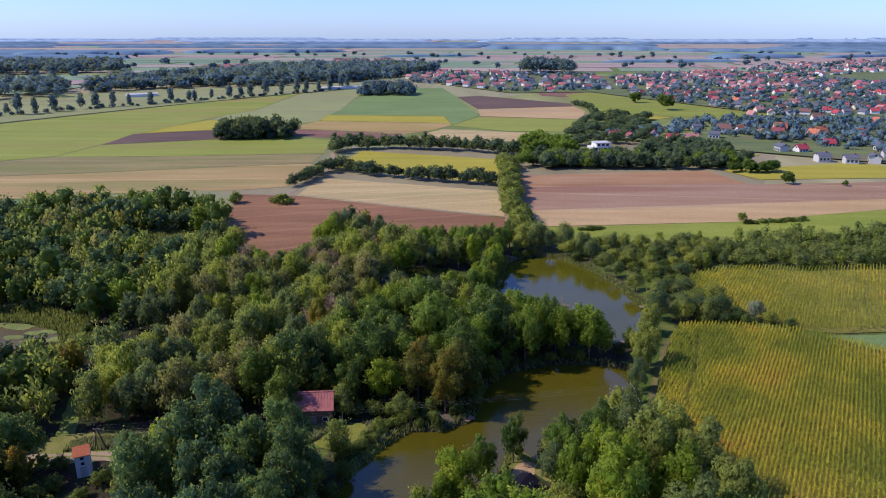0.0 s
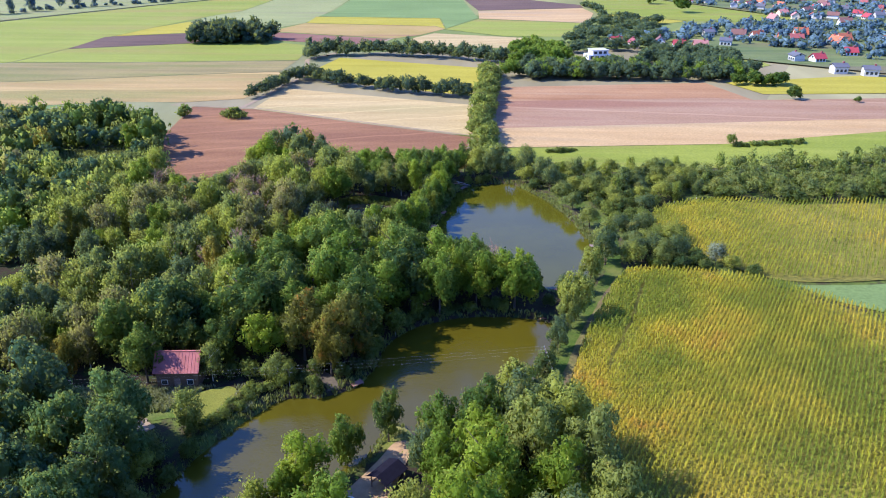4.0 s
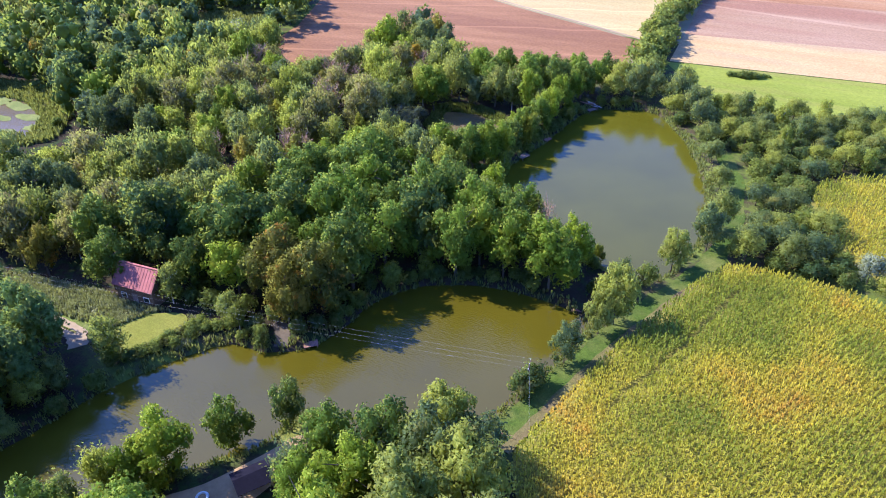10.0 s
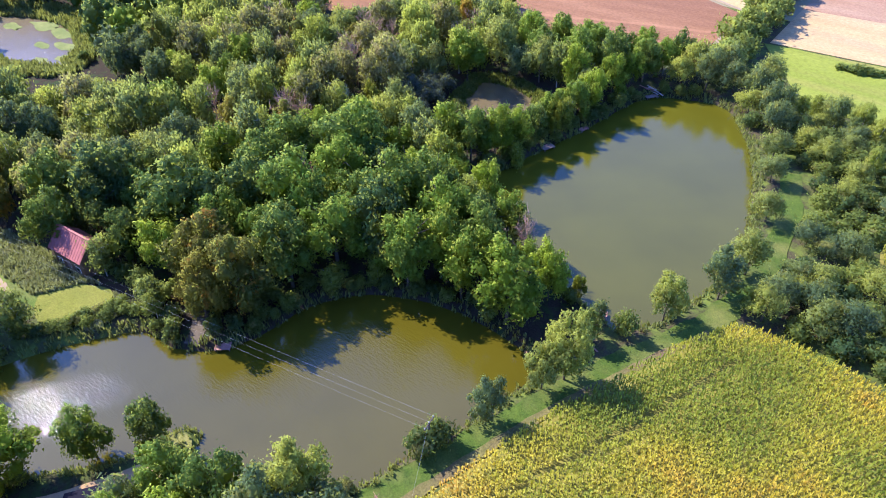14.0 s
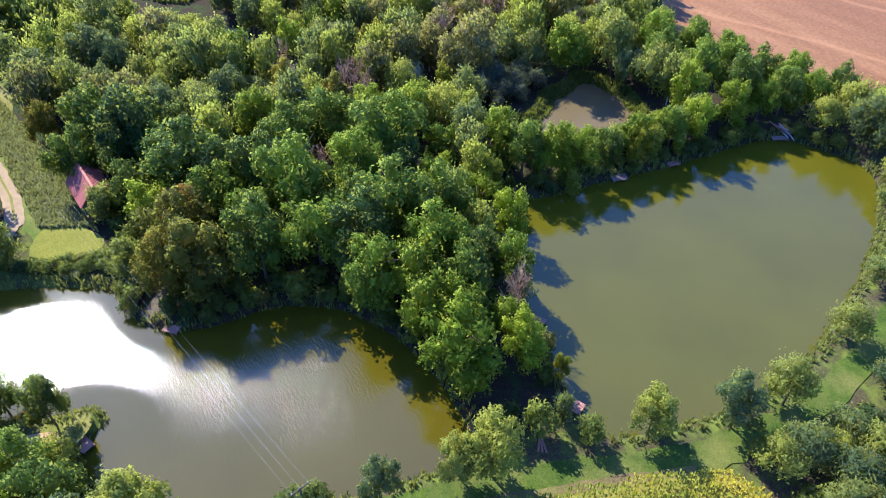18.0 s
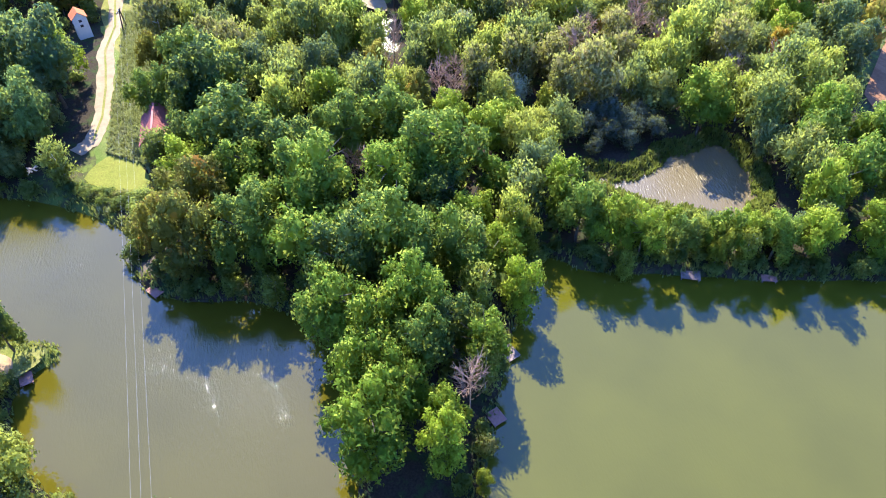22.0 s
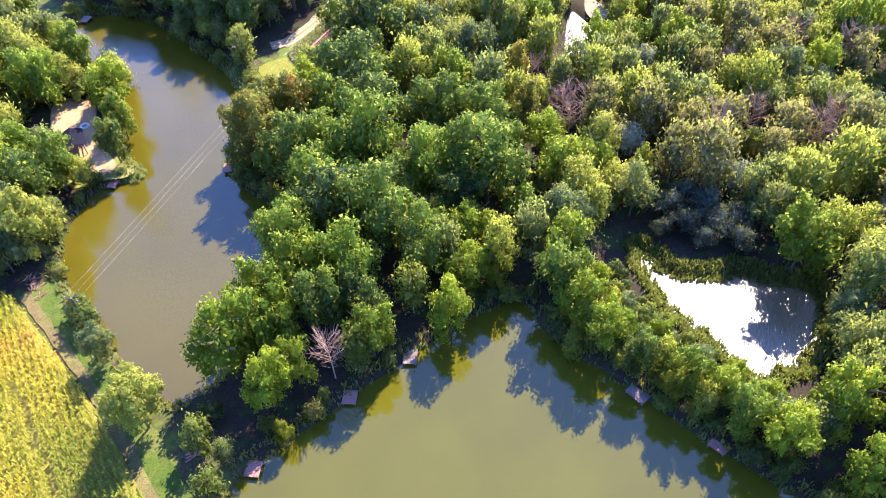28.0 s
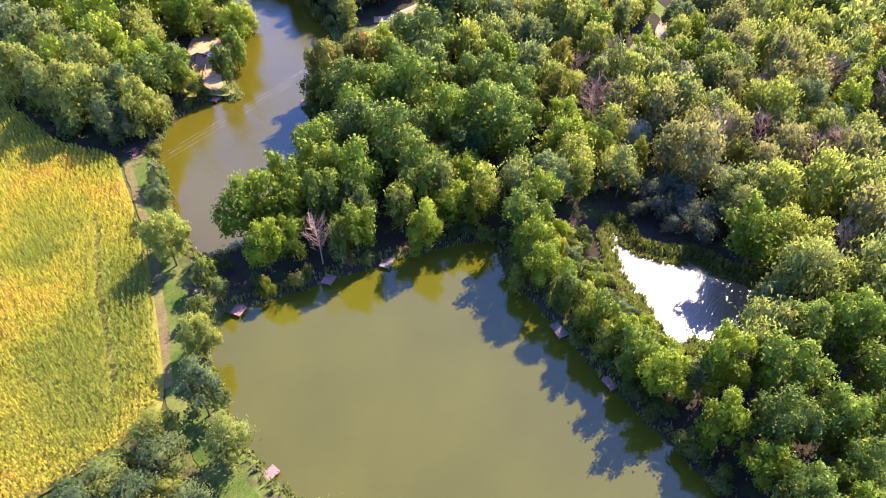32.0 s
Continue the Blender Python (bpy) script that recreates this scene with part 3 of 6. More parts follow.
FIELDS = [
    ("brown", [(-92, 297), (-66, 294), (-24, 276), (19, 259), (21, 230), (16, 224), (2, 222), (-8, 220), (-20, 222), (-37, 237), (-45, 221), (-52, 206), (-59, 202.6), (-67, 202.4), (-75, 206), (-78, 232), (-87, 259)], 0.06, "red-brown ploughed field with tractor tracks"),
    ("stubble", [(-64, 333), (18, 306), (20, 260), (-24, 277), (-67, 295)], 0.07, "pale straw stubble field"),
    ("yellow", [(-54, 411), (25, 385), (18, 322), (-64, 358)], 0.06, "yellow-green crop field between hedges"),
    ("russet", [(28, 340), (124, 355), (134, 321), (118, 324), (28, 313)], 0.06, "russet-brown tilled field"),
    ("pink", [(28, 313), (118, 324), (134, 321), (215, 330), (260, 320), (225, 300), (28, 271)], 0.06, "dry pinkish-brown tilled field"),
    ("ochre", [(28, 271), (225, 300), (190, 282), (102, 255), (28, 247)], 0.06, "ochre stubble strip"),
    ("lime", [(27, 246), (101, 254.5), (180, 279), (168, 250), (118, 234), (75, 226), (43, 221)], 0.07, "bright green meadow strip"),
    ("moss", [(-300, 318), (-285, 345), (-222, 385), (-158, 390), (-75, 400), (-76, 371), (-117, 361), (-169, 346), (-218, 334)], 0.06, "olive-brown stubble field with mown streaks"),
    ("tan", [(-300, 288), (-300, 317), (-218, 333), (-169, 345), (-117, 360), (-76, 370), (-68, 345), (-76, 312), (-98, 304), (-126, 304), (-200, 280)], 0.06, "tan stubble field"),
    ("olive", [(-221, 387), (-215, 430), (-147, 456), (-97, 459), (-72, 449), (-76, 422), (-75, 402), (-158, 391.5)], 0.07, "yellow-green grass field"),
    ("dark", [(-215, 431.5), (-216, 478), (-163, 500), (-118, 507), (-107, 471), (-147, 457.5)], 0.08, "dark freshly ploughed strip"),
    ("maroon", [(-117, 505.5), (-36, 480), (-42, 457), (-60, 457), (-106, 470)], 0.08, "red-brown ploughed strip beside the copse"),
    ("yellow", [(-212, 481), (-204, 521), (-191, 555), (-146, 552), (-121, 520), (-119, 508.5), (-164, 502)], 0.07, "yellow-ochre crop strip"),
    ("olive", [(-700, 140), (-470, 300), (-338, 528), (-262, 660), (-171, 793), (-174, 624), (-188, 589), (-204, 522.5), (-213, 480), (-216, 430), (-222, 388), (-286, 347)], 0.05, "broad bright green meadow"),
    ("grey", [(-190, 556), (-187, 589), (-173, 624), (-169, 793), (-103, 873), (-101, 622), (-105, 551), (-121, 522), (-145, 553)], 0.06, "grey-green fallow field"),
    ("yellow", [(-104, 552.5), (-105, 590), (-10, 585), (-3, 528.5), (-10, 541.5)], 0.06, "yellow crop strip"),
    ("band", [(-119, 509), (-105, 550.5), (-10, 540), (-3, 527), (-18, 497), (-33, 482)], 0.07, "ochre and brown striped crop field"),
    ("green", [(-99.5, 622), (-102, 873), (-16, 874), (1, 756), (19, 589), (-2, 530), (-9, 586), (-104, 592)], 0.06, "blue-green crop field"),
    ("stubble", [(-26, 455), (-20, 486), (-9, 506), (60, 485), (54, 447)], 0.06, "pale stubble strip"),
    ("olive", [(-3, 525), (19, 581), (100, 561), (85, 494), (36, 496)], 0.07, "green mown field"),
    ("ochre", [(19, 636), (107, 662), (111, 625), (99, 564), (20, 585)], 0.07, "pale sandy stubble field"),
    ("dark", [(1, 756), (26, 769), (108, 688), (108, 664), (19, 639)], 0.06, "dark brown ploughed field"),
    ("maroon", [(87, 843), (143, 821), (124, 752), (91, 771)], 0.06, "small red-brown field before the village"),
    ("lime", [(117, 785), (146, 814), (192, 723), (241, 632), (268, 615), (238, 574), (177, 581), (150, 597), (114, 631), (114, 657)], 0.06, "bright green pasture before the village"),
    ("yellow", [(114, 629), (150, 595), (173, 580), (134, 547), (119, 557)], 0.06, "yellowed pasture corner"),
    ("olive", [(150, 427), (166, 427), (170, 401), (149, 383), (138, 388)], 0.07, "small yellow-green paddock"),
    ("yellow", [(133, 356), (205, 376), (260, 352), (230, 328), (203, 337), (142, 332)], 0.07, "yellow-green meadow beside the houses"),
    ("yellow", [(228, 494), (291, 557), (302, 515), (260, 481)], 0.07, "yellow meadow among the houses"),
    ("grey", [(-345, 531), (-268, 662), (-176, 796), (-110, 876), (-117, 985), (-184, 918), (-336, 845), (-411, 780), (-450, 705), (-520, 560)], 0.05, "pale green fallow behind the ditch"),
    ("green", [(86, 152.8), (101, 153.8), (150, 163), (160, 146), (98, 142.5), (91, 146.5)], 0.06, "short green meadow between maize fields"),
    ("soil", CORN.tolist(), 0.05, "maize field soil"),
    ("soil", CORN_FAR.tolist(), 0.05, "far maize field soil"),
]
# strips of farmland out to the far woods, distance haze in their colours
rng = np.random.default_rng(77)
y0 = 1215.0
while y0 < 4300:
    y1 = y0 * rng.uniform(1.05, 1.12)
    x0 = -1.0 * y0
    while x0 < 0.95 * y0:
        x1 = x0 + y0 * rng.uniform(0.12, 0.55)
        lean = rng.uniform(0.05, 0.15) * (y1 - y0)
        FIELDS.append((("haze_tan", "haze_rose", "haze_green")[int(rng.choice(3, p=(0.42, 0.28, 0.30)))], [(x0 + 6, y0 + 4), (x1 - 6, y0 + 4), (x1 - 6 + lean, y1 - 4), (x0 + 6 + lean, y1 - 4)], 0.3, "strip of far farmland on the plain"))
        x0 = x1
    y0 = y1
for x0, x1, y0, y1, look_name in ((-900, -480, 905, 985, "haze_rose"), (-880, -420, 990, 1090, "haze_green"), (-760, -470, 1165, 1210, "haze_tan"), (-455, -120, 1125, 1205, "haze_green"), (-600, -460, 770, 900, "haze_green")):
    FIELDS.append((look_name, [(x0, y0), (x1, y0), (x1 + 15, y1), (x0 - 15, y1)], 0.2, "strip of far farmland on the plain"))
FIELDS.append(("garden", [(120, 442), (230, 370), (330, 380), (560, 930), (700, 1215), (400, 1205), (215, 1100), (-20, 1205), (-20, 930), (60, 800), (150, 815), (196, 722), (244, 630), (270, 612), (190, 520)], 0.02, "grassy ground of gardens and yards in the village"))
lift = 0.0
for look_name, outline, up, label in FIELDS:
    sheet("field", outline, LAND + up + lift, "field_" + look_name, label, "field")
    lift += 0.005


def ribbon(name, line, width, up, material, label, category):
    """A strip of ground along a line."""
    p = np.array(line, float)
    fine = np.concatenate([np.linspace(a, b, 6, endpoint=False) for a, b in zip(p, p[1:])] + [p[-1:]])
    t = np.gradient(fine, axis=0)
    t /= np.linalg.norm(t, axis=1)[:, None]
    side = np.stack([-t[:, 1], t[:, 0]], 1)
    rng = np.random.default_rng(len(fine))
    wl, wr = width / 2 * rng.uniform(0.8, 1.2, len(fine)), width / 2 * rng.uniform(0.8, 1.2, len(fine))
    l, r = fine + side * wl[:, None], fine - side * wr[:, None]
    z = np.maximum(ground_z(fine[:, 0], fine[:, 1]), 0.25) + up
    v = np.concatenate([np.c_[l, z], np.c_[r, z]])
    n = len(fine)
    f = [(i, n + i, n + i + 1, i + 1) for i in range(n - 1)]
    return tagged(part(name, fast_mesh(name, v, f), material, None), label, category, kind="structure")


BANK = [(31.5, 110), (33.8, 116), (36, 122), (38.4, 129), (40.6, 135.5), (43.8, 143), (48, 151.5), (50.5, 158), (51.8, 166), (52, 176), (50.5, 187), (47.5, 197)]
ribbon("grass_path", BANK, 3.4, 0.09, "mown", "bright green mown grass path on the bank", "path")
ribbon("field_margin", [(33.6, 109), (35.4, 115), (37.3, 121.5), (40.2, 130.2), (43.4, 138), (46.8, 146), (50.6, 154)], 1.3, 0.13, "margin", "narrow yellowed and bare strip along the maize", "path")
ribbon("dirt_track", [(-130, 88), (-100, 95), (-75, 100), (-61, 102), (-53, 101.5), (-42, 103.3), (-34, 104), (-28, 103.6), (-25.5, 101.5)], 2.6, 0.10, "sand", "sandy dirt track with worn wheel ruts", "track")
ribbon("track_grass", [(-130, 88), (-100, 95), (-75, 100), (-61, 102), (-53, 101.5), (-42, 103.3), (-34, 104), (-28, 103.6)], 0.35, 0.135, "dry_grass", "thin grassy strip between the wheel ruts", "verge")
ribbon("track_verge", [(-62, 103), (-50, 105), (-40, 107), (-30, 108), (-17, 108)], 7.0, 0.06, "rank", "rank weedy verge", "verge")
ribbon("farm_track", [(-72, 296), (-66, 335), (-62, 362), (-70, 404), (-40, 462), (-24, 517), (14, 590), (0, 735)], 2.2, 0.11, "sand", "pale farm track between fields", "track")
ribbon("farm_track", [(20, 312), (20.5, 285), (19.5, 262), (18.5, 245), (19.5, 228)], 1.5, 0.11, "sand", "pale field-edge track", "track")
ribbon("farm_track", [(-92, 298), (-66, 296), (-24, 278), (19, 261)], 0.9, 0.10, "sand", "pale headland line between fields", "track")
ribbon("field_edge", [(-370, 570), (-308, 640), (-232, 722), (-157, 812), (-114, 868)], 3.0, 0.10, "rank", "dark grassy field boundary", "verge")
ribbon("field_ditch", [(-450, 395), (-385, 468), (-341, 529), (-265, 660), (-173, 794), (-106, 875)], 4.5, 0.14, "ditch", "dark overgrown ditch between the meadows", "ditch")
ribbon("forest_ride", [(-66, 104), (-69, 112), (-72, 122), (-73, 134), (-68, 144), (-62, 152)], 3.0, 0.06, "rank", "grassy forest ride in deep shade", "track")
sheet("sandy_clearing", smooth_loop([(-68.5, 144), (-69, 148), (-64, 150), (-58, 150.5), (-60, 147), (-64, 145)], 4), LAND + 0.10, "sand", "bare sandy patch at the end of the ride", "clearing")
sheet("mown_clearing", smooth_loop([(-78, 100), (-72, 106), (-64, 109), (-55, 107.5), (-52, 104), (-60, 100.5), (-68, 98.5)], 4), LAND + 0.07, "dry_grass", "sunny grassy clearing beside the tower", "clearing")
sheet("lawn", smooth_loop([(-23.8, 106.3), (-22.4, 109), (-20.8, 111.4), (-17.4, 113.0), (-15.5, 111.8), (-16.2, 109), (-16.7, 107.2), (-19.4, 103.8)], 3), LAND + 0.13, "lawn", "small mown lawn at the water", "lawn")
sheet("sandy_clearing", smooth_loop([(1, 86), (5, 91), (8.5, 97), (10.5, 101), (13, 101), (12.5, 97), (11, 91), (8, 84), (3, 80)], 4), LAND + 0.135, "bare_soil", "trodden sandy clearing under trees", "clearing")
sheet("mown_clearing", smooth_loop([(8.5, 100), (9.5, 104), (11.5, 104.3), (14, 101.5), (17, 99), (15, 96), (12, 99)], 4), LAND + 0.12, "dry_grass", "yellowed grass on the small headland", "clearing")
sheet("hardstand", smooth_loop([(20, 38), (21, 54), (30, 56), (36, 55), (44, 40), (30, 25)], 3), LAND + 0.09, "asphalt", "grey gravelled hardstand", "hardstand")


# ---- trees ----
def ico(level):
    bm = bmesh.new()
    bmesh.ops.create_icosphere(bm, subdivisions=level, radius=1.0)
    bm.verts.ensure_lookup_table()
    v = np.array([q.co for q in bm.verts])
    f = np.array([[q.index for q in face.verts] for face in bm.faces])
    bm.free()
    return v, f


ICO1, ICO2 = ico(1), ico(2)


def unit(v):
    return v / (np.linalg.norm(v, axis=-1, keepdims=True) + 1e-9)


def leaf_cards(rng, p, n, size, hang=0.0, slim=0.62):
    """Three-cornered leaf sprays at the points p, facing about n."""
    t = unit(np.cross(n, rng.normal(size=p.shape)))
    if hang:
        t = unit(t * (1 - hang) + np.array([0, 0, -1.0]) * hang)
        n = unit(n - t * np.sum(n * t, -1, keepdims=True))
    b = np.cross(n, t)
    s = size * rng.uniform(0.65, 1.35, (len(p), 1))
    w = s * slim * rng.uniform(0.8, 1.25, (len(p), 1))
    v = np.stack([p - t * s * 0.45 + b * w * 0.5, p - t * s * 0.45 - b * w * 0.5, p + t * s * 0.6 - n * s * 0.12], 1)
    i = np.arange(len(p) * 3).reshape(-1, 3)
    return v.reshape(-1, 3), np.c_[i, i[:, 2]]


def lobes_of(kind, rng):
    """The leaf masses of a crown, as centres and radii, for a tree of the kind's own size."""
    out = []
    if kind in ("oak", "maple"):
        big, tall, mid_z = 4.5, 4.9, 5.9
        lean_x, lean_y = rng.normal(0, 0.5, 2)
        for k in range(12):
            z = 1 - 1.82 * (k + 0.5) / 12
            a = k * 2.39996 + rng.normal(0, 0.35)
            q = math.sqrt(max(0, 1 - z * z))
            q = max(q, 0.74 if z < 0 else 0)
            reach = rng.uniform(0.50, 0.82)
            c = np.array([q * math.cos(a) * big * reach + lean_x * z, q * math.sin(a) * big * reach + lean_y * z, mid_z + z * tall * reach])
            dome = big * rng.uniform(0.27, 0.42)
            out.append((*c, dome))
            for _ in range(6):
                d = unit(rng.normal(size=3) + np.array([q * math.cos(a), q * math.sin(a), 0.5 + z]) * 0.9)
                out.append((*(c + d * dome * rng.uniform(0.80, 1.12)), dome * rng.uniform(0.24, 0.46)))
        out.append((0, 0, mid_z, big * 0.55))
    elif kind == "birch":
        for k in range(19):
            h = 2.2 + 8.2 * (k + 0.5) / 19
            wide = 2.5 * math.sin(math.pi * min(0.97, max(0.18, (h - 0.6) / 10.6))) ** 0.6
            a = k * 2.39996 + rng.normal(0, 0.4)
            reach = rng.uniform(0.45, 0.75)
            out.append((wide * reach * math.cos(a) * rng.uniform(0.7, 1.3), wide * reach * math.sin(a) * rng.uniform(0.7, 1.3), h, rng.uniform(0.45, 1.05) * (0.55 + 0.26 * wide)))
    elif kind == "willow":
        for k in range(22):
            z = 1 - 1.5 * (k + 0.5) / 22
            a = k * 2.39996 + rng.normal(0, 0.5)
            q = math.sqrt(max(0, 1 - z * z))
            reach = rng.uniform(0.45, 0.95)
            out.append((q * math.cos(a) * 3.4 * reach, q * math.sin(a) * 3.4 * reach, 4.6 + z * 3.4 * reach, 3.4 * rng.uniform(0.16, 0.44)))
    else:
        for k in range(11):
            z = 1 - 1.25 * (k + 0.5) / 11
            a = k * 2.39996 + rng.normal(0, 0.5)
            q = math.sqrt(max(0, 1 - z * z))
            reach = rng.uniform(0.5, 0.95)
            out.append((q * math.cos(a) * 1.6 * reach, q * math.sin(a) * 1.6 * reach, 1.25 + z * 1.3 * reach, rng.uniform(0.5, 0.85)))
    return np.array(out)


SIZE = {"oak": (4.9, 11.0), "maple": (4.9, 11.0), "birch": (2.9, 11.2), "willow": (3.7, 8.4), "shrub": (2.0, 3.0)}
CARDS = {"oak": (3250, 0.42, 0.0, 0.74), "maple": (3150, 0.43, 0.15, 0.70), "birch": (2100, 0.56, 0.62, 0.42), "willow": (2300, 0.54, 0.45, 0.42), "shrub": (700, 0.42, 0.15, 0.6)}


def crown_arrays(kind, rng, share=1.0, scale_cards=1.0, core=ICO1, stride=1, fat=0.70):
    """Corners and faces (quads, triangles doubled at the end) of a crown."""
    lob = lobes_of(kind, rng)
    count, size, hang, slim = CARDS[kind]
    count = int(count * share)
    weight = lob[:, 3] ** 2
    pick = rng.choice(len(lob), count * 2, p=weight / weight.sum())
    d = unit(rng.normal(size=(count * 2, 3)) + [0, 0, 0.50])
    p = lob[pick, :3] + d * (lob[pick, 3:4] * rng.uniform(0.76, 1.12, (count * 2, 1)) + rng.exponential(0.36 if kind in ("birch", "willow") else 0.18, (count * 2, 1)))
    deep = np.zeros(len(p), bool)
    for x, y, z, r in lob:
        deep |= np.linalg.norm(p - (x, y, z), axis=1) < r * 0.80
    keep = np.flatnonzero(~deep)[:count]
    p, d = p[keep], d[keep]
    n = unit(d + rng.normal(0, 0.68, d.shape) + [0, 0, 0.30])
    verts, faces = leaf_cards(rng, p, n, size * scale_cards, hang, slim)
    middle = (lob[:, :3] * weight[:, None]).sum(0) / weight.sum()
    # a spray is many leaves: it is lit as the mass that it lies on
    soft = unit(0.45 * n + 0.55 * d + 0.55 * unit(p - middle))
    vs, fs, ns, base = [verts], [faces], [np.repeat(soft, 3, 0)], len(verts)
    for x, y, z, r in sorted(lob.tolist(), key=lambda q: -q[3])[: max(3, (len(lob) // 2) // stride)]:
        v = core[0] * (r * fat) * rng.uniform(0.72, 1.22, (len(core[0]), 1)) + (x, y, z)
        vs.append(v)
        ns.append(unit(unit(v - (x, y, z)) + 0.5 * unit(v - middle)))
        fs.append(np.c_[core[1], core[1][:, 2]] + base)
        base += len(v)
    return np.concatenate(vs), np.concatenate(fs), np.concatenate(ns)


def mixed_mesh(name, verts, faces, normals):
    """A mesh of quads, in which a doubled last corner means a triangle, with the normals of the leaf masses."""
    me = bpy.data.meshes.new(name)
    tri = faces[:, 2] == faces[:, 3]
    order = np.concatenate([faces[~tri].ravel(), faces[tri][:, :3].ravel()]).astype(np.int32)
    nq, nt = int((~tri).sum()), int(tri.sum())
    me.vertices.add(len(verts))
    me.vertices.foreach_set("co", np.asarray(verts, np.float32).ravel())
    me.loops.add(len(order))
    me.loops.foreach_set("vertex_index", order)
    me.polygons.add(nq + nt)
    me.polygons.foreach_set("loop_start", np.concatenate([np.arange(nq) * 4, nq * 4 + np.arange(nt) * 3]).astype(np.int32))
    me.update(calc_edges=True)
    me.attributes.new("custom_normal", "FLOAT_VECTOR", "POINT").data.foreach_set("vector", np.asarray(normals, np.float32).ravel())
    return me


def trunk_bmesh(kind, rng, bare=False):
    """A tapered, slightly bent trunk with limbs."""
    bm = bmesh.new()
    r, h = SIZE[kind]
    thick = {"oak": 0.32, "maple": 0.26, "birch": 0.13, "willow": 0.22, "shrub": 0.07}[kind]
    top = h * (0.72 if kind != "birch" else 0.9)
    pts = [Vector((rng.normal(0, 0.05) * k, rng.normal(0, 0.05) * k, -0.2 + (top + 0.2) * k / 4)) for k in range(5)]
    for k in range(4):
        tube(bm, pts[k], pts[k + 1], thick * (1 - 0.22 * k), thick * (1 - 0.22 * (k + 1)), 6)
    for k in range(14 if bare else 5):
        z = h * rng.uniform(0.28, 0.72)
        a, reach = rng.uniform(0, 6.28), r * rng.uniform(0.45, 0.9)
        foot = Vector((0, 0, z))
        elbow = foot + Vector((math.cos(a) * reach * 0.5, math.sin(a) * reach * 0.5, h * 0.10))
        tip = foot + Vector((math.cos(a) * reach, math.sin(a) * reach, h * rng.uniform(0.12, 0.26)))
        tube(bm, foot, elbow, thick * 0.42, thick * 0.28, 5)
        tube(bm, elbow, tip, thick * 0.28, 0.02, 5)
        for j in range(6 if bare else 0):
            b = a + rng.normal(0, 0.7)
            f0 = elbow.lerp(tip, rng.uniform(0, 0.9))
            tube(bm, f0, f0 + Vector((math.cos(b) * reach * 0.45, math.sin(b) * reach * 0.45, h * rng.uniform(0.0, 0.16))), 0.05, 0.012, 4)
    return bm


TREE_KINDS = {
    "oak_tree": ("oak", "oak", "bark", "broad dark green oak with a dense rounded crown", 5),
    "maple_tree": ("maple", "maple", "bark", "bright green maple with large sunlit leaves", 4),
    "birch_tree": ("birch", "birch", "birch_bark", "slender light green birch with a white trunk", 5),
    "willow_tree": ("willow", "willow", "bark", "grey-green willow with a loose feathery crown", 4),
    "turning_tree": ("oak", "rust", "bark", "tree with leaves turning rusty brown", 2),
    "shrub": ("shrub", "shrub", "bark", "low rounded green shrub", 4),
}
TREE_KINDS["poplar_tree"] = ("maple", "willow", "bark", "yellow-green poplar with a rounded crown on a bare trunk", 4)
TREE_KINDS["chestnut_tree"] = ("oak", "dark_oak", "bark", "dark blue-green broadleaf tree with a dense crown", 3)
TREE_KINDS["yellowing_tree"] = ("maple", "yellow", "bark", "small tree with yellowing leaves on the bank", 2)
TREE_KINDS["withering_birch"] = ("birch", "dry", "birch_bark", "thin birch with a withering mauve-brown crown", 2)
TREE_KINDS["alder_tree"] = ("maple", "alder", "bark", "dull grey-green alder with a dense crown", 3)
TREE_KINDS["orange_tree"] = ("birch", "orange", "bark", "small tree turned bright orange at the field's edge", 1)
TREE_KINDS["grey_sallow"] = ("willow", "sallow", "bark", "low dull grey-green sallow bush at the small pond", 2)
TREE_KINDS["silver_willow"] = ("willow", "silver", "bark", "pale silvery willow with a feathery crown", 2)
TREE_KINDS["bare_tree"] = ("birch", "bark", "dead_wood", "leafless grey dead tree with fine twigs", 3)
PROTOS, PLANTED = {}, {}


def twig_bmesh(rng):
    """The fine outer twigs of a leafless crown."""
    bm = bmesh.new()
    for k in range(150):
        a, z = rng.uniform(0, 6.28), rng.uniform(4.0, 10.2)
        r = 2.2 * math.sin(math.pi * (z - 2.5) / 9.0) ** 0.7 * rng.uniform(0.25, 0.9)
        p = Vector((r * math.cos(a), r * math.sin(a), z))
        d = Vector((math.cos(a) + rng.normal(0, 0.5), math.sin(a) + rng.normal(0, 0.5), 1.1)).normalized()
        tube(bm, p - d * 0.5, p + d * rng.uniform(0.5, 1.1), 0.024, 0.006, 3)
    return bm


def make_tree(kind_name, seed):
    shape, leaves, bark, label, _ = TREE_KINDS[kind_name]
    rng = np.random.default_rng(seed)
    tree = empty(kind_name, label, "shrub" if shape == "shrub" else "tree", "shrubs" if shape == "shrub" else "trees of the pond wood")
    part("trunk", trunk_bmesh(shape, rng, kind_name == "bare_tree"), bark, tree)
    if kind_name == "bare_tree":
        part("twig_mass", twig_bmesh(rng), bark, tree)
        return tree
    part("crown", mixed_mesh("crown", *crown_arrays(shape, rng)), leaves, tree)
    return tree


for number, name in enumerate(TREE_KINDS):
    PROTOS[name] = [make_tree(name, 100 * number + k) for k in range(TREE_KINDS[name][4])]
TAKEN = []


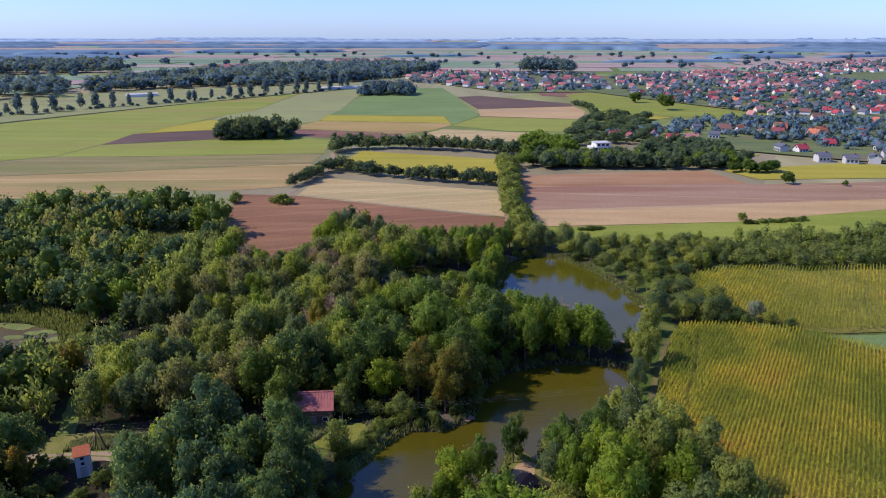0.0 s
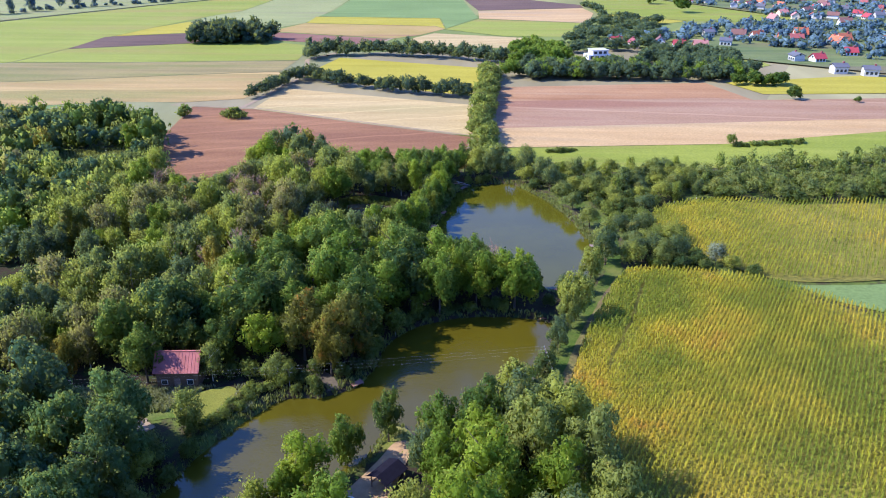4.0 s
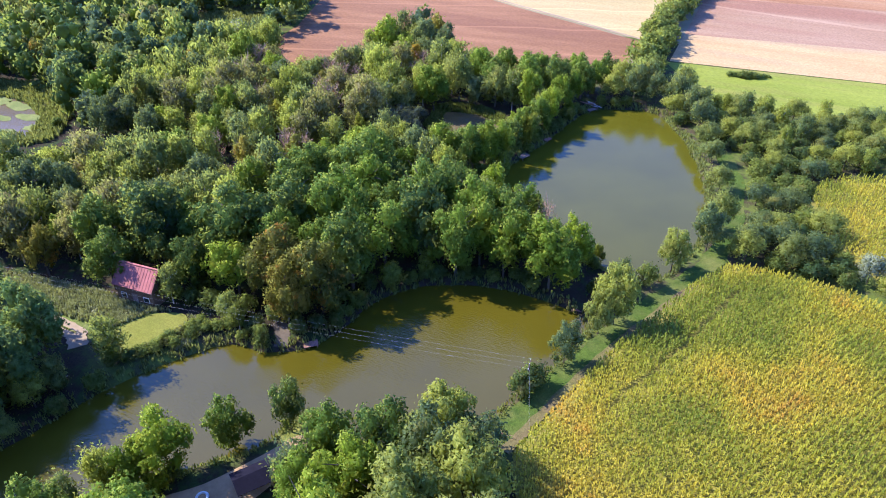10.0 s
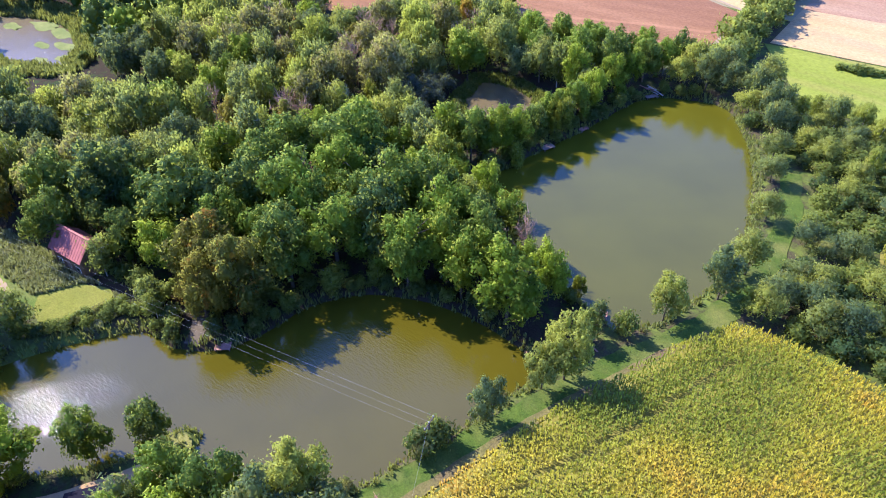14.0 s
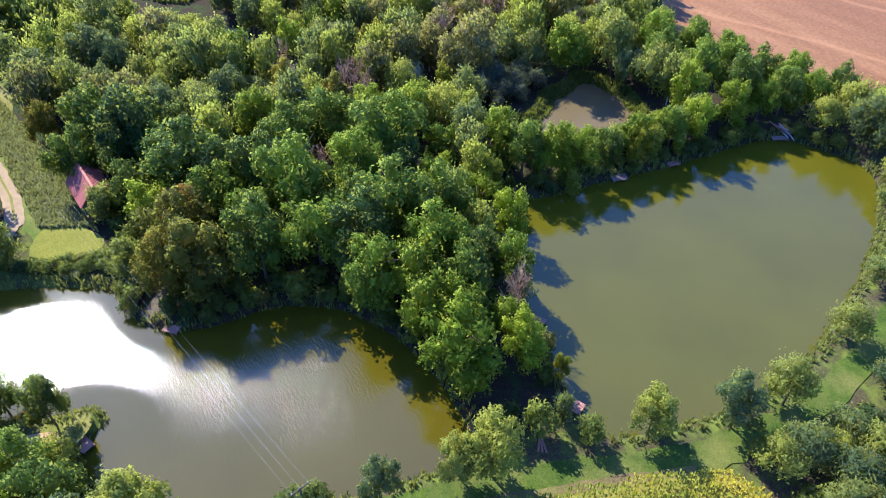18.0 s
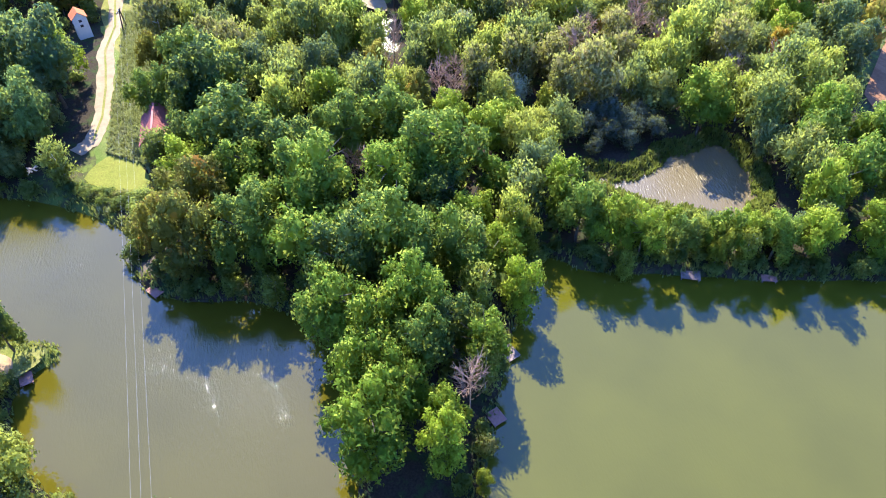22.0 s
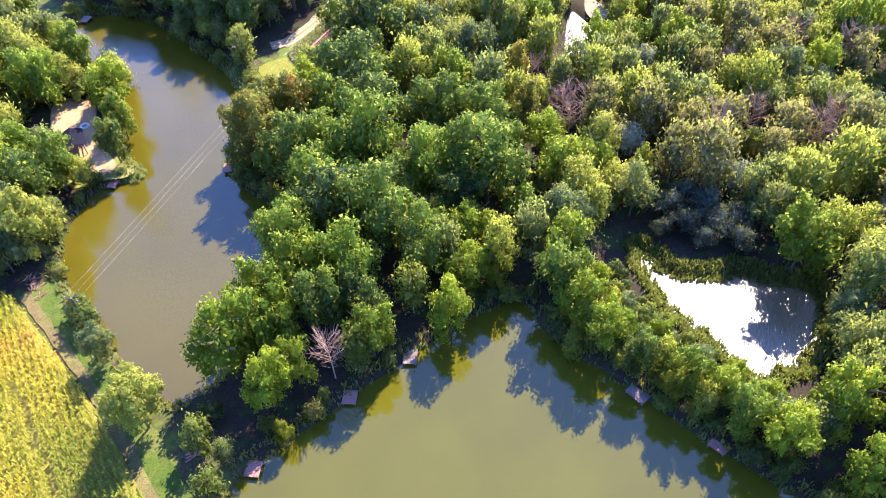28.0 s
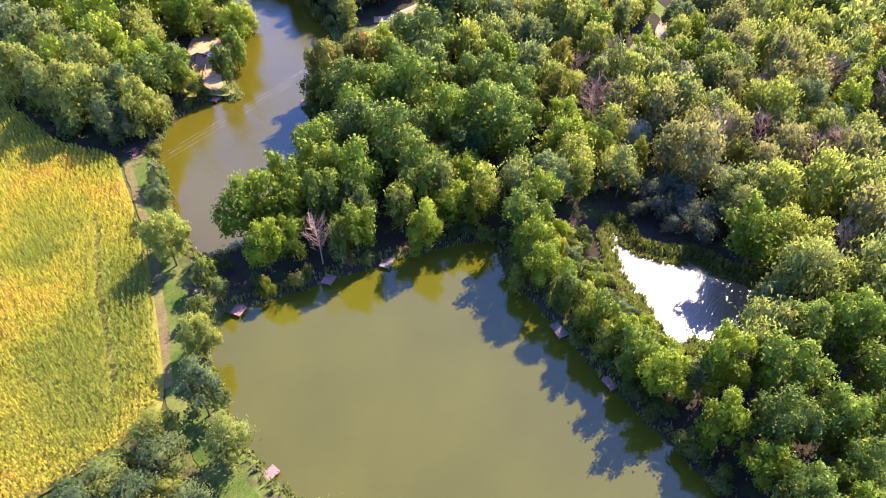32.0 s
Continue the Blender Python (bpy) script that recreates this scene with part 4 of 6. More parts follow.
def plant(kind_name, x, y, r, h=None, seed=None):
    """Marks a tree to be set: its crown's radius and its height."""
    rng = np.random.default_rng(int(abs(x) * 131 + abs(y) * 977) + 7)
    r0, h0 = SIZE[TREE_KINDS[kind_name][0]]
    h = h or {"bare_tree": 3.4, "withering_birch": 3.2, "oak_tree": 2.95, "maple_tree": 3.2, "chestnut_tree": 3.3, "shrub": 1.5, "poplar_tree": 3.0, "birch_tree": 3.2}.get(kind_name, 2.7) * rng.uniform(0.92, 1.08) * min(max(r, 1.6), 4.7)
    m = pose(x, y, float(ground_z(x, y)) - 0.05, 0, 0, rng.uniform(0, 360)) @ Matrix.Diagonal((r / r0, r / r0, h / h0, 1))
    PLANTED.setdefault((kind_name, int(rng.integers(len(PROTOS[kind_name])))), []).append(m)
    TAKEN.append((x, y, r))


# trees that stand out, grove by grove: x, y, crown radius
GROVES = {
    ("oak_tree", "peninsula"): [(14.8, 137.6, 4.0, 12.5), (9.0, 139.4, 4.6, 13.5), (6.6, 145.2, 5.2, 14.5), (14.4, 146.2, 4.2, 13), (-4.4, 136.6, 5.4, 15), (-4.4, 145.8, 4.3, 13), (-8.1, 152.8, 5.4, 14), (20, 146.6, 3.4, 11.5), (8.2, 152.4, 3.6, 12), (17.6, 150.4, 2.8, 10)],
    ("maple_tree", "headland"): [(28.8, 140.4, 4.7, 12.0), (31.0, 147.0, 2.7, 9.6), (21.6, 140.4, 3.8, 12.0), (17, 142.0, 3.9, 12.5), (20.6, 153.0, 3.0, 10.0), (13.0, 158.8, 2.7, 9.8), (24.6, 143.6, 3.4, 11.0), (27.4, 147.4, 2.5, 8.5)],
    ("birch_tree", "headland edge"): [(38.6, 146.6, 1.3, 4.6), (13.0, 153.7, 2.4, 9.0), (5.3, 154.0, 2.5, 9.5), (2.6, 160.0, 2.5, 10), (-1.7, 162.3, 2.8, 10), (10.6, 136.2, 1.5, 5), (7.3, 130.6, 1.9, 5.4), (23.0, 152.6, 1.8, 8)],
    ("maple_tree", "between ponds"): [(-0.8, 167.2, 3.3, 11), (5.8, 171.6, 2.8, 10.0), (7.6, 175.0, 2.9, 9.2), (8.8, 184.6, 2.6, 8.2), (8.4, 188.4, 2.2, 7.4), (11.2, 195.4, 2.7, 9.4), (6.0, 199.4, 3.2, 11.5), (-14.4, 191.8, 4.0, 11.5)],
    ("oak_tree", "between ponds"): [(3.2, 168.4, 3.4, 10.5), (8.6, 179.8, 2.3, 7.8), (10.2, 191.4, 2.7, 8.2), (5.0, 176.6, 1.8, 5.0)],
    ("birch_tree", "between ponds"): [(7.8, 182.0, 1.5, 6.8), (10.6, 187.4, 1.5, 6.4), (9.6, 172.6, 1.3, 6.0), (8.6, 197.6, 2.0, 7.5)],
    ("willow_tree", "small pond"): [(-19.8, 187, 3.2, 7.5), (-12.1, 164.2, 3.0, 9.0), (-11.5, 199.5, 4.0), (-3, 200.5, 3.2), (-14.5, 171, 3.0)],
    ("turning_tree", "cabin shore"): [(-1.6, 117.0, 3.3, 11), (-6.9, 121.2, 4.6, 12.5), (1.0, 121.8, 4.2, 12.5)],
    ("oak_tree", "cabin shore"): [(-16.8, 126.5, 6.4), (2.0, 128.4, 4.2, 13), (-28.8, 122.2, 5.4), (-11.8, 134.5, 4.4), (-10, 128, 4), (-36, 118, 4.2)],
    ("maple_tree", "south headland"): [(0.4, 90.8, 3.7, 10), (-1.6, 87.6, 2.2, 7.5)],
    ("oak_tree", "south headland"): [(4.4, 97.0, 2.4, 9.4), (9.6, 101.2, 2.2, 8.6), (17.6, 98.6, 3.2), (22.4, 99.8, 3.6), (18, 91.6, 3.2)],
    ("willow_tree", "south headland"): [(15.5, 101, 1.8), (24.4, 104.2, 2.4), (14.5, 83, 3.2), (2, 74, 4.0), (-2, 66, 4.0)],
    ("poplar_tree", "south headland"): [(27.8, 106.2, 3.6), (31.6, 104.6, 3.4), (27.2, 100.6, 4.2), (33.2, 98.8, 4.4), (35.6, 91.5, 4.2), (29.4, 93.6, 4.6), (30, 78, 4.8), (37.6, 82, 4.2), (33, 68, 5.0), (37, 61, 4.2)],
    ("maple_tree", "south wood"): [(22.3, 94.4, 4.0), (23.4, 86.4, 4.4), (31.5, 86, 4.4), (21, 78, 4.6), (10, 74, 4.4), (22, 66, 5.0), (27, 60, 4.8), (9, 63, 4.6)],
    ("birch_tree", "south bank"): [(-5.0, 86.4, 2.3, 8), (-6.4, 82.8, 1.9, 6.5), (-6.3, 76.3, 1.9)],
    ("poplar_tree", "east bank"): [(39.6, 136.4, 3.2, 10.6), (38.2, 133.6, 2.2, 7.8), (35.6, 125.9, 2.1, 7.0), (44.8, 152.9, 2.4, 8.2), (49.0, 160.8, 2.9, 8.6)],
    ("shrub", "banks"): [(32.6, 118.6, 2.1), (33.2, 120.6, 1.6, 3.6), (35.4, 141.8, 1.4), (38.6, 143.4, 1.8, 5.4), (-61, 93, 1.6), (-62.5, 90, 1.8), (-56, 91, 1.2, 1.6), (-54.5, 94.5, 1.6), (-59, 87, 1.8), (-63, 98, 1.4), (-55, 87, 1.7), (42.0, 147.2, 1.5, 4.0), (33.5, 148.2, 1.2)],
    ("willow_tree", "east bank"): [(50.2, 167.8, 2.6, 6.8), (48.4, 181.5, 2.4, 5.2), (45.6, 192.5, 2.2, 4.8), (43.6, 199.6, 2.5, 5.2)],
    ("chestnut_tree", "south-west wood"): [(-37.2, 98, 5), (-31, 90.8, 4.2), (-25.8, 97.2, 4.0), (-29.8, 82.5, 4), (-39.5, 92, 5), (-24.4, 91.6, 3.8), (-24.0, 86.4, 3.5), (-24.6, 80.4, 3.7), (-25, 74.6, 3.8), (-34, 84, 4.4), (-43, 84, 4.8), (-30, 74, 4.6), (-40, 74, 4.4), (-47, 91, 3.6), (-70, 86, 4.0), (-66, 76, 3.8), (-49, 76, 3.2, 7.5), (-58, 72, 3.8)],
    ("bare_tree", "wood"): [(25.0, 150.6, 2.3, 9.8), (-20.5, 141, 2.4), (-9.9, 143.4, 2.4), (-11.6, 141.4, 2.0), (-15.2, 133.4, 2.0), (-27.8, 155.5, 2.8), (-29.6, 158.2, 2.6), (-25.4, 157.6, 2.4), (-30.6, 177.2, 3.0), (-36.4, 180.6, 2.8), (-36.6, 189.0, 3.0), (-34.2, 192.2, 2.8), (-40.6, 190.8, 2.8), (-57.4, 181.4, 3.0), (-59.4, 189.5, 3.0), (-61.8, 191.0, 2.8), (-48, 174, 2.4), (-22, 200, 2.6), (-25, 208, 2.6), (-40, 150, 2.4), (-33, 148, 2.2)],
    ("withering_birch", "wood"): [(-30.3, 173.4, 3.0), (-34.0, 177.8, 2.8), (-35.4, 185.6, 3.2), (-38.4, 194.2, 3.2), (-29.4, 184.8, 2.8), (-55.0, 179.4, 3.0), (-52.6, 181.2, 2.8), (-57.0, 191.6, 2.8), (-44, 171, 2.6), (-66, 170, 2.6)],
    ("orange_tree", "wood edge"): [(-27.4, 209.4, 1.7, 8.5)],
    ("yellowing_tree", "banks"): [(5.3, 161.2, 1.9, 9.0), (10.2, 184.0, 1.5, 7.0), (4.0, 174.6, 1.5, 7.5), (33.8, 150.4, 1.1, 4.6), (-38, 168, 2.2, 8), (-20, 170, 1.8, 7.5)],
    ("silver_willow", "wood"): [(-25.3, 166.4, 2.4), (-27.1, 177.6, 2.0), (-24.2, 181.9, 2.2), (-82.3, 211.0, 2.6), (72.5, 161.8, 2.0), (-44.5, 162, 2.2)],
    ("turning_tree", "wood edge"): [(-69.4, 183.3, 2.2), (-22.7, 216, 2.4)],
    ("alder_tree", "between ponds"): [(8.6, 194.4, 2.0, 5.6), (7.6, 191.8, 1.6, 5.0), (5.4, 185.4, 1.7, 4.8), (2.6, 175.6, 1.8, 5.0)],
    ("maple_tree", "small pond bank"): [(4.0, 180.8, 1.7, 4.6), (5.8, 189.4, 1.6, 4.8), (6.2, 193.2, 1.7, 4.8), (-0.4, 171.6, 1.8, 5.0)],
    ("maple_tree", "open wood"): [(-63.2, 188.0, 3.8), (-66.0, 193.2, 3.4), (-53.6, 186.4, 3.2)],
    ("grey_sallow", "small pond"): [(-14.7, 178.0, 2.2, 4.2), (-16.8, 175.2, 2.0, 4.4), (-15.8, 182.2, 2.2, 4.2), (-15.0, 185.2, 2.0, 4.0), (-18.4, 179.4, 2.4, 4.8), (-17.8, 183.8, 2.2, 4.5), (-13.0, 175.8, 1.4, 2.8), (-13.6, 181.0, 1.5, 3.0), (-19.6, 176.4, 2.0, 4.6), (-16.2, 172.4, 1.8, 4.0)],
    ("willow_tree", "north shore"): [(20.5, 214.6, 2.6), (25, 217, 3.0), (30, 217.6, 2.8), (34.5, 216.4, 2.8), (38.5, 211.5, 2.6), (41, 206.5, 2.6), (27, 221.5, 3.0), (21, 220, 3.0), (35, 221.5, 2.8)],
    ("oak_tree", "north shore"): [(13.5, 213, 3.2), (8.5, 207.5, 3.6), (2.5, 205, 3.8), (-4, 203.5, 3.6), (15.5, 217.5, 3.0), (4, 211.5, 3.4), (-9, 207, 3.6), (7.5, 215.5, 3.2), (0, 214.5, 3.3), (-5.5, 212.5, 3.4), (11, 218.5, 3.0), (17.5, 222, 2.8)],
    ("maple_tree", "north shore"): [(11.5, 203.2, 2.8), (10, 196, 2.4), (12.8, 208.6, 2.6)],
    ("shrub", "lawn bank"): [(-17.2, 102.6, 1.1, 1.5), (-16.4, 104.2, 1.2, 1.5), (-15.6, 105.4, 1.3, 1.5), (-15.2, 106.8, 1.2, 1.5), (-14.8, 108.2, 1.3, 1.5), (-14.2, 109.6, 1.2, 1.5), (-13.6, 110.8, 1.3, 1.5), (-13.0, 112.0, 1.4, 1.5), (-11.6, 111.6, 1.1, 1.5), (-12.6, 109.4, 1.0, 1.5), (-13.6, 107.4, 1.0, 1.5), (-10.4, 112.6, 1.2, 1.5), (-18.6, 101.2, 1.2, 1.5)],
    ("shrub", "cabin shore"): [(-8.6, 113.6, 1.4), (-5.4, 114.4, 1.6), (-3.6, 113.2, 1.2), (0.4, 116.4, 1.5), (2.2, 118.4, 1.3), (3.4, 121.8, 1.4), (4.4, 125.4, 1.5), (4.2, 129.4, 1.6), (2.0, 124.6, 1.8), (-11.4, 115.4, 1.7), (-14.6, 116.2, 1.8), (-17.6, 115.6, 1.5), (-4.2, 117.8, 1.8), (-1.8, 119.4, 1.7), (-9.4, 117.6, 1.8)],
    ("oak_tree", "cabin"): [(-30.4, 113.4, 3.6), (-26.5, 119.8, 3.8), (-20.2, 118.5, 3.2)],
    ("birch_tree", "cabin"): [(-20.2, 114.4, 2.2), (-31, 117, 2.2), (-9.5, 114.2, 1.8), (-7.6, 113.6, 1.4)],
    ("willow_tree", "south-west bank"): [(-21.4, 95.0, 1.9, 5.0), (-21.6, 91.4, 2.0, 5.4), (-20.6, 86.0, 1.9, 5.0), (-22.8, 70.5, 2.2, 6), (-23.4, 66, 2.4, 6.5)],
    ("birch_tree", "lawn"): [(-18.8, 101.7, 2.4), (-22.5, 85.4, 1.8)],
}
for (name, _), rows in GROVES.items():
    for x, y, r, *h in rows:
        plant(name, x, y, r, *h)

# the wood between: filled tree by tree
WOODS = [
    np.array([(-230, 235), (-165, 252), (-140, 266), (-115, 272), (-86, 254), (-77, 231), (-74, 204.5), (-66, 201.5), (-59, 201.5), (-51, 203.5), (-44, 218), (-36, 233), (-18, 215), (-4, 208), (12, 213), (22, 216), (16, 210), (11, 200), (9, 186), (4, 172), (3, 162), (22, 152), (33, 146), (33, 140), (10, 136), (3, 121), (-4, 114), (-14, 116), (-33, 110), (-50, 109.5), (-64, 111), (-76, 108), (-82, 102), (-108, 98), (-170, 100), (-230, 150)]),
    np.array([(-110, 90), (-70, 97), (-45, 99.5), (-30, 99.5), (-21, 94), (-22.8, 78), (-24, 55), (-60, 45), (-120, 60)]),
    np.array([(-5, 79), (1, 86), (8, 90), (16, 98), (28, 106), (34, 104), (39, 92), (41, 72), (20, 62), (-2, 52), (-9, 64)]),
]
floor_of = np.zeros(GX.shape, np.float32)
for poly in WOODS:
    floor_of[mid] = np.maximum(floor_of[mid], np.where(inside(GX[mid], GY[mid], poly), 1.0, np.clip(1.9 - edge_distance(GX[mid], GY[mid], poly) / 3.5, 0, 1)))
ground.data.attributes.new("wooded", "FLOAT", "POINT").data.foreach_set("value", floor_of.ravel())
KEEP_OFF = [(-5.0, 118.2, 1.9), (6, 91, 4), (4, 87.5, 3.2), (9, 88.5, 3.2), (1.5, 184, 3.4), (4, 189, 3.2), (-2, 180, 3), (3.6, 193, 2.8), (-80, 143, 6), (-87, 141, 6), (-76, 141, 5), (-25.6, 114.4, 4.6), (-25.6, 111, 4.0), (-58.4, 96.6, 4.5), (-59.5, 104, 4), (-18, 107.5, 5.5), (8.5, 95, 4.5), (10.5, 92.9, 3.9), (6.5, 92, 4.0), (10.5, 103, 2.6), (-4.5, 177.5, 3.4), (-58, 88, 8.5), (-57.5, 95, 6.5), (-95, 227, 9), (-104, 226, 6), (-50, 149.5, 6), (-64, 148, 4.5), (-72, 102, 4.5), (-66, 103, 5), (-84, 140, 7), (-78, 147, 6), (-93, 134, 6), (-71, 145.5, 4), (-6.5, 175.2, 5.0), (-2.0, 176.5, 4.2), (0.5, 180, 3.6), (-0.6, 172.2, 2.2), (-11.4, 175.4, 3.0), (-10.6, 180.2, 3.0), (2.0, 197.0, 2.6), (4.2, 183, 2.4), (-16.5, 179.5, 5.5), (-9.9, 169.8, 2.5), (4.4, 195.9, 1.6), (-51, 82.8, 6.0), (-35.6, 110.9, 4.5), (-49.6, 98.9, 3.2), (9.5, 85.5, 5.0), (15.6, 87.7, 2.0), (-61, 200.7, 3.2), (-43.6, 149.4, 2.6), (-36, 150, 2.2)]
OVERLOOKED = [(-55, 203, 0.91, -0.40, 20, 13, 0.52), (-97, 227, 0.62, -0.78, 32, 11, 0.26), (-90, 147, 0.90, -0.44, 26, 11, 0.36), (-74, 143, 0.86, -0.51, 18, 5, 0.45), (-102, 143, 0.90, -0.44, 26, 9, 0.36)]
rng = np.random.default_rng(11)
track_line = np.array([(-130, 88), (-100, 95), (-75, 100), (-61, 102), (-42, 103.3), (-28, 103.6), (-22.5, 96)])
ride_line = np.array([(-66, 104), (-69, 112), (-72, 122), (-73, 134), (-68, 144), (-62, 152)])
FILL, LIMIT = [], {"oak_tree": 250, "birch_tree": 290, "willow_tree": 200, "maple_tree": 130, "turning_tree": 40, "chestnut_tree": 60, "withering_birch": 45, "alder_tree": 70}
count_of = {k: 0 for k in LIMIT}
cells = {}


def free_spot(x, y, r, close):
    i, j = int(x // 8), int(y // 8)
    for a in (i - 1, i, i + 1):
        for b in (j - 1, j, j + 1):
            for u, v, q in cells.get((a, b), ()):
                if (u - x) ** 2 + (v - y) ** 2 < ((r + q) * close) ** 2:
                    return False
    cells.setdefault((i, j), []).append((x, y, r))
    return True


for x, y, r in TAKEN:
    cells.setdefault((int(x // 8), int(y // 8)), []).append((x, y, r))
for poly in WOODS:
    lo, hi = poly.min(0), poly.max(0)
    tries = int((hi[0] - lo[0]) * (hi[1] - lo[1]) * 0.5)
    px, py = rng.uniform(lo[0], hi[0], tries), rng.uniform(lo[1], hi[1], tries)
    good = inside(px, py, poly) & (shore(px, py) > 0.9) & (edge_distance(px, py, track_line, False) > 3.0) & (edge_distance(px, py, ride_line, False) > 3.4)
    for x, y, u, s in zip(px[good], py[good], rng.uniform(0, 1, good.sum()), rng.uniform(0, 1, good.sum())):
        if (y > 203 and x > -2) or any((x - a) ** 2 + (y - b) ** 2 < c * c for a, b, c in KEEP_OFF):
            continue
        # birches and willows to the north-west, oaks round the peninsula
        north = min(max((y - 138) / 45 + (-8 - x) / 45, -0.6), 1)
        zone = noise.noise(Vector((x * 0.045, y * 0.045, 3)))
        if x > -22 and 112 < y < 164:
            name, r = ("oak_tree", 3.8 + 2.0 * s) if u < 0.7 else ("maple_tree", 3.2 + 1.8 * s)
        elif x < -78 and u < 0.62:
            name, r = ("chestnut_tree" if zone > -0.05 else "oak_tree"), 3.0 + 2.2 * s
        elif u < 0.27 + 0.48 * north + 0.45 * zone:
            name, r = ("birch_tree", 2.3 + 1.5 * s)
            if noise.noise(Vector((x * 0.06, y * 0.06, 9))) + 0.5 * s > 0.58:
                name = "withering_birch"
            elif noise.noise(Vector((x * 0.05, y * 0.05, 21))) + 0.4 * s > 0.42:
                name, r = "alder_tree", 2.4 + 1.6 * s
        elif y < 100 and x < -20 and u < 0.72:
            name, r = "chestnut_tree", 3.0 + 2.0 * s
        elif u > 0.95:
            name, r = "turning_tree", 2.2 + s
        elif u > 0.80:
            name, r = "willow_tree", 2.4 + 1.4 * s
        elif u > 0.70:
            name, r = "maple_tree", 2.2 + 1.8 * s
        else:
            name, r = "oak_tree", 3.0 + 2.2 * s
        if not free_spot(x, y, r, 0.64):
            continue
        h = {"birch_tree": 8.5 + 5 * s, "withering_birch": 8 + 4.5 * s, "willow_tree": 6 + 4.5 * s, "oak_tree": 9.5 + 4 * s}.get(name, 7.5 + 5 * s)
        for u, v, du, dv, reach, half, rise in OVERLOOKED:
            ahead, aside = (x - u) * du + (y - v) * dv, abs((x - u) * dv - (y - v) * du)
            if -4 < ahead < reach and aside < half and h > 1.6 + max(ahead, 0) * rise:
                h = 1.6 + max(ahead, 0) * rise
                r = min(r, max(1.3, 0.42 * h))
        if x > -72 and y < 226 and count_of[name] < LIMIT[name]:
            count_of[name] += 1
            plant(name, x, y, r, h)
        else:
            FILL.append((TREE_KINDS[name][0], TREE_KINDS[name][1], x, y, r, h))

# low shrubs that close the banks of the peninsula and of the strip between the ponds
for line, step, off in (([(11.5, 159.6), (20, 156), (27, 153), (33, 151)], 1.9, (-1.6, -0.8)), ([(6.2, 166), (7.0, 170), (8.6, 176), (10.2, 182), (11.6, 188), (12.6, 195), (14, 202)], 1.5, (-1.7, -0.2)), ([(-5, 172.5), (-1.4, 178), (1.6, 183.6), (3.6, 188), (5, 192)], 1.1, (0.2, 2.2)), ([(-3, 171.5), (1.2, 177.5), (4.2, 183), (6.2, 188), (7.4, 193)], 1.3, (-0.6, 1.6)), ([(-24.5, 80), (-22, 89), (-19.5, 97)], 2.2, (-2.2, -0.6)), ([(5.2, 129), (9.4, 135.6), (15, 138.4), (22, 140.6), (30, 140.8)], 2.6, (0.4, 1.6))):
    for a, b in zip(np.array(line, float), np.array(line[1:], float)):
        for k in range(max(1, int(np.linalg.norm(b - a) / step))):
            x, y = a + (b - a) * rng.uniform(0, 1) + (rng.uniform(*off), rng.uniform(-0.4, 0.4))
            if shore(np.array([x]), np.array([y]))[0] > 0.5:
                plant("shrub", x, y, rng.uniform(0.8, 1.4), rng.uniform(1.2, 2.4))

# bushes that hang over the wooded banks, clear of the fishing spots
SPOTS = [(18.4, 156.4), (26.1, 153.2), (37.8, 149.1), (10.6, 181), (12.6, 190.3), (17.2, 209.4), (13.2, 103.0), (-17.5, 63.5), (2.6, 115.8), (-0.6, 113.4), (11, 103), (-18, 105), (6.5, 95.5), (7.5, 97.5), (5.5, 93.5), (8.5, 98.8), (5, 91.5)]
for key in ("west", "east"):
    loop = np.array(PONDS[key])
    for a, b in zip(loop, np.roll(loop, -1, 0)):
        for k in range(rng.poisson(np.linalg.norm(b - a) / 1.35)):
            x, y = a + (b - a) * rng.uniform(0, 1) + rng.normal(0, 0.8, 2)
            q = np.array([x]), np.array([y])
            if x > 33 or not 0.1 < shore(*q)[0] < 1.3 or any((x - u) ** 2 + (y - v) ** 2 < 4.4 for u, v in SPOTS):
                continue
            if any(inside(*q, poly)[0] or edge_distance(*q, poly)[0] < 6.5 for poly in WOODS):
                plant("shrub", x, y, rng.uniform(0.8, 1.5), rng.uniform(1.3, 2.8))

# undergrowth below the trees
for poly in WOODS:
    lo, hi = poly.min(0), poly.max(0)
    px, py = rng.uniform(max(lo[0], -120), hi[0], 2600), rng.uniform(lo[1], hi[1], 2600)
    good = inside(px, py, poly) & (shore(px, py) > 1.2) & (edge_distance(px, py, track_line, False) > 2.6) & (edge_distance(px, py, ride_line, False) > 2.6)
    for x, y, s in list(zip(px[good], py[good], rng.uniform(0, 1, good.sum())))[:180]:
        if not any((x - a) ** 2 + (y - b) ** 2 < c * c for a, b, c in KEEP_OFF):
            FILL.append(("shrub", "shrub" if s < 0.6 else "birch", x, y, 1.3 + 1.2 * s, 1.6 + 2.2 * s))

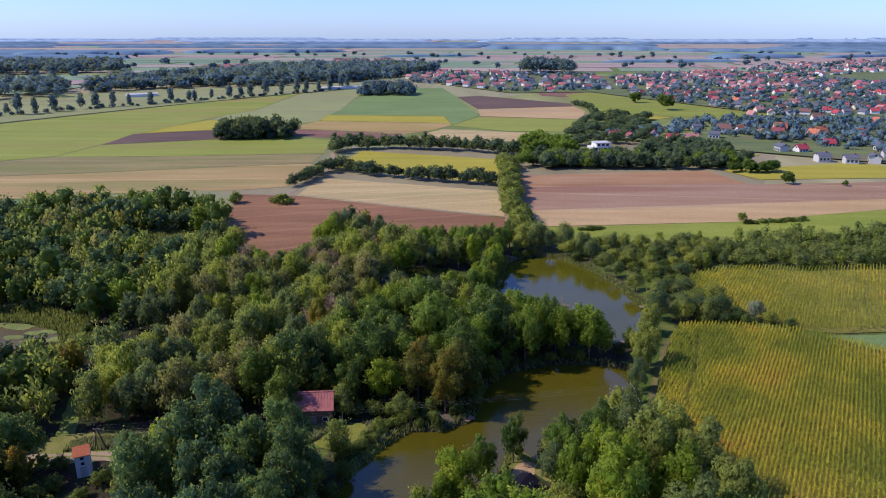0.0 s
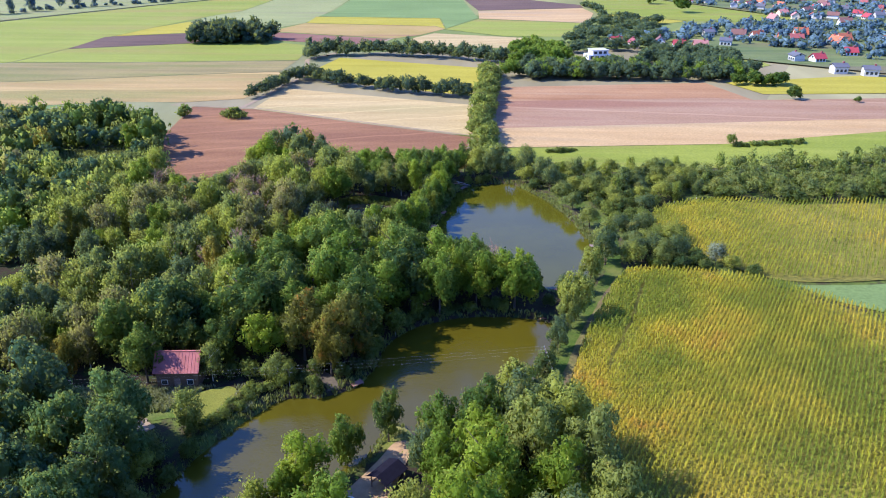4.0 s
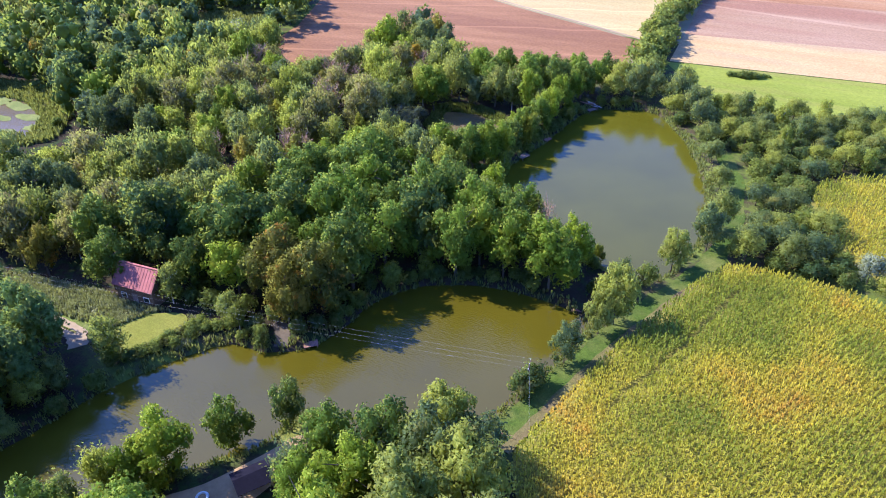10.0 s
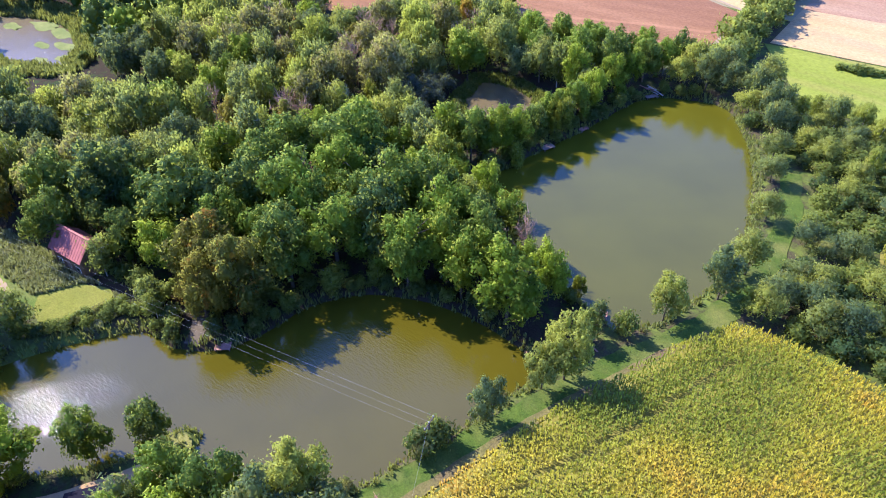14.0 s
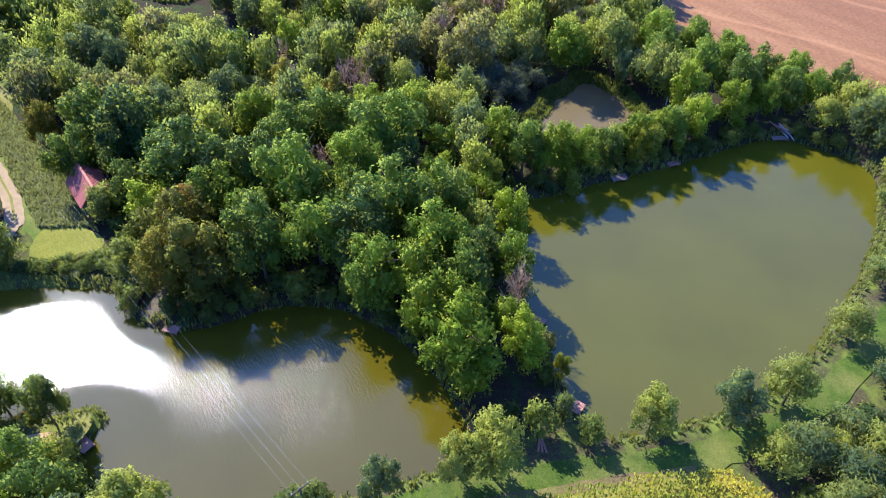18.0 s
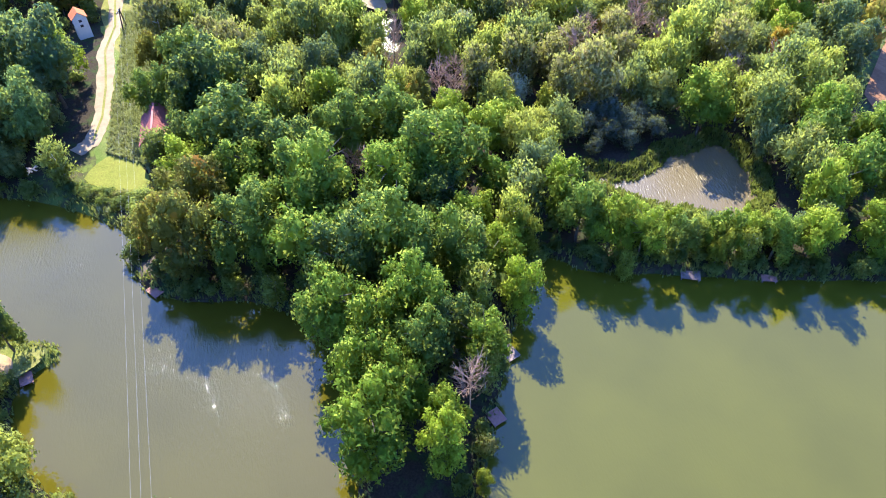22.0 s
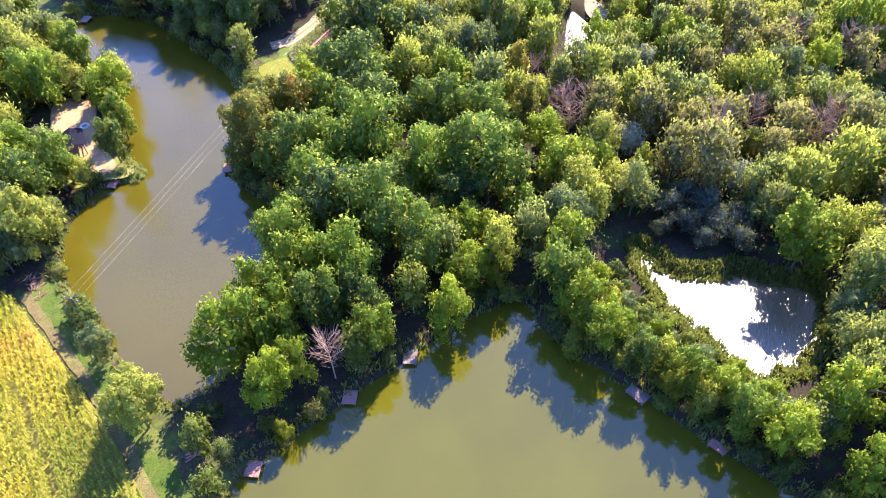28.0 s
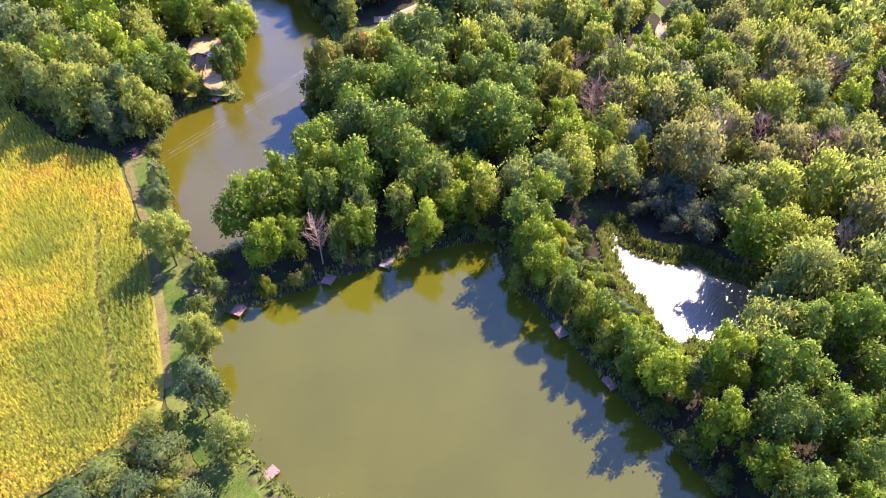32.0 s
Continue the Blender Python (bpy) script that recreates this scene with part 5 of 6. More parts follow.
# scrub east of the ponds
SCRUB = [
    np.array([(54, 159.6), (62, 159.8), (70, 158.8), (80, 155.2), (78.6, 157.2), (72, 163.8), (68.2, 168.2), (65.2, 174), (63.4, 180), (62.8, 187), (66, 195), (84, 202.5), (105, 201), (130, 204), (160, 200), (200, 240), (165, 247), (118, 231), (75, 223), (43, 218), (34, 219), (33, 214), (40, 204), (47, 200), (53, 188), (55, 176)]),
]
for poly in SCRUB:
    lo, hi = poly.min(0), poly.max(0)
    px, py = rng.uniform(lo[0], hi[0], 9000), rng.uniform(lo[1], hi[1], 9000)
    good = inside(px, py, poly) & (shore(px, py) > 0.8) & (edge_distance(px, py, np.array(BANK, float), False) > 3.2)
    for x, y, u, s in zip(px[good], py[good], rng.uniform(0, 1, good.sum()), rng.uniform(0, 1, good.sum())):
        low = y < 190 and x > 56
        name, r, h = ("shrub", 1.5 + 1.2 * s, 2.0 + 1.6 * s) if u < (0.6 if low else 0.3) else ("willow_tree", 1.8 + 1.1 * s, 3.4 + 2.2 * s)
        if u > 0.86 and not low:
            name, r, h = "birch_tree", 1.2 + 0.8 * s, 5 + 2.5 * s
        if not free_spot(x, y, r, 0.62):
            continue
        if x < 100 and name == "shrub" or (x < 82 and count_of.get(name, 999) < LIMIT.get(name, 0) + 60):
            count_of[name] = count_of.get(name, 0) + 1
            plant(name, x, y, r, h)
        else:
            FILL.append((TREE_KINDS[name][0], TREE_KINDS[name][1], x, y, r, h))

for (name, number), poses in PLANTED.items():
    first = PROTOS[name][number]
    for m in poses[1:]:
        copy_thing(first, m)
    first.matrix_basis = poses[0]
for name, group in PROTOS.items():
    for number, tree in enumerate(group):
        if (name, number) not in PLANTED:
            for o in (*tree.children, tree):
                bpy.data.objects.remove(o)


def merged(rows, share=0.11, cards=2.2, stride=2, fat=0.85):
    """Many far trees in one mesh: each row is shape, x, y, crown radius, height."""
    vs, fs, ns, base = [], [], [], 0
    rng = np.random.default_rng(len(rows))
    stock = {}
    for shape, x, y, r, h in rows:
        if shape not in stock:
            stock[shape] = [crown_arrays(shape, rng, share, cards, ICO1, stride, fat) for _ in range(6)]
        v, f, n = stock[shape][int(rng.integers(6))]
        r0, h0 = SIZE[shape]
        a = rng.uniform(0, 6.28)
        c, s = math.cos(a) * r / r0, math.sin(a) * r / r0
        w = np.stack([v[:, 0] * c - v[:, 1] * s + x, v[:, 0] * s + v[:, 1] * c + y, v[:, 2] * h / h0 + LAND - 0.1], 1)
        vs.append(w)
        ns.append(np.stack([n[:, 0] * math.cos(a) - n[:, 1] * math.sin(a), n[:, 0] * math.sin(a) + n[:, 1] * math.cos(a), n[:, 2]], 1))
        fs.append(f + base)
        base += len(w)
    return np.concatenate(vs), np.concatenate(fs), np.concatenate(ns)


for leaves, label in (("oak", "dense dark green broadleaf wood"), ("dark_oak", "dark blue-green broadleaf wood"), ("birch", "light green birch wood"), ("willow", "grey-green willow scrub"), ("maple", "bright green broadleaf wood"), ("rust", "rusty turning trees in the wood"), ("shrub", "low green scrub"), ("dry", "withering mauve-brown birch wood"), ("alder", "dull grey-green alder wood")):
    rows = [(k, x, y, r, h) for k, l, x, y, r, h in FILL if l == leaves]
    if rows:
        near = [q for q in rows if q[1] > -100 and q[2] < 226]
        v, f, n = merged(near or rows[:1], 0.26, 1.6, 2, 0.9) if leaves == "shrub" else merged(near or rows[:1], 0.105, 2.1, 3)
        v2, f2, n2 = merged([q for q in rows if q not in near] or near[:1], 0.052, 2.5, 5, 0.95)
        tagged(part("wood", mixed_mesh("wood", np.concatenate([v, v2]), np.concatenate([f, f2 + len(v)]), np.concatenate([n, n2])), leaves, None), label, "wood", kind="stuff")


# ---- hedges, far woods and avenue trees ----
def along(line, step, wide, seed, shape, r, h, jitter=0.3):
    """Rows of a hedge or avenue along a line."""
    rng, p, out = np.random.default_rng(seed), np.array(line, float), []
    for a, b in zip(p, p[1:]):
        n = max(1, int(np.linalg.norm(b - a) / step))
        for k in range(n):
            q = a + (b - a) * (k + rng.uniform(-0.3, 0.3)) / n + rng.uniform(-wide, wide, 2)
            g = rng.uniform(1 - jitter, 1 + jitter)
            out.append((shape, q[0], q[1], r * g, h * g * rng.uniform(0.85, 1.15)))
    return out


def wood_patch(poly, count, seed, shape, r, h):
    rng, p = np.random.default_rng(seed), np.array(poly, float)
    lo, hi = p.min(0), p.max(0)
    x, y = rng.uniform(lo[0], hi[0], count * 3), rng.uniform(lo[1], hi[1], count * 3)
    ok = np.flatnonzero(inside(x, y, p))[:count]
    g = rng.uniform(0.75, 1.3, len(ok))
    return [(shape, x[i], y[i], r * q, h * q) for i, q in zip(ok, g)]


def stuff_trees(rows, leaves, label, category, share=0.08, cards=2.6, stride=2, fat=0.95):
    tagged(part(category.replace(" ", "_"), mixed_mesh(category, *merged(rows, share, cards, stride, fat)), leaves, None), label, category, kind="stuff")


stuff_trees(along([(-70, 404), (-64, 416), (-35, 422), (8, 412), (38, 394)], 1.3, 3.4, 1, "willow", 3.1, 6.6), "wood_far", "thick dark hedge of trees between fields", "hedge", 0.08, 2.8, 3)
stuff_trees(along([(-72, 312), (-66, 338), (-60, 358)], 1.5, 2.4, 2, "willow", 2.5, 5.0) + along([(-58, 356), (-43, 341), (-12, 328), (19, 318)], 1.3, 2.6, 21, "willow", 2.6, 5.2), "wood_far", "bushy dark hedge along the stubble field", "hedge", 0.08, 2.8, 3)
stuff_trees(along([(26, 372), (25, 330), (23.5, 300), (22.5, 275), (23, 255), (24, 235), (25, 222)], 1.5, 2.6, 3, "willow", 2.8, 5.6), "shrub", "overgrown green hedge with small trees", "hedge", 0.16)
stuff_trees(along([(-91, 282), (-86, 281)], 2.0, 0.8, 4, "shrub", 2.6, 3.4) + along([(-75, 283), (-65, 279)], 2.2, 0.8, 5, "shrub", 2.4, 3.0) + along([(44, 243), (54, 245)], 1.6, 0.5, 6, "shrub", 1.5, 1.2) + along([(105, 252), (130, 258)], 2.0, 0.8, 7, "shrub", 1.5, 1.3) + [("willow", 104, 253, 1.8, 4.0)], "shrub", "low field bushes", "bushes", 0.3, 1.8)
stuff_trees(wood_patch([(-152, 452), (-108, 457), (-106, 476), (-150, 482)], 60, 8, "willow", 4.2, 10) + wood_patch([(-152, 451), (-108, 456), (-106, 477), (-150, 483)], 60, 58, "shrub", 4.0, 6.5), "wood_far", "small dark copse in the fields", "copse")
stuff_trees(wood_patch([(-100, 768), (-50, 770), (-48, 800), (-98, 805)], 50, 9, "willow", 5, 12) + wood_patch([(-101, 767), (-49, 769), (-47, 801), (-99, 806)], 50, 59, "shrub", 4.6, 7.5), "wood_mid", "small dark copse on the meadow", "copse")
stuff_trees(wood_patch([(33, 357), (126, 357), (150, 366), (146, 386), (104, 388), (96, 378), (66, 376), (58, 386), (40, 382)], 170, 10, "oak", 3.2, 7.0) + wood_patch([(104, 390), (146, 388), (160, 425), (130, 440), (106, 425)], 80, 34, "oak", 3.2, 6.0), "wood_far", "dense young wood before the houses", "wood", 0.14, 2.0)
stuff_trees(wood_patch([(38, 385), (58, 388), (68, 402), (66, 440), (52, 446), (36, 412)], 75, 35, "oak", 3.4, 7.5) + wood_patch([(30, 356), (150, 358), (146, 384), (100, 385), (60, 376), (40, 384)], 60, 36, "willow", 2.8, 6.5), "oak", "mixed young trees at the wood's edge", "wood", 0.14, 2.0)
stuff_trees(wood_patch([(62, 432), (120, 440), (150, 560), (120, 590), (100, 560), (84, 505)], 120, 11, "willow", 4.2, 5.5) + along([(112, 590), (118, 640), (108, 690)], 6, 2, 12, "shrub", 3, 4), "wood_far", "belts of bushes and small trees", "wood")
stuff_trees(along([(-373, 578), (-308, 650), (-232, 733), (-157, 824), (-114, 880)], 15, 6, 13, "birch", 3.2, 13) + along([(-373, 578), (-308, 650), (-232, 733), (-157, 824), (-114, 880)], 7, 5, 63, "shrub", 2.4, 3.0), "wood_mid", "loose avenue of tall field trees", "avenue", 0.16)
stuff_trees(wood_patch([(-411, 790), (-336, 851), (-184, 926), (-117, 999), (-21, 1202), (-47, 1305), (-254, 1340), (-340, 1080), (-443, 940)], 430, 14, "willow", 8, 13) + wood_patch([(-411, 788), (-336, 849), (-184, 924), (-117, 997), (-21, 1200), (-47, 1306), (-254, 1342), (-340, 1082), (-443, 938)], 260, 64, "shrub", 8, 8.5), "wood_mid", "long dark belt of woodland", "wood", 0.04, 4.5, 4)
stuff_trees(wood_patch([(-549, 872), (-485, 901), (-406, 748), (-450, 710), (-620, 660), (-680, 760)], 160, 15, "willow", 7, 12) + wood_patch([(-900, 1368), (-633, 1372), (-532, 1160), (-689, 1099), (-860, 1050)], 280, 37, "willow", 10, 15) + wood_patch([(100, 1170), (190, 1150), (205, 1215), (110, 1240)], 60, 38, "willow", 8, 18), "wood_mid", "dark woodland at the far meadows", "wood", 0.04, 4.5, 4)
stuff_trees(along([(136, 352), (150, 350), (160, 352)], 3.0, 2.0, 16, "oak", 3.4, 6) + [("oak", 151, 323, 3.2, 6), ("oak", 182, 634, 8, 15), ("oak", 172, 700, 6, 11), ("willow", 175, 319, 1.6, 2.4)], "oak", "single trees and bushes in the meadows", "trees", 0.16)


def wood_strip(x0, y0, x1, y1, deep, tall, seed):
    """A far belt of woodland: a lumpy roof of crowns down to the ground on both sides."""
    length = math.hypot(x1 - x0, y1 - y0)
    n, rg = max(12, int(length / 14)), np.random.default_rng(seed)
    t = np.linspace(0, 1, n)
    ends = np.clip(np.minimum(t, 1 - t) * length / 60, 0, 1) ** 0.5
    across = np.array([-1, -0.92, -0.45, 0.1, 0.6, 0.95, 1.0])
    up = np.array([0, 0.8, 1.0, 0.96, 1.02, 0.85, 0])
    v = []
    for i in range(n):
        d = deep * (0.45 + 0.55 * ends[i]) * (0.6 + 0.6 * abs(noise.noise(Vector((i * 0.13, seed, 0)))))
        z = 0.72 * tall * ends[i] * (0.9 + 0.22 * noise.noise(Vector((i * 0.35, seed, 5)))) * rg.uniform(0.95, 1.05, 7)
        off = 0.5 * deep * noise.noise(Vector((i * 0.06, seed, 9)))
        for a, u, q in zip(across, up, z):
            v.append((x0 + (x1 - x0) * t[i] + rg.uniform(-4, 4), y0 + (y1 - y0) * t[i] + off + a * d, LAND - 0.2 + u * q))
    f = [(i * 7 + k, (i + 1) * 7 + k, (i + 1) * 7 + k + 1, i * 7 + k + 1) for i in range(n - 1) for k in range(6)]
    return np.array(v), np.array(f)


STRIPS = [(-1900, 1900, -800, 2050, 150, 17), (-1500, 1620, -760, 1700, 90, 15), (-800, 2150, -330, 2250, 60, 16), (-200, 1850, 60, 1900, 22, 9), (90, 2650, 700, 2550, 170, 20), (660, 2350, 1300, 2250, 60, 14), (600, 1800, 860, 1850, 60, 16), (300, 1560, 620, 1600, 25, 9), (880, 1800, 1250, 2000, 30, 11), (1000, 2500, 2300, 2300, 60, 16), (-620, 2900, 500, 2950, 80, 16)]
rg = np.random.default_rng(91)
for y in (2700, 3000, 3400, 3900, 4500, 5200, 6200, 7600, 9500):
    x = -0.85 * y
    while x < 0.85 * y:
        w = y * rg.uniform(0.18, 0.6)
        STRIPS.append((x, y + rg.uniform(-0.02, 0.02) * y, x + w, y + rg.uniform(-0.02, 0.02) * y, y * 0.010, 14 + y * 0.0006))
        x += w * rg.uniform(0.9, 1.0 + 0.9 * (y < 4000))
# the blue of these belts is haze carried by the base colour
for material, nearest, farthest, label in (("distant", 0, 3600, "distant belts of woodland with blue haze in their colour"), ("horizon", 3600, 20000, "horizon woods with pale blue haze in their colour")):
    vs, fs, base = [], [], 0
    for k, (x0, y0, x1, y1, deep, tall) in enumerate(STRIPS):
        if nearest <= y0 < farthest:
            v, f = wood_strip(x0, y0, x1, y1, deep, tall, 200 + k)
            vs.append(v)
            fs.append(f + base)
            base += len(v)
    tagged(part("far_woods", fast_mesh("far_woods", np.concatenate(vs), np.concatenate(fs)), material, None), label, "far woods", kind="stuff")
rg = np.random.default_rng(44)
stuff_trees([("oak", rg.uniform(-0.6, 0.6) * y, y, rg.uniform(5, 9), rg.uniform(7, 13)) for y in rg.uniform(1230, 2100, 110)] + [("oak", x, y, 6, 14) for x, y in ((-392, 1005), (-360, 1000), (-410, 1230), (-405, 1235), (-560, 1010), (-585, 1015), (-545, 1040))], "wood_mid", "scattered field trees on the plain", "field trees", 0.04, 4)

# ---- village ----
def gable(bm, w, d, eave, ridge, over=0.0, thick=0.0):
    """A house body with gables (thick 0), or the two slopes of its roof."""
    if thick == 0:
        pts = [(-w / 2, -d / 2, -0.3), (w / 2, -d / 2, -0.3), (w / 2, d / 2, -0.3), (-w / 2, d / 2, -0.3), (-w / 2, -d / 2, eave), (w / 2, -d / 2, eave), (w / 2, d / 2, eave), (-w / 2, d / 2, eave), (-w / 2, 0, ridge), (w / 2, 0, ridge)]
        v = [bm.verts.new(p) for p in pts]
        for f in ((0, 1, 5, 4), (2, 3, 7, 6), (1, 2, 6, 9, 5), (3, 0, 4, 8, 7), (4, 5, 9, 8), (6, 7, 8, 9), (3, 2, 1, 0)):
            bm.faces.new([v[i] for i in f])
        return bm
    slope = (ridge - eave) / (d / 2)
    for side in (-1, 1):
        y1, z1 = side * (d / 2 + over), eave - slope * over
        v = []
        for lift in (0.03, thick):
            v.append([bm.verts.new((x, y, z + lift)) for x, y, z in ((-w / 2 - over, 0, ridge), (w / 2 + over, 0, ridge), (w / 2 + over, y1, z1), (-w / 2 - over, y1, z1))])
        a, b = v
        bm.faces.new(b)
        bm.faces.new(a[::-1])
        for i in range(4):
            bm.faces.new((a[i], a[(i + 1) % 4], b[(i + 1) % 4], b[i]))
    bmesh.ops.recalc_face_normals(bm, faces=bm.faces[:])
    return bm


def house(name, label, w, d, eave, ridge, wall, roof, windows):
    h = empty(name, label, "house", "village houses")
    part("wall", gable(bmesh.new(), w, d, eave, ridge), wall, h)
    part("roof", gable(bmesh.new(), w, d, eave, ridge, 0.5, 0.22), roof, h)
    part("chimney", box(bmesh.new(), w * 0.2, -0.4, eave, w * 0.2 + 0.8, 0.4, ridge + 0.9), "roof_brick_red", h)
    if windows:
        for k in range(3):
            x = (k - 1) * w * 0.3
            for y, s in ((-d / 2, -1), (d / 2, 1)):
                sash = part("window", box(bmesh.new(), x - 0.68, y - 0.03, 0.92, x + 0.68, y + 0.03, 2.38), "white_wall", h, "white-framed window")
                part("pane", box(bmesh.new(), x - 0.6, y - 0.045, 1.0, x + 0.6, y + 0.045, 2.3), "glass", sash)
        for x in (-w / 2, w / 2):
            sash = part("window", box(bmesh.new(), x - 0.03, -0.58, eave + 0.02, x + 0.03, 0.58, eave + 1.18), "white_wall", h, "white-framed gable window")
            part("pane", box(bmesh.new(), x - 0.045, -0.5, eave + 0.1, x + 0.045, 0.5, eave + 1.1), "glass", sash)
    return h


HOUSE_LOOK = [("white_wall", "roof_bright_red", "white house with a bright red tiled roof"), ("cream_wall", "roof_brick_red", "cream house with a brick-red roof"), ("white_wall", "roof_orange", "white house with an orange tiled roof"), ("grey_wall", "roof_slate", "grey house with a dark slate roof"), ("cream_wall", "roof_pinkish", "cream house with a faded pink roof"), ("white_wall", "roof_brown", "white house with a brown roof")]
protos = [house("village_house", label, 6.4 + 0.8 * (k % 3), 5.2 + 0.4 * (k % 2), 2.6 + 0.9 * (k % 2), 4.8 + 0.6 * (k % 3), wall, roof, True) for k, (wall, roof, label) in enumerate(HOUSE_LOOK)]
small = [house("village_house", label, 6.2 + 0.8 * (k % 3), 5.2, 3.2, 5.2, wall, roof, False) for k, (wall, roof, label) in enumerate(HOUSE_LOOK)]
spots = {}
NEAR_HOUSES = [(0, 102, 465), (1, 110, 453), (5, 126, 458), (0, 136, 453), (4, 147, 449), (3, 166, 464), (2, 191, 485), (2, 198, 470), (2, 224, 502), (2, 231, 467), (0, 197, 411), (0, 223, 432), (3, 187, 413), (3, 195, 382), (3, 207, 376), (3, 221, 379), (3, 166, 501), (3, 209, 556), (4, 236, 582), (3, 273, 594), (0, 310, 595), (5, 276, 557), (2, 308, 534), (1, 212, 478), (2, 240, 478), (5, 182, 492), (3, 245, 415), (0, 252, 452), (3, 236, 392), (2, 262, 470), (4, 290, 470)]
rng = np.random.default_rng(5)
for k, x, y in NEAR_HOUSES:
    spots.setdefault(("near", k), []).append(pose(x, y, LAND, 0, 0, rng.uniform(-25, 25) + 90 * int(rng.integers(2))))
VILLAGE = [(np.array([(-21, 1202), (205, 1104), (184, 845), (58, 805), (-16, 929)]), 85), (np.array([(218, 1041), (409, 1211), (546, 940), (350, 596), (256, 590), (241, 640), (192, 730), (191, 846)]), 240), (np.array([(399, 1180), (660, 1467), (952, 1656), (703, 1217), (473, 1046)]), 90), (np.array([(-83, 1169), (-21, 1202), (-16, 929), (-56, 948)]), 22), (np.array([(-271, 1629), (-152, 1692), (-114, 1384), (-220, 1381)]), 55), (np.array([(-440, 1240), (-265, 1225), (-230, 1350), (-420, 1380)]), 45)]
for poly, n in VILLAGE:
    lo, hi = poly.min(0), poly.max(0)
    got = []
    while len(got) < n:
        x, y = rng.uniform(lo[0], hi[0]), rng.uniform(lo[1], hi[1])
        if inside(np.array([x]), np.array([y]), poly)[0] and all((x - a) ** 2 + (y - b) ** 2 > 150 for a, b in got):
            got.append((x, y))
            k = int(rng.choice(6, p=(0.30, 0.16, 0.1, 0.18, 0.16, 0.10)))
            spots.setdefault(("far" if y < 840 else "beyond", k), []).append(pose(x, y, LAND, 0, 0, rng.uniform(-30, 30) + 90 * int(rng.integers(2))))
for (which, k), poses in spots.items():
    if which == "beyond":
        bm = bmesh.new()
        for m in poses:
            was = len(bm.verts)
            gable(bm, 7.6 + k % 3, 6.2, 4.0, 6.4)
            walls_end = len(bm.faces)
            gable(bm, 7.6 + k % 3, 6.2, 4.0, 6.4, 0.4, 0.25)
            bm.verts.ensure_lookup_table()
            bmesh.ops.transform(bm, matrix=m, verts=bm.verts[was:])
            bm.faces.ensure_lookup_table()
            for f in bm.faces[walls_end:]:
                f.material_index = 1
        wall, roof, label = HOUSE_LOOK[k]
        far_houses = part("far_houses", bm, wall, None)
        far_houses.data.materials.append(M["roof_hazed" if k in (0, 1, 2) else roof])
        tagged(far_houses, "far " + label.replace("house with an", "village houses with").replace("house with a", "village houses with") + "s", "houses", kind="stuff")
        continue
    first = (protos if which == "near" else small)[k]
    for m in poses[1:]:
        copy_thing(first, m)
    first.matrix_basis = poses[0]
rows = []
for poly, n in VILLAGE:
    rows += wood_patch(poly, int(n * 2.3), n, "shrub", 4.1, 5.6)
rows += wood_patch([(96, 475), (120, 468), (170, 480), (250, 390), (330, 380), (330, 556), (191, 556), (130, 500)], 330, 33, "shrub", 3.3, 5.4)
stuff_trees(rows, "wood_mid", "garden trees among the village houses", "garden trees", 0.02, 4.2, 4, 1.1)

for x, y, w, turn in ((-327, 754, 30, 32), (-128, 858, 60, 28)):
    shed = house("farm_shed", "long low white farm shed in the meadows", w, 8, 2.6, 3.6, "white_wall", "grey_wall", False)
    shed.matrix_basis = pose(x, y, LAND, 0, 0, turn)
villa = empty("flat_roofed_villa", "modern white flat-roofed villa with dark glazing", "house")
part("wall", box(bmesh.new(), -8, -5, -0.3, 8, 5, 3.3), "white_wall", villa)
part("upper_storey", box(bmesh.new(), -5, -4.5, 3.3, 6, 4.5, 6.2), "white_wall", villa)
part("roof", box(bmesh.new(), -5.4, -4.9, 6.2, 6.4, 4.9, 6.6), "grey_wall", villa, "flat grey roof slab")
for k in range(4):
    part("window", box(bmesh.new(), -6.8 + k * 3.6, -5.06, 0.5, -4.2 + k * 3.6, -4.98, 2.7), "glass", villa)
for k in range(3):
    part("window", box(bmesh.new(), -4.2 + k * 3.4, -4.56, 3.9, -2.0 + k * 3.4, -4.48, 5.7), "glass", villa)
villa.matrix_basis = pose(84, 417, LAND, 0, 0, 14) @ Matrix.Diagonal((0.78, 0.78, 0.74, 1))


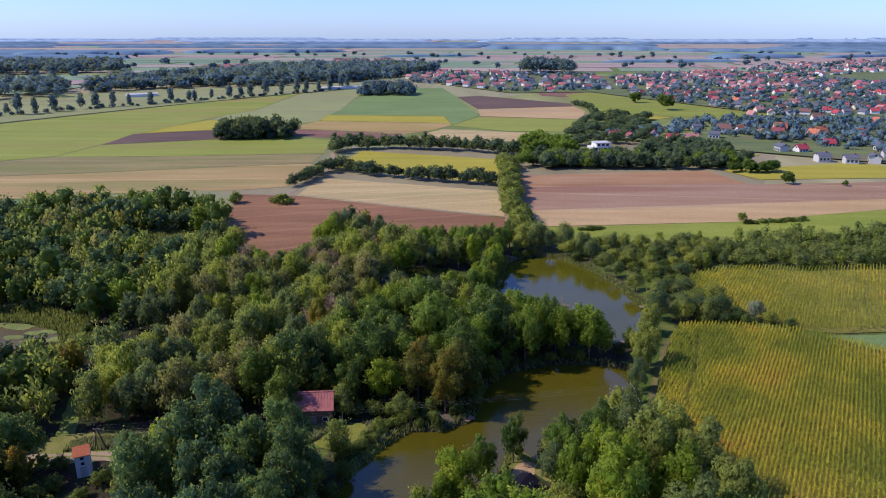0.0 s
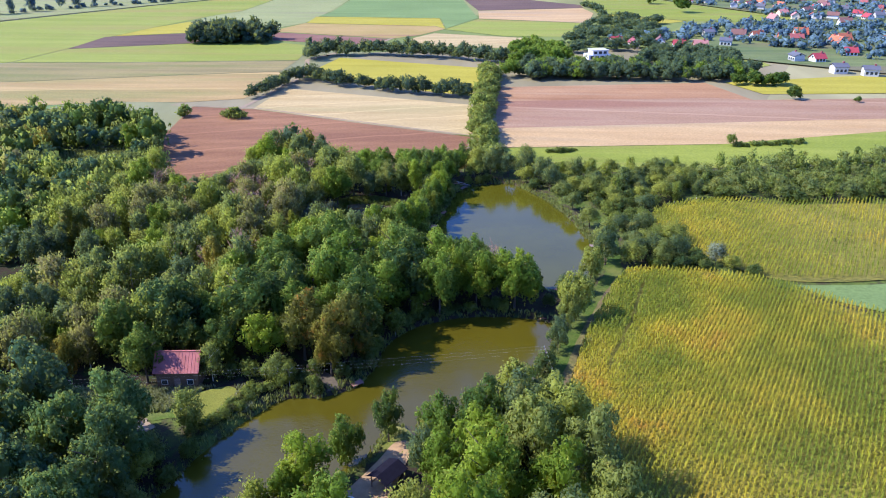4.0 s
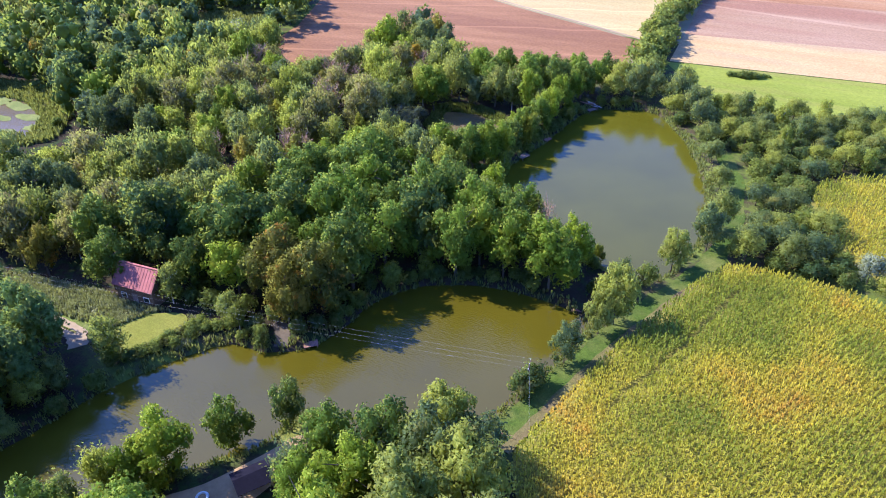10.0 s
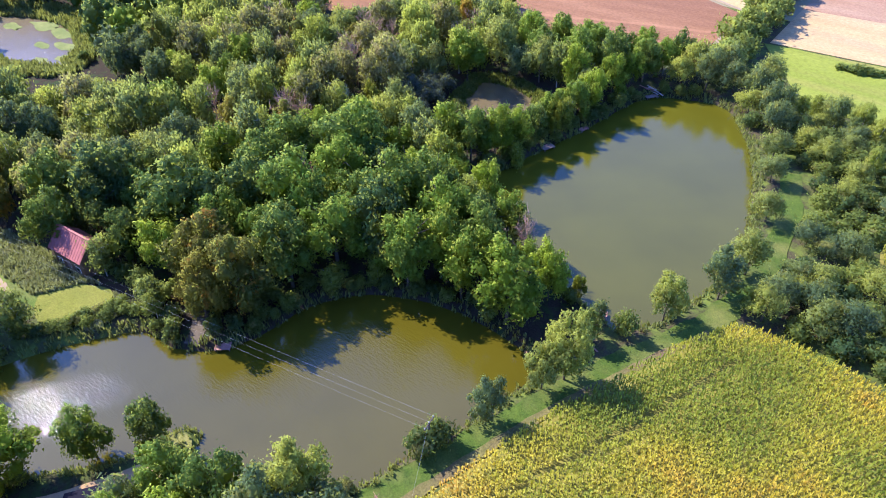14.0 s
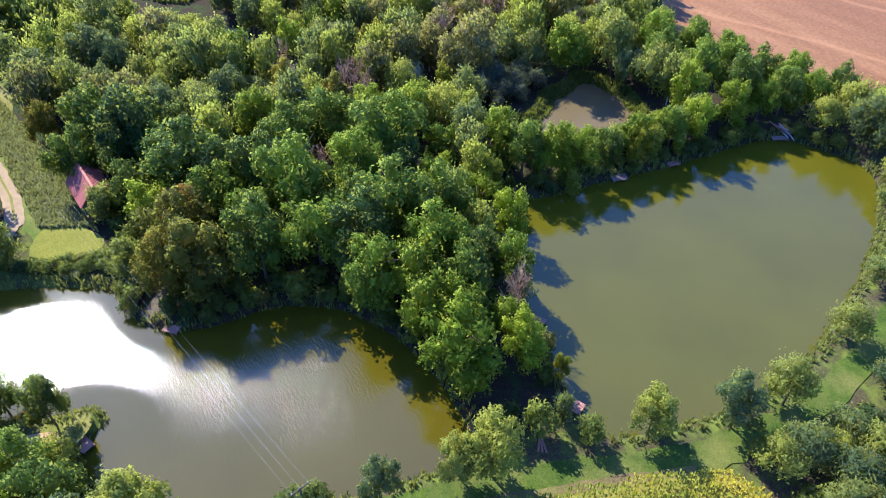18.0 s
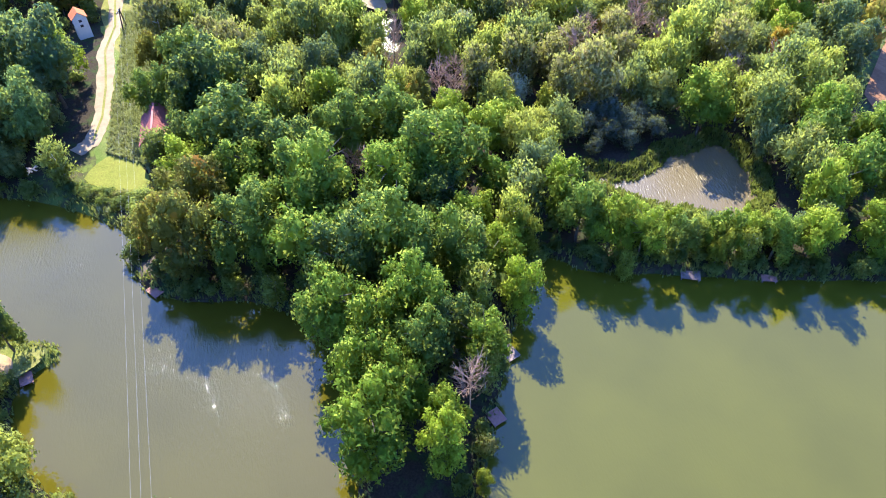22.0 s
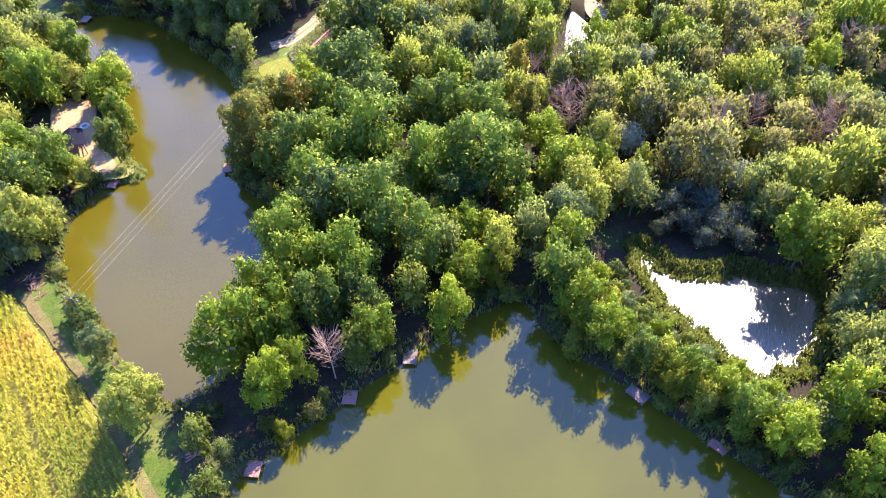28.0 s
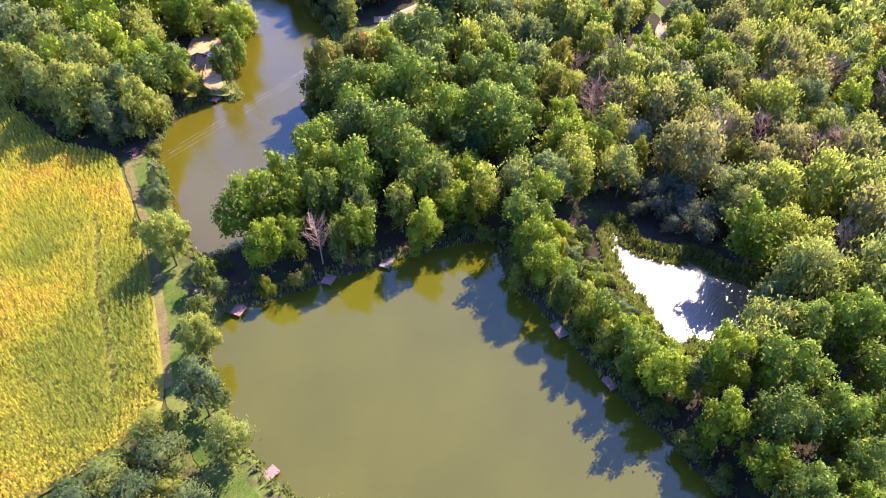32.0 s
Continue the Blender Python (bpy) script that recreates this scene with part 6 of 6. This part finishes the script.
# ---- maize ----
def maize(name, outline, way, row_gap, gap, tall, seed, label):
    """Rows of maize: arching leaves and a tassel on each plant."""
    rng = np.random.default_rng(seed)
    d = unit(np.array(way, float))
    side = np.array([-d[1], d[0]])
    u, w = outline @ d, outline @ side
    a, b = np.meshgrid(np.arange(u.min(), u.max(), gap), np.arange(w.min(), w.max(), row_gap))
    a, b = a.ravel() + rng.uniform(-0.5, 0.5, a.size) * gap, b.ravel() + rng.normal(0, 0.07, a.size)
    x, y = a * d[0] + b * side[0], a * d[1] + b * side[1]
    ok = inside(x, y, outline) & (rng.uniform(0, 1, x.size) > np.clip((x - 80) / 40, 0.04, 0.55) + np.clip((105 - y) / 60, 0, 0.3)) & (edge_distance(x, y, MAIZE_LANE, False) > 0.30)
    x, y = x[ok], y[ok]
    n = len(x)
    h = tall * rng.uniform(0.82, 1.12, n) * (1 - 0.12 * (np.sin(x * 0.11 + 1) * np.sin(y * 0.09)))
    base = np.stack([x, y, np.full(n, LAND)], 1)
    vs, fs = [], []
    turn = rng.uniform(0, 6.28, n)
    for k in range(3):
        q = turn + k * 2.1 + rng.normal(0, 0.3, n)
        out = np.stack([np.cos(q), np.sin(q), np.zeros(n)], 1)
        across = np.stack([-np.sin(q), np.cos(q), np.zeros(n)], 1)
        lift = h * (0.60 + 0.13 * k)
        reach = rng.uniform(0.28, 0.44, n)[:, None]
        p0 = base + np.array([0, 0, 1.0]) * (lift - 0.25)[:, None]
        p1 = p0 + out * reach * 0.55 + np.array([0, 0, 0.34])
        p2 = p0 + out * reach * 1.15 + np.array([0, 0, 0.10])
        vs.append(np.stack([p0, p1 + across * 0.095, p2, p1 - across * 0.095], 1))
    q = turn + 0.7
    lean = np.stack([np.cos(q), np.sin(q), np.zeros(n)], 1) * 0.09
    top = base + np.array([0, 0, 1.0]) * h[:, None]
    vs.append(np.stack([base + np.array([0, 0, 1.0]) * (h * 0.35)[:, None], top + lean, top + np.array([0, 0, 0.18]), top - lean], 1))
    v = np.concatenate(vs).reshape(-1, 3)
    me = fast_mesh(name, v, np.arange(len(v)).reshape(-1, 4))
    return tagged(part(name, me, "corn", None), label, "maize", kind="stuff")


ROW_WAY = (0.485, 0.875)
MAIZE_LANE = np.array([(43.0, 119.5), (45.3, 125), (49.3, 133.8), (51.9, 141.6), (54.8, 149.7)])
maize("maize_field", CORN, ROW_WAY, 0.70, 0.25, 2.2, 21, "ripening yellow-green maize standing in rows")
maize("maize_field", CORN_FAR, ROW_WAY, 0.80, 0.36, 2.1, 22, "ripening golden maize beyond the scrub")


# ---- rough herbs and reeds on the banks ----
def tufts(name, x, y, size, seed, material, label, blades=4):
    rng = np.random.default_rng(seed)
    x, y = np.repeat(x, blades), np.repeat(y, blades)
    n = len(x)
    x, y = x + rng.normal(0, 0.12, n), y + rng.normal(0, 0.12, n)
    z = np.maximum(ground_z(x, y), -0.1)
    q = rng.uniform(0, 6.28, n)
    across = np.stack([np.cos(q), np.sin(q), 0 * q], 1)
    lean = np.stack([-np.sin(q), np.cos(q), 0 * q], 1) * rng.normal(0, 0.3, n)[:, None]
    h = (size * rng.uniform(0.5, 1.3, n))[:, None]
    p = np.stack([x, y, z], 1)
    up = np.array([0, 0, 1.0])
    v = np.stack([p - across * h * 0.10, p + across * h * 0.10, p + (up * 0.6 + lean * 0.5 + across * 0.22) * h, p + (up + lean) * h], 1).reshape(-1, 3)
    return tagged(part(name, fast_mesh(name, v, np.arange(len(v)).reshape(-1, 4)), material, None), label, "reeds", kind="stuff")


rng = np.random.default_rng(77)
px, py = rng.uniform(-30, 56, 60000), rng.uniform(60, 218, 60000)
d = shore(px, py)
edge = (d > -0.35) & (d < 1.3)
tufts("bank_herbs", px[edge], py[edge], 0.65, 1, "reed", "rough grass and herbs on the pond banks")
px, py = rng.uniform(-70, -12, 15000), rng.uniform(100, 113, 15000)
line = np.array([(-62, 104), (-50, 106), (-40, 108), (-30, 109), (-20, 109.5), (-12, 110)])
ok = (edge_distance(px, py, line, False) < 3.2) & (edge_distance(px, py, track_line, False) > 1.6) & (shore(px, py) > 0.2) & ~inside(px, py, np.array([(-24.5, 106), (-21, 112), (-17, 113.5), (-15, 112), (-16.5, 107), (-19.4, 103.3)]))
tufts("verge_herbs", px[ok], py[ok], 0.7, 2, "herb", "rank weeds along the dirt track")
px, py = rng.uniform(-18, 8, 14000), rng.uniform(170, 202, 14000)
d = shore(px, py)
ok = (d > -1.0) & (d < 1.6)
tufts("pond_reeds", px[ok], py[ok], 0.6, 3, "reed", "dry reeds round the small pond")
px, py = rng.uniform(-135, -80, 12000), rng.uniform(134, 168, 12000)
d = shore(px, py)
ok = (d > -4.0) & (d < 3.0)
tufts("pond_reeds", px[ok], py[ok], 1.2, 4, "reed", "pale reeds round the far pond", 3)
px, py = rng.uniform(-114, -80, 3000), rng.uniform(214, 240, 3000)
ok = np.hypot(px + 97, (py - 226) * 1.3) < 13
tufts("reed_clearing", px[ok], py[ok], 1.3, 5, "reed", "reedy clearing in the wood", 3)

# ---- cabin ----
cabin = empty("cabin", "small timber cabin with a faded red sheet roof", "cabin")
part("wall", gable(bmesh.new(), 6.4, 4.2, 3.4, 5.6), "timber_wall", cabin)
roof = part("roof", gable(bmesh.new(), 6.4, 4.2, 3.4, 5.6, 0.35, 0.12), "red_roof", cabin)
for k in range(14):
    x = -3.4 + k * 0.523
    for side in (-1, 1):
        bm = bmesh.new()
        tube(bm, (x, side * 0.02, 5.73), (x, side * 2.42, 3.20), 0.025, 0.025, 4)
        part("seam", bm, "red_roof", roof)
part("ridge_cap", box(bmesh.new(), -3.55, -0.16, 5.66, 3.55, 0.16, 5.77, 0.03), "red_roof", roof)
door = part("door", box(bmesh.new(), -0.5, -2.16, 0.0, 0.45, -2.09, 2.0), "plank", cabin)
part("handle", box(bmesh.new(), 0.3, -2.22, 0.95, 0.36, -2.16, 1.1), "steel", door)
for x in (-2.0, 2.0):
    frame_ob = part("window", box(bmesh.new(), x - 0.5, -2.15, 0.9, x + 0.5, -2.09, 1.8), "white_wall", cabin)
    part("pane", box(bmesh.new(), x - 0.42, -2.17, 0.98, x + 0.42, -2.145, 1.72), "glass", frame_ob)
cabin.matrix_basis = pose(-25.0, 114.1, LAND, 0, 0, 4)

# ---- transformer tower ----
tower = empty("transformer_tower", "white plastered transformer tower with an orange tiled roof", "tower")
part("wall", gable(bmesh.new(), 2.1, 2.3, 3.9, 4.9), "white_wall", tower)
part("roof", gable(bmesh.new(), 2.1, 2.3, 3.9, 4.9, 0.2, 0.12), "orange_tile", tower)
part("door", box(bmesh.new(), -0.5, -1.21, -0.1, 0.5, -1.14, 1.9), "grey_wall", tower)
for z in (2.2, 3.1):
    part("vent", box(bmesh.new(), 1.02, -0.25, z, 1.09, 0.25, z + 0.45), "dark_roof", tower)
    part("vent", box(bmesh.new(), -0.25, -1.21, z, 0.25, -1.14, z + 0.45), "dark_roof", tower)
for k in range(3):
    bm = bmesh.new()
    tube(bm, (1.03, -0.5 + 0.5 * k, 3.6), (1.3, -0.5 + 0.5 * k, 3.7), 0.05, 0.07, 6)
    part("insulator", bm, "porcelain", tower)
tower.matrix_basis = pose(-58.6, 97.3, LAND, 0, 0, 24)


# ---- power line ----
def pole(x, y, tall, legs, turn, label):
    p = empty("power_pole", label, "pole", "power line")
    for sx in legs:
        bm = bmesh.new()
        tube(bm, (sx, 0, -0.3), (sx * 0.08 - 0.35 * abs(sx), 0, tall), 0.15, 0.10, 8)
        part("mast", bm, "pole_wood", p)
    arm = part("crossarm", box(bmesh.new(), -1.0, -0.06, tall - 0.25, 1.0, 0.06, tall - 0.11), "pole_wood", p)
    for k in (-0.9, 0.0, 0.9):
        bm = bmesh.new()
        tube(bm, (k, 0, tall - 0.11), (k, 0, tall + 0.10), 0.05, 0.035, 6)
        part("insulator", bm, "porcelain", arm)
    p.matrix_basis = pose(x, y, LAND, 0, 0, turn)
    return p


pole(-59.2, 104.0, 3.9, (-1.1, 1.1), -8, "wooden A-frame power pole")
pole(32.8, 119.3, 4.6, (0.0,), 99, "wooden power pole on the bank")
for k, off in enumerate((-0.9, 0.0, 0.9)):
    for (ax, ay, az), (bx, by, bz), sag in (((-59.6, 104.0, 4.75), (32.8, 119.3, 5.48), 0.5), ((-59.6, 104.0, 4.75), (-57.5, 97.6, 4.4), 0.2)):
        bm = bmesh.new()
        pts = []
        for i in range(25):
            t = i / 24
            pts.append((ax + (bx - ax) * t - 0.1 * off, ay + (by - ay) * t + off * (1 if abs(bx - ax) > 20 else 1 - 0.4 * t), az + (bz - az) * t - sag * 4 * t * (1 - t)))
        rings = [[bm.verts.new((x + 0.0045 * u, y + 0.0045 * w, z + 0.0045 * q)) for u, w, q in ((0, 1, 0), (0.7, 0, 0.7), (0, -1, 0), (-0.7, 0, -0.7))] for x, y, z in pts]
        for a, b in zip(rings, rings[1:]):
            for i in range(4):
                bm.faces.new((a[i], a[(i + 1) % 4], b[(i + 1) % 4], b[i]))
        tagged(part("power_wire", bm, "steel", None), "thin bright overhead power wire", "wire", "power line")


# ---- fishing platforms ----
def platform(x, y, turn, w, d, wood, label):
    p = empty("fishing_platform", label, "platform", "fishing platforms")
    n = int(w / 0.17)
    for k in range(n):
        part("plank", box(bmesh.new(), -w / 2 + k * w / n + 0.008, -d / 2, 0.42, -w / 2 + (k + 1) * w / n - 0.008, d / 2, 0.46), wood, p)
    for sx in (-w / 2 + 0.15, w / 2 - 0.15):
        part("beam", box(bmesh.new(), sx - 0.05, -d / 2 + 0.05, 0.30, sx + 0.05, d / 2 - 0.05, 0.42), "plank", p)
        for sy in (-d / 2 + 0.15, d / 2 - 0.15):
            bm = bmesh.new()
            tube(bm, (sx, sy, -1.3), (sx, sy, 0.55), 0.06, 0.055, 6)
            part("post", bm, "plank", p)
    p.matrix_basis = pose(x, y, 0, 0, 0, turn)


for x, y, turn, w, d, wood in ((18.4, 156.4, 26, 2.0, 1.6, "plank"), (26.1, 153.2, 25, 1.8, 1.6, "red_plank"), (37.8, 149.1, 22, 1.8, 1.6, "red_plank"), (10.6, 181, 70, 2.4, 1.9, "plank"), (12.6, 190.3, 75, 1.9, 1.6, "red_plank"), (17.2, 209.4, 55, 2.6, 1.8, "plank"), (13.2, 103.0, 20, 1.7, 1.4, "red_plank"), (-17.5, 63.5, 20, 2.2, 1.6, "plank"), (2.6, 115.8, 40, 2.0, 1.6, "red_plank"), (48.0, 171.5, 5, 1.6, 1.3, "plank"), (34.6, 138.6, 10, 2.4, 1.6, "red_plank")):
    platform(x, y, turn, w, d, wood, "small reddish plank fishing platform on posts" if wood == "red_plank" else "small weathered grey plank fishing platform on posts")

boards = empty("board_stack", "loose reddish boards lying on the grassy bank", "boards")
for k, turn in enumerate((-8, 3, 14)):
    board = part("board", box(bmesh.new(), -0.9, -0.11, 0.0, 0.9, 0.11, 0.04, 0.008), "red_plank", boards)
    board.matrix_basis = pose(0.1 * k, 0.26 * (k - 1), 0.045 * k, 0, 0, turn)
boards.matrix_basis = pose(39.6, 142.9, LAND + 0.02, 0, 0, -35)

rng = np.random.default_rng(52)
brush = empty("brush_pile", "long heap of cut reddish branches on the bank", "brush pile")
for k in range(46):
    bm = bmesh.new()
    x, y, a = rng.normal(0, 0.5), rng.uniform(-2.2, 2.2), rng.uniform(0, 6.28)
    z, reach = abs(rng.normal(0, 0.22)) + 0.04, rng.uniform(0.5, 1.3)
    tube(bm, (x - math.cos(a) * reach / 2, y - math.sin(a) * reach / 2, z), (x + math.cos(a) * reach / 2, y + math.sin(a) * reach / 2, z + rng.uniform(0.02, 0.4)), 0.045, 0.015, 4)
    part("branch", bm, "red_plank" if k % 3 else "dead_wood", brush)
brush.matrix_basis = pose(31.9, 109.3, LAND + 0.02, 0, 0, -14)

heap = empty("board_heap", "heap of pale bleached boards lying at the water", "boards")
for k in range(11):
    board = part("board", box(bmesh.new(), -1.1, -0.12, 0.0, 1.1, 0.12, 0.05, 0.01), "bleached" if k % 3 else "red_plank", heap)
    board.matrix_basis = pose(rng.uniform(-1.6, 1.6), rng.uniform(-0.5, 0.5), 0.06 * k, rng.uniform(-6, 6), rng.uniform(-8, 8), rng.uniform(-35, 35))
heap.matrix_basis = pose(16.9, 210.4, LAND + 0.02, 0, 0, -12)

small_heap = empty("board_heap", "few pale boards lying in the shade under the trees", "boards")
for k in range(5):
    board = part("board", box(bmesh.new(), -0.8, -0.1, 0.0, 0.8, 0.1, 0.05, 0.01), "bleached", small_heap)
    board.matrix_basis = pose(rng.uniform(-0.6, 0.6), rng.uniform(-0.4, 0.4), 0.055 * k, 0, 0, rng.uniform(-60, 60))
small_heap.matrix_basis = pose(-22.3, 95.9, LAND + 0.02)

table = empty("picnic_table", "reddish wooden picnic table with two benches in the shade", "table")
for k in range(5):
    part("tabletop_board", box(bmesh.new(), -1.0, -0.42 + 0.17 * k, 0.72, 1.0, -0.27 + 0.17 * k, 0.76, 0.008), "red_plank", table)
for side in (-0.8, 0.8):
    part("seat_board", box(bmesh.new(), -1.0, side - 0.14, 0.43, 1.0, side + 0.14, 0.47, 0.008), "red_plank", table)
for sx in (-0.75, 0.75):
    part("crossbeam", box(bmesh.new(), sx - 0.04, -0.85, 0.36, sx + 0.04, 0.85, 0.43), "plank", table)
    part("top_beam", box(bmesh.new(), sx - 0.04, -0.4, 0.64, sx + 0.04, 0.4, 0.72), "plank", table)
    for side in (-1, 1):
        bm = bmesh.new()
        tube(bm, (sx, side * 0.72, 0.0), (sx, side * 0.22, 0.68), 0.05, 0.045, 4)
        part("leg", bm, "plank", table)
table.matrix_basis = pose(-5.0, 118.4, LAND + 0.02, 0, 0, 12)
ribbon("soil_ramp", [(-4.2, 118.0), (-2.6, 116.4), (-1.2, 114.8), (-0.6, 113.4)], 1.9, 0.05, "mud", "trodden bare soil ramp down to the water", "path")

bm = bmesh.new()
tube(bm, (32.9, 119.0, 5.2), (35.1, 113.4, 0.75), 0.007, 0.007, 4)
tagged(part("guy_wire", bm, "steel", None), "slanting steel guy wire of the power pole", "wire", "power line")

# ---- shelter on the south headland ----
shelter = empty("shelter", "open shelter under a dark tarpaulin roof", "shelter")
part("roof", gable(bmesh.new(), 3.8, 2.8, 2.0, 2.6, 0.25, 0.08), "tarp", shelter)
for sx in (-1.75, 1.75):
    for sy in (-1.25, 1.25):
        part("post", box(bmesh.new(), sx - 0.06, sy - 0.06, -0.2, sx + 0.06, sy + 0.06, 2.1), "plank", shelter)
part("rail", box(bmesh.new(), -1.75, 1.2, 0.8, 1.75, 1.3, 0.92), "plank", shelter)
shelter.matrix_basis = pose(10.5, 92.9, LAND + 0.08, 0, 0, 55)
ring = empty("fire_ring", "round pale concrete fire ring in the grass", "fire ring")
bm = bmesh.new()
for k in range(16):
    a, b = 2 * math.pi * k / 16, 2 * math.pi * (k + 1) / 16
    tube(bm, (0.6 * math.cos(a), 0.6 * math.sin(a), 0.15), (0.6 * math.cos(b), 0.6 * math.sin(b), 0.15), 0.16, 0.16, 6)
part("rim", bm, "white_wall", ring)
ring.matrix_basis = pose(6.0, 89.5, LAND + 0.06)

# ---- car on the hardstand ----
car = empty("parked_car", "silver hatchback parked on the hardstand", "car")
body = bmesh.new()
box(body, -2.0, -0.85, 0.3, 2.0, 0.85, 0.85, 0.14)
box(body, -1.5, -0.75, 0.85, 0.9, 0.75, 1.42, 0.18)
part("body", body, "car_paint", car)
for x0, x1 in ((0.86, 0.93), (-1.53, -1.46)):
    part("windscreen", box(bmesh.new(), x0, -0.62, 0.95, x1, 0.62, 1.3), "glass", car)
for y in (-0.78, 0.74):
    part("side_window", box(bmesh.new(), -1.2, y, 0.95, 0.6, y + 0.04, 1.3), "glass", car)
for x in (-1.25, 1.25):
    for y in (-0.88, 0.70):
        bm = bmesh.new()
        tube(bm, (x, y, 0.31), (x, y + 0.18, 0.31), 0.31, 0.31, 16)
        wheel = part("wheel", bm, "rubber", car)
        bm = bmesh.new()
        tube(bm, (x, y - 0.01, 0.31), (x, y + 0.19, 0.31), 0.18, 0.18, 12)
        part("rim", bm, "steel", wheel)
car.matrix_basis = pose(26.5, 50.5, LAND + 0.09, 0, 0, 115)
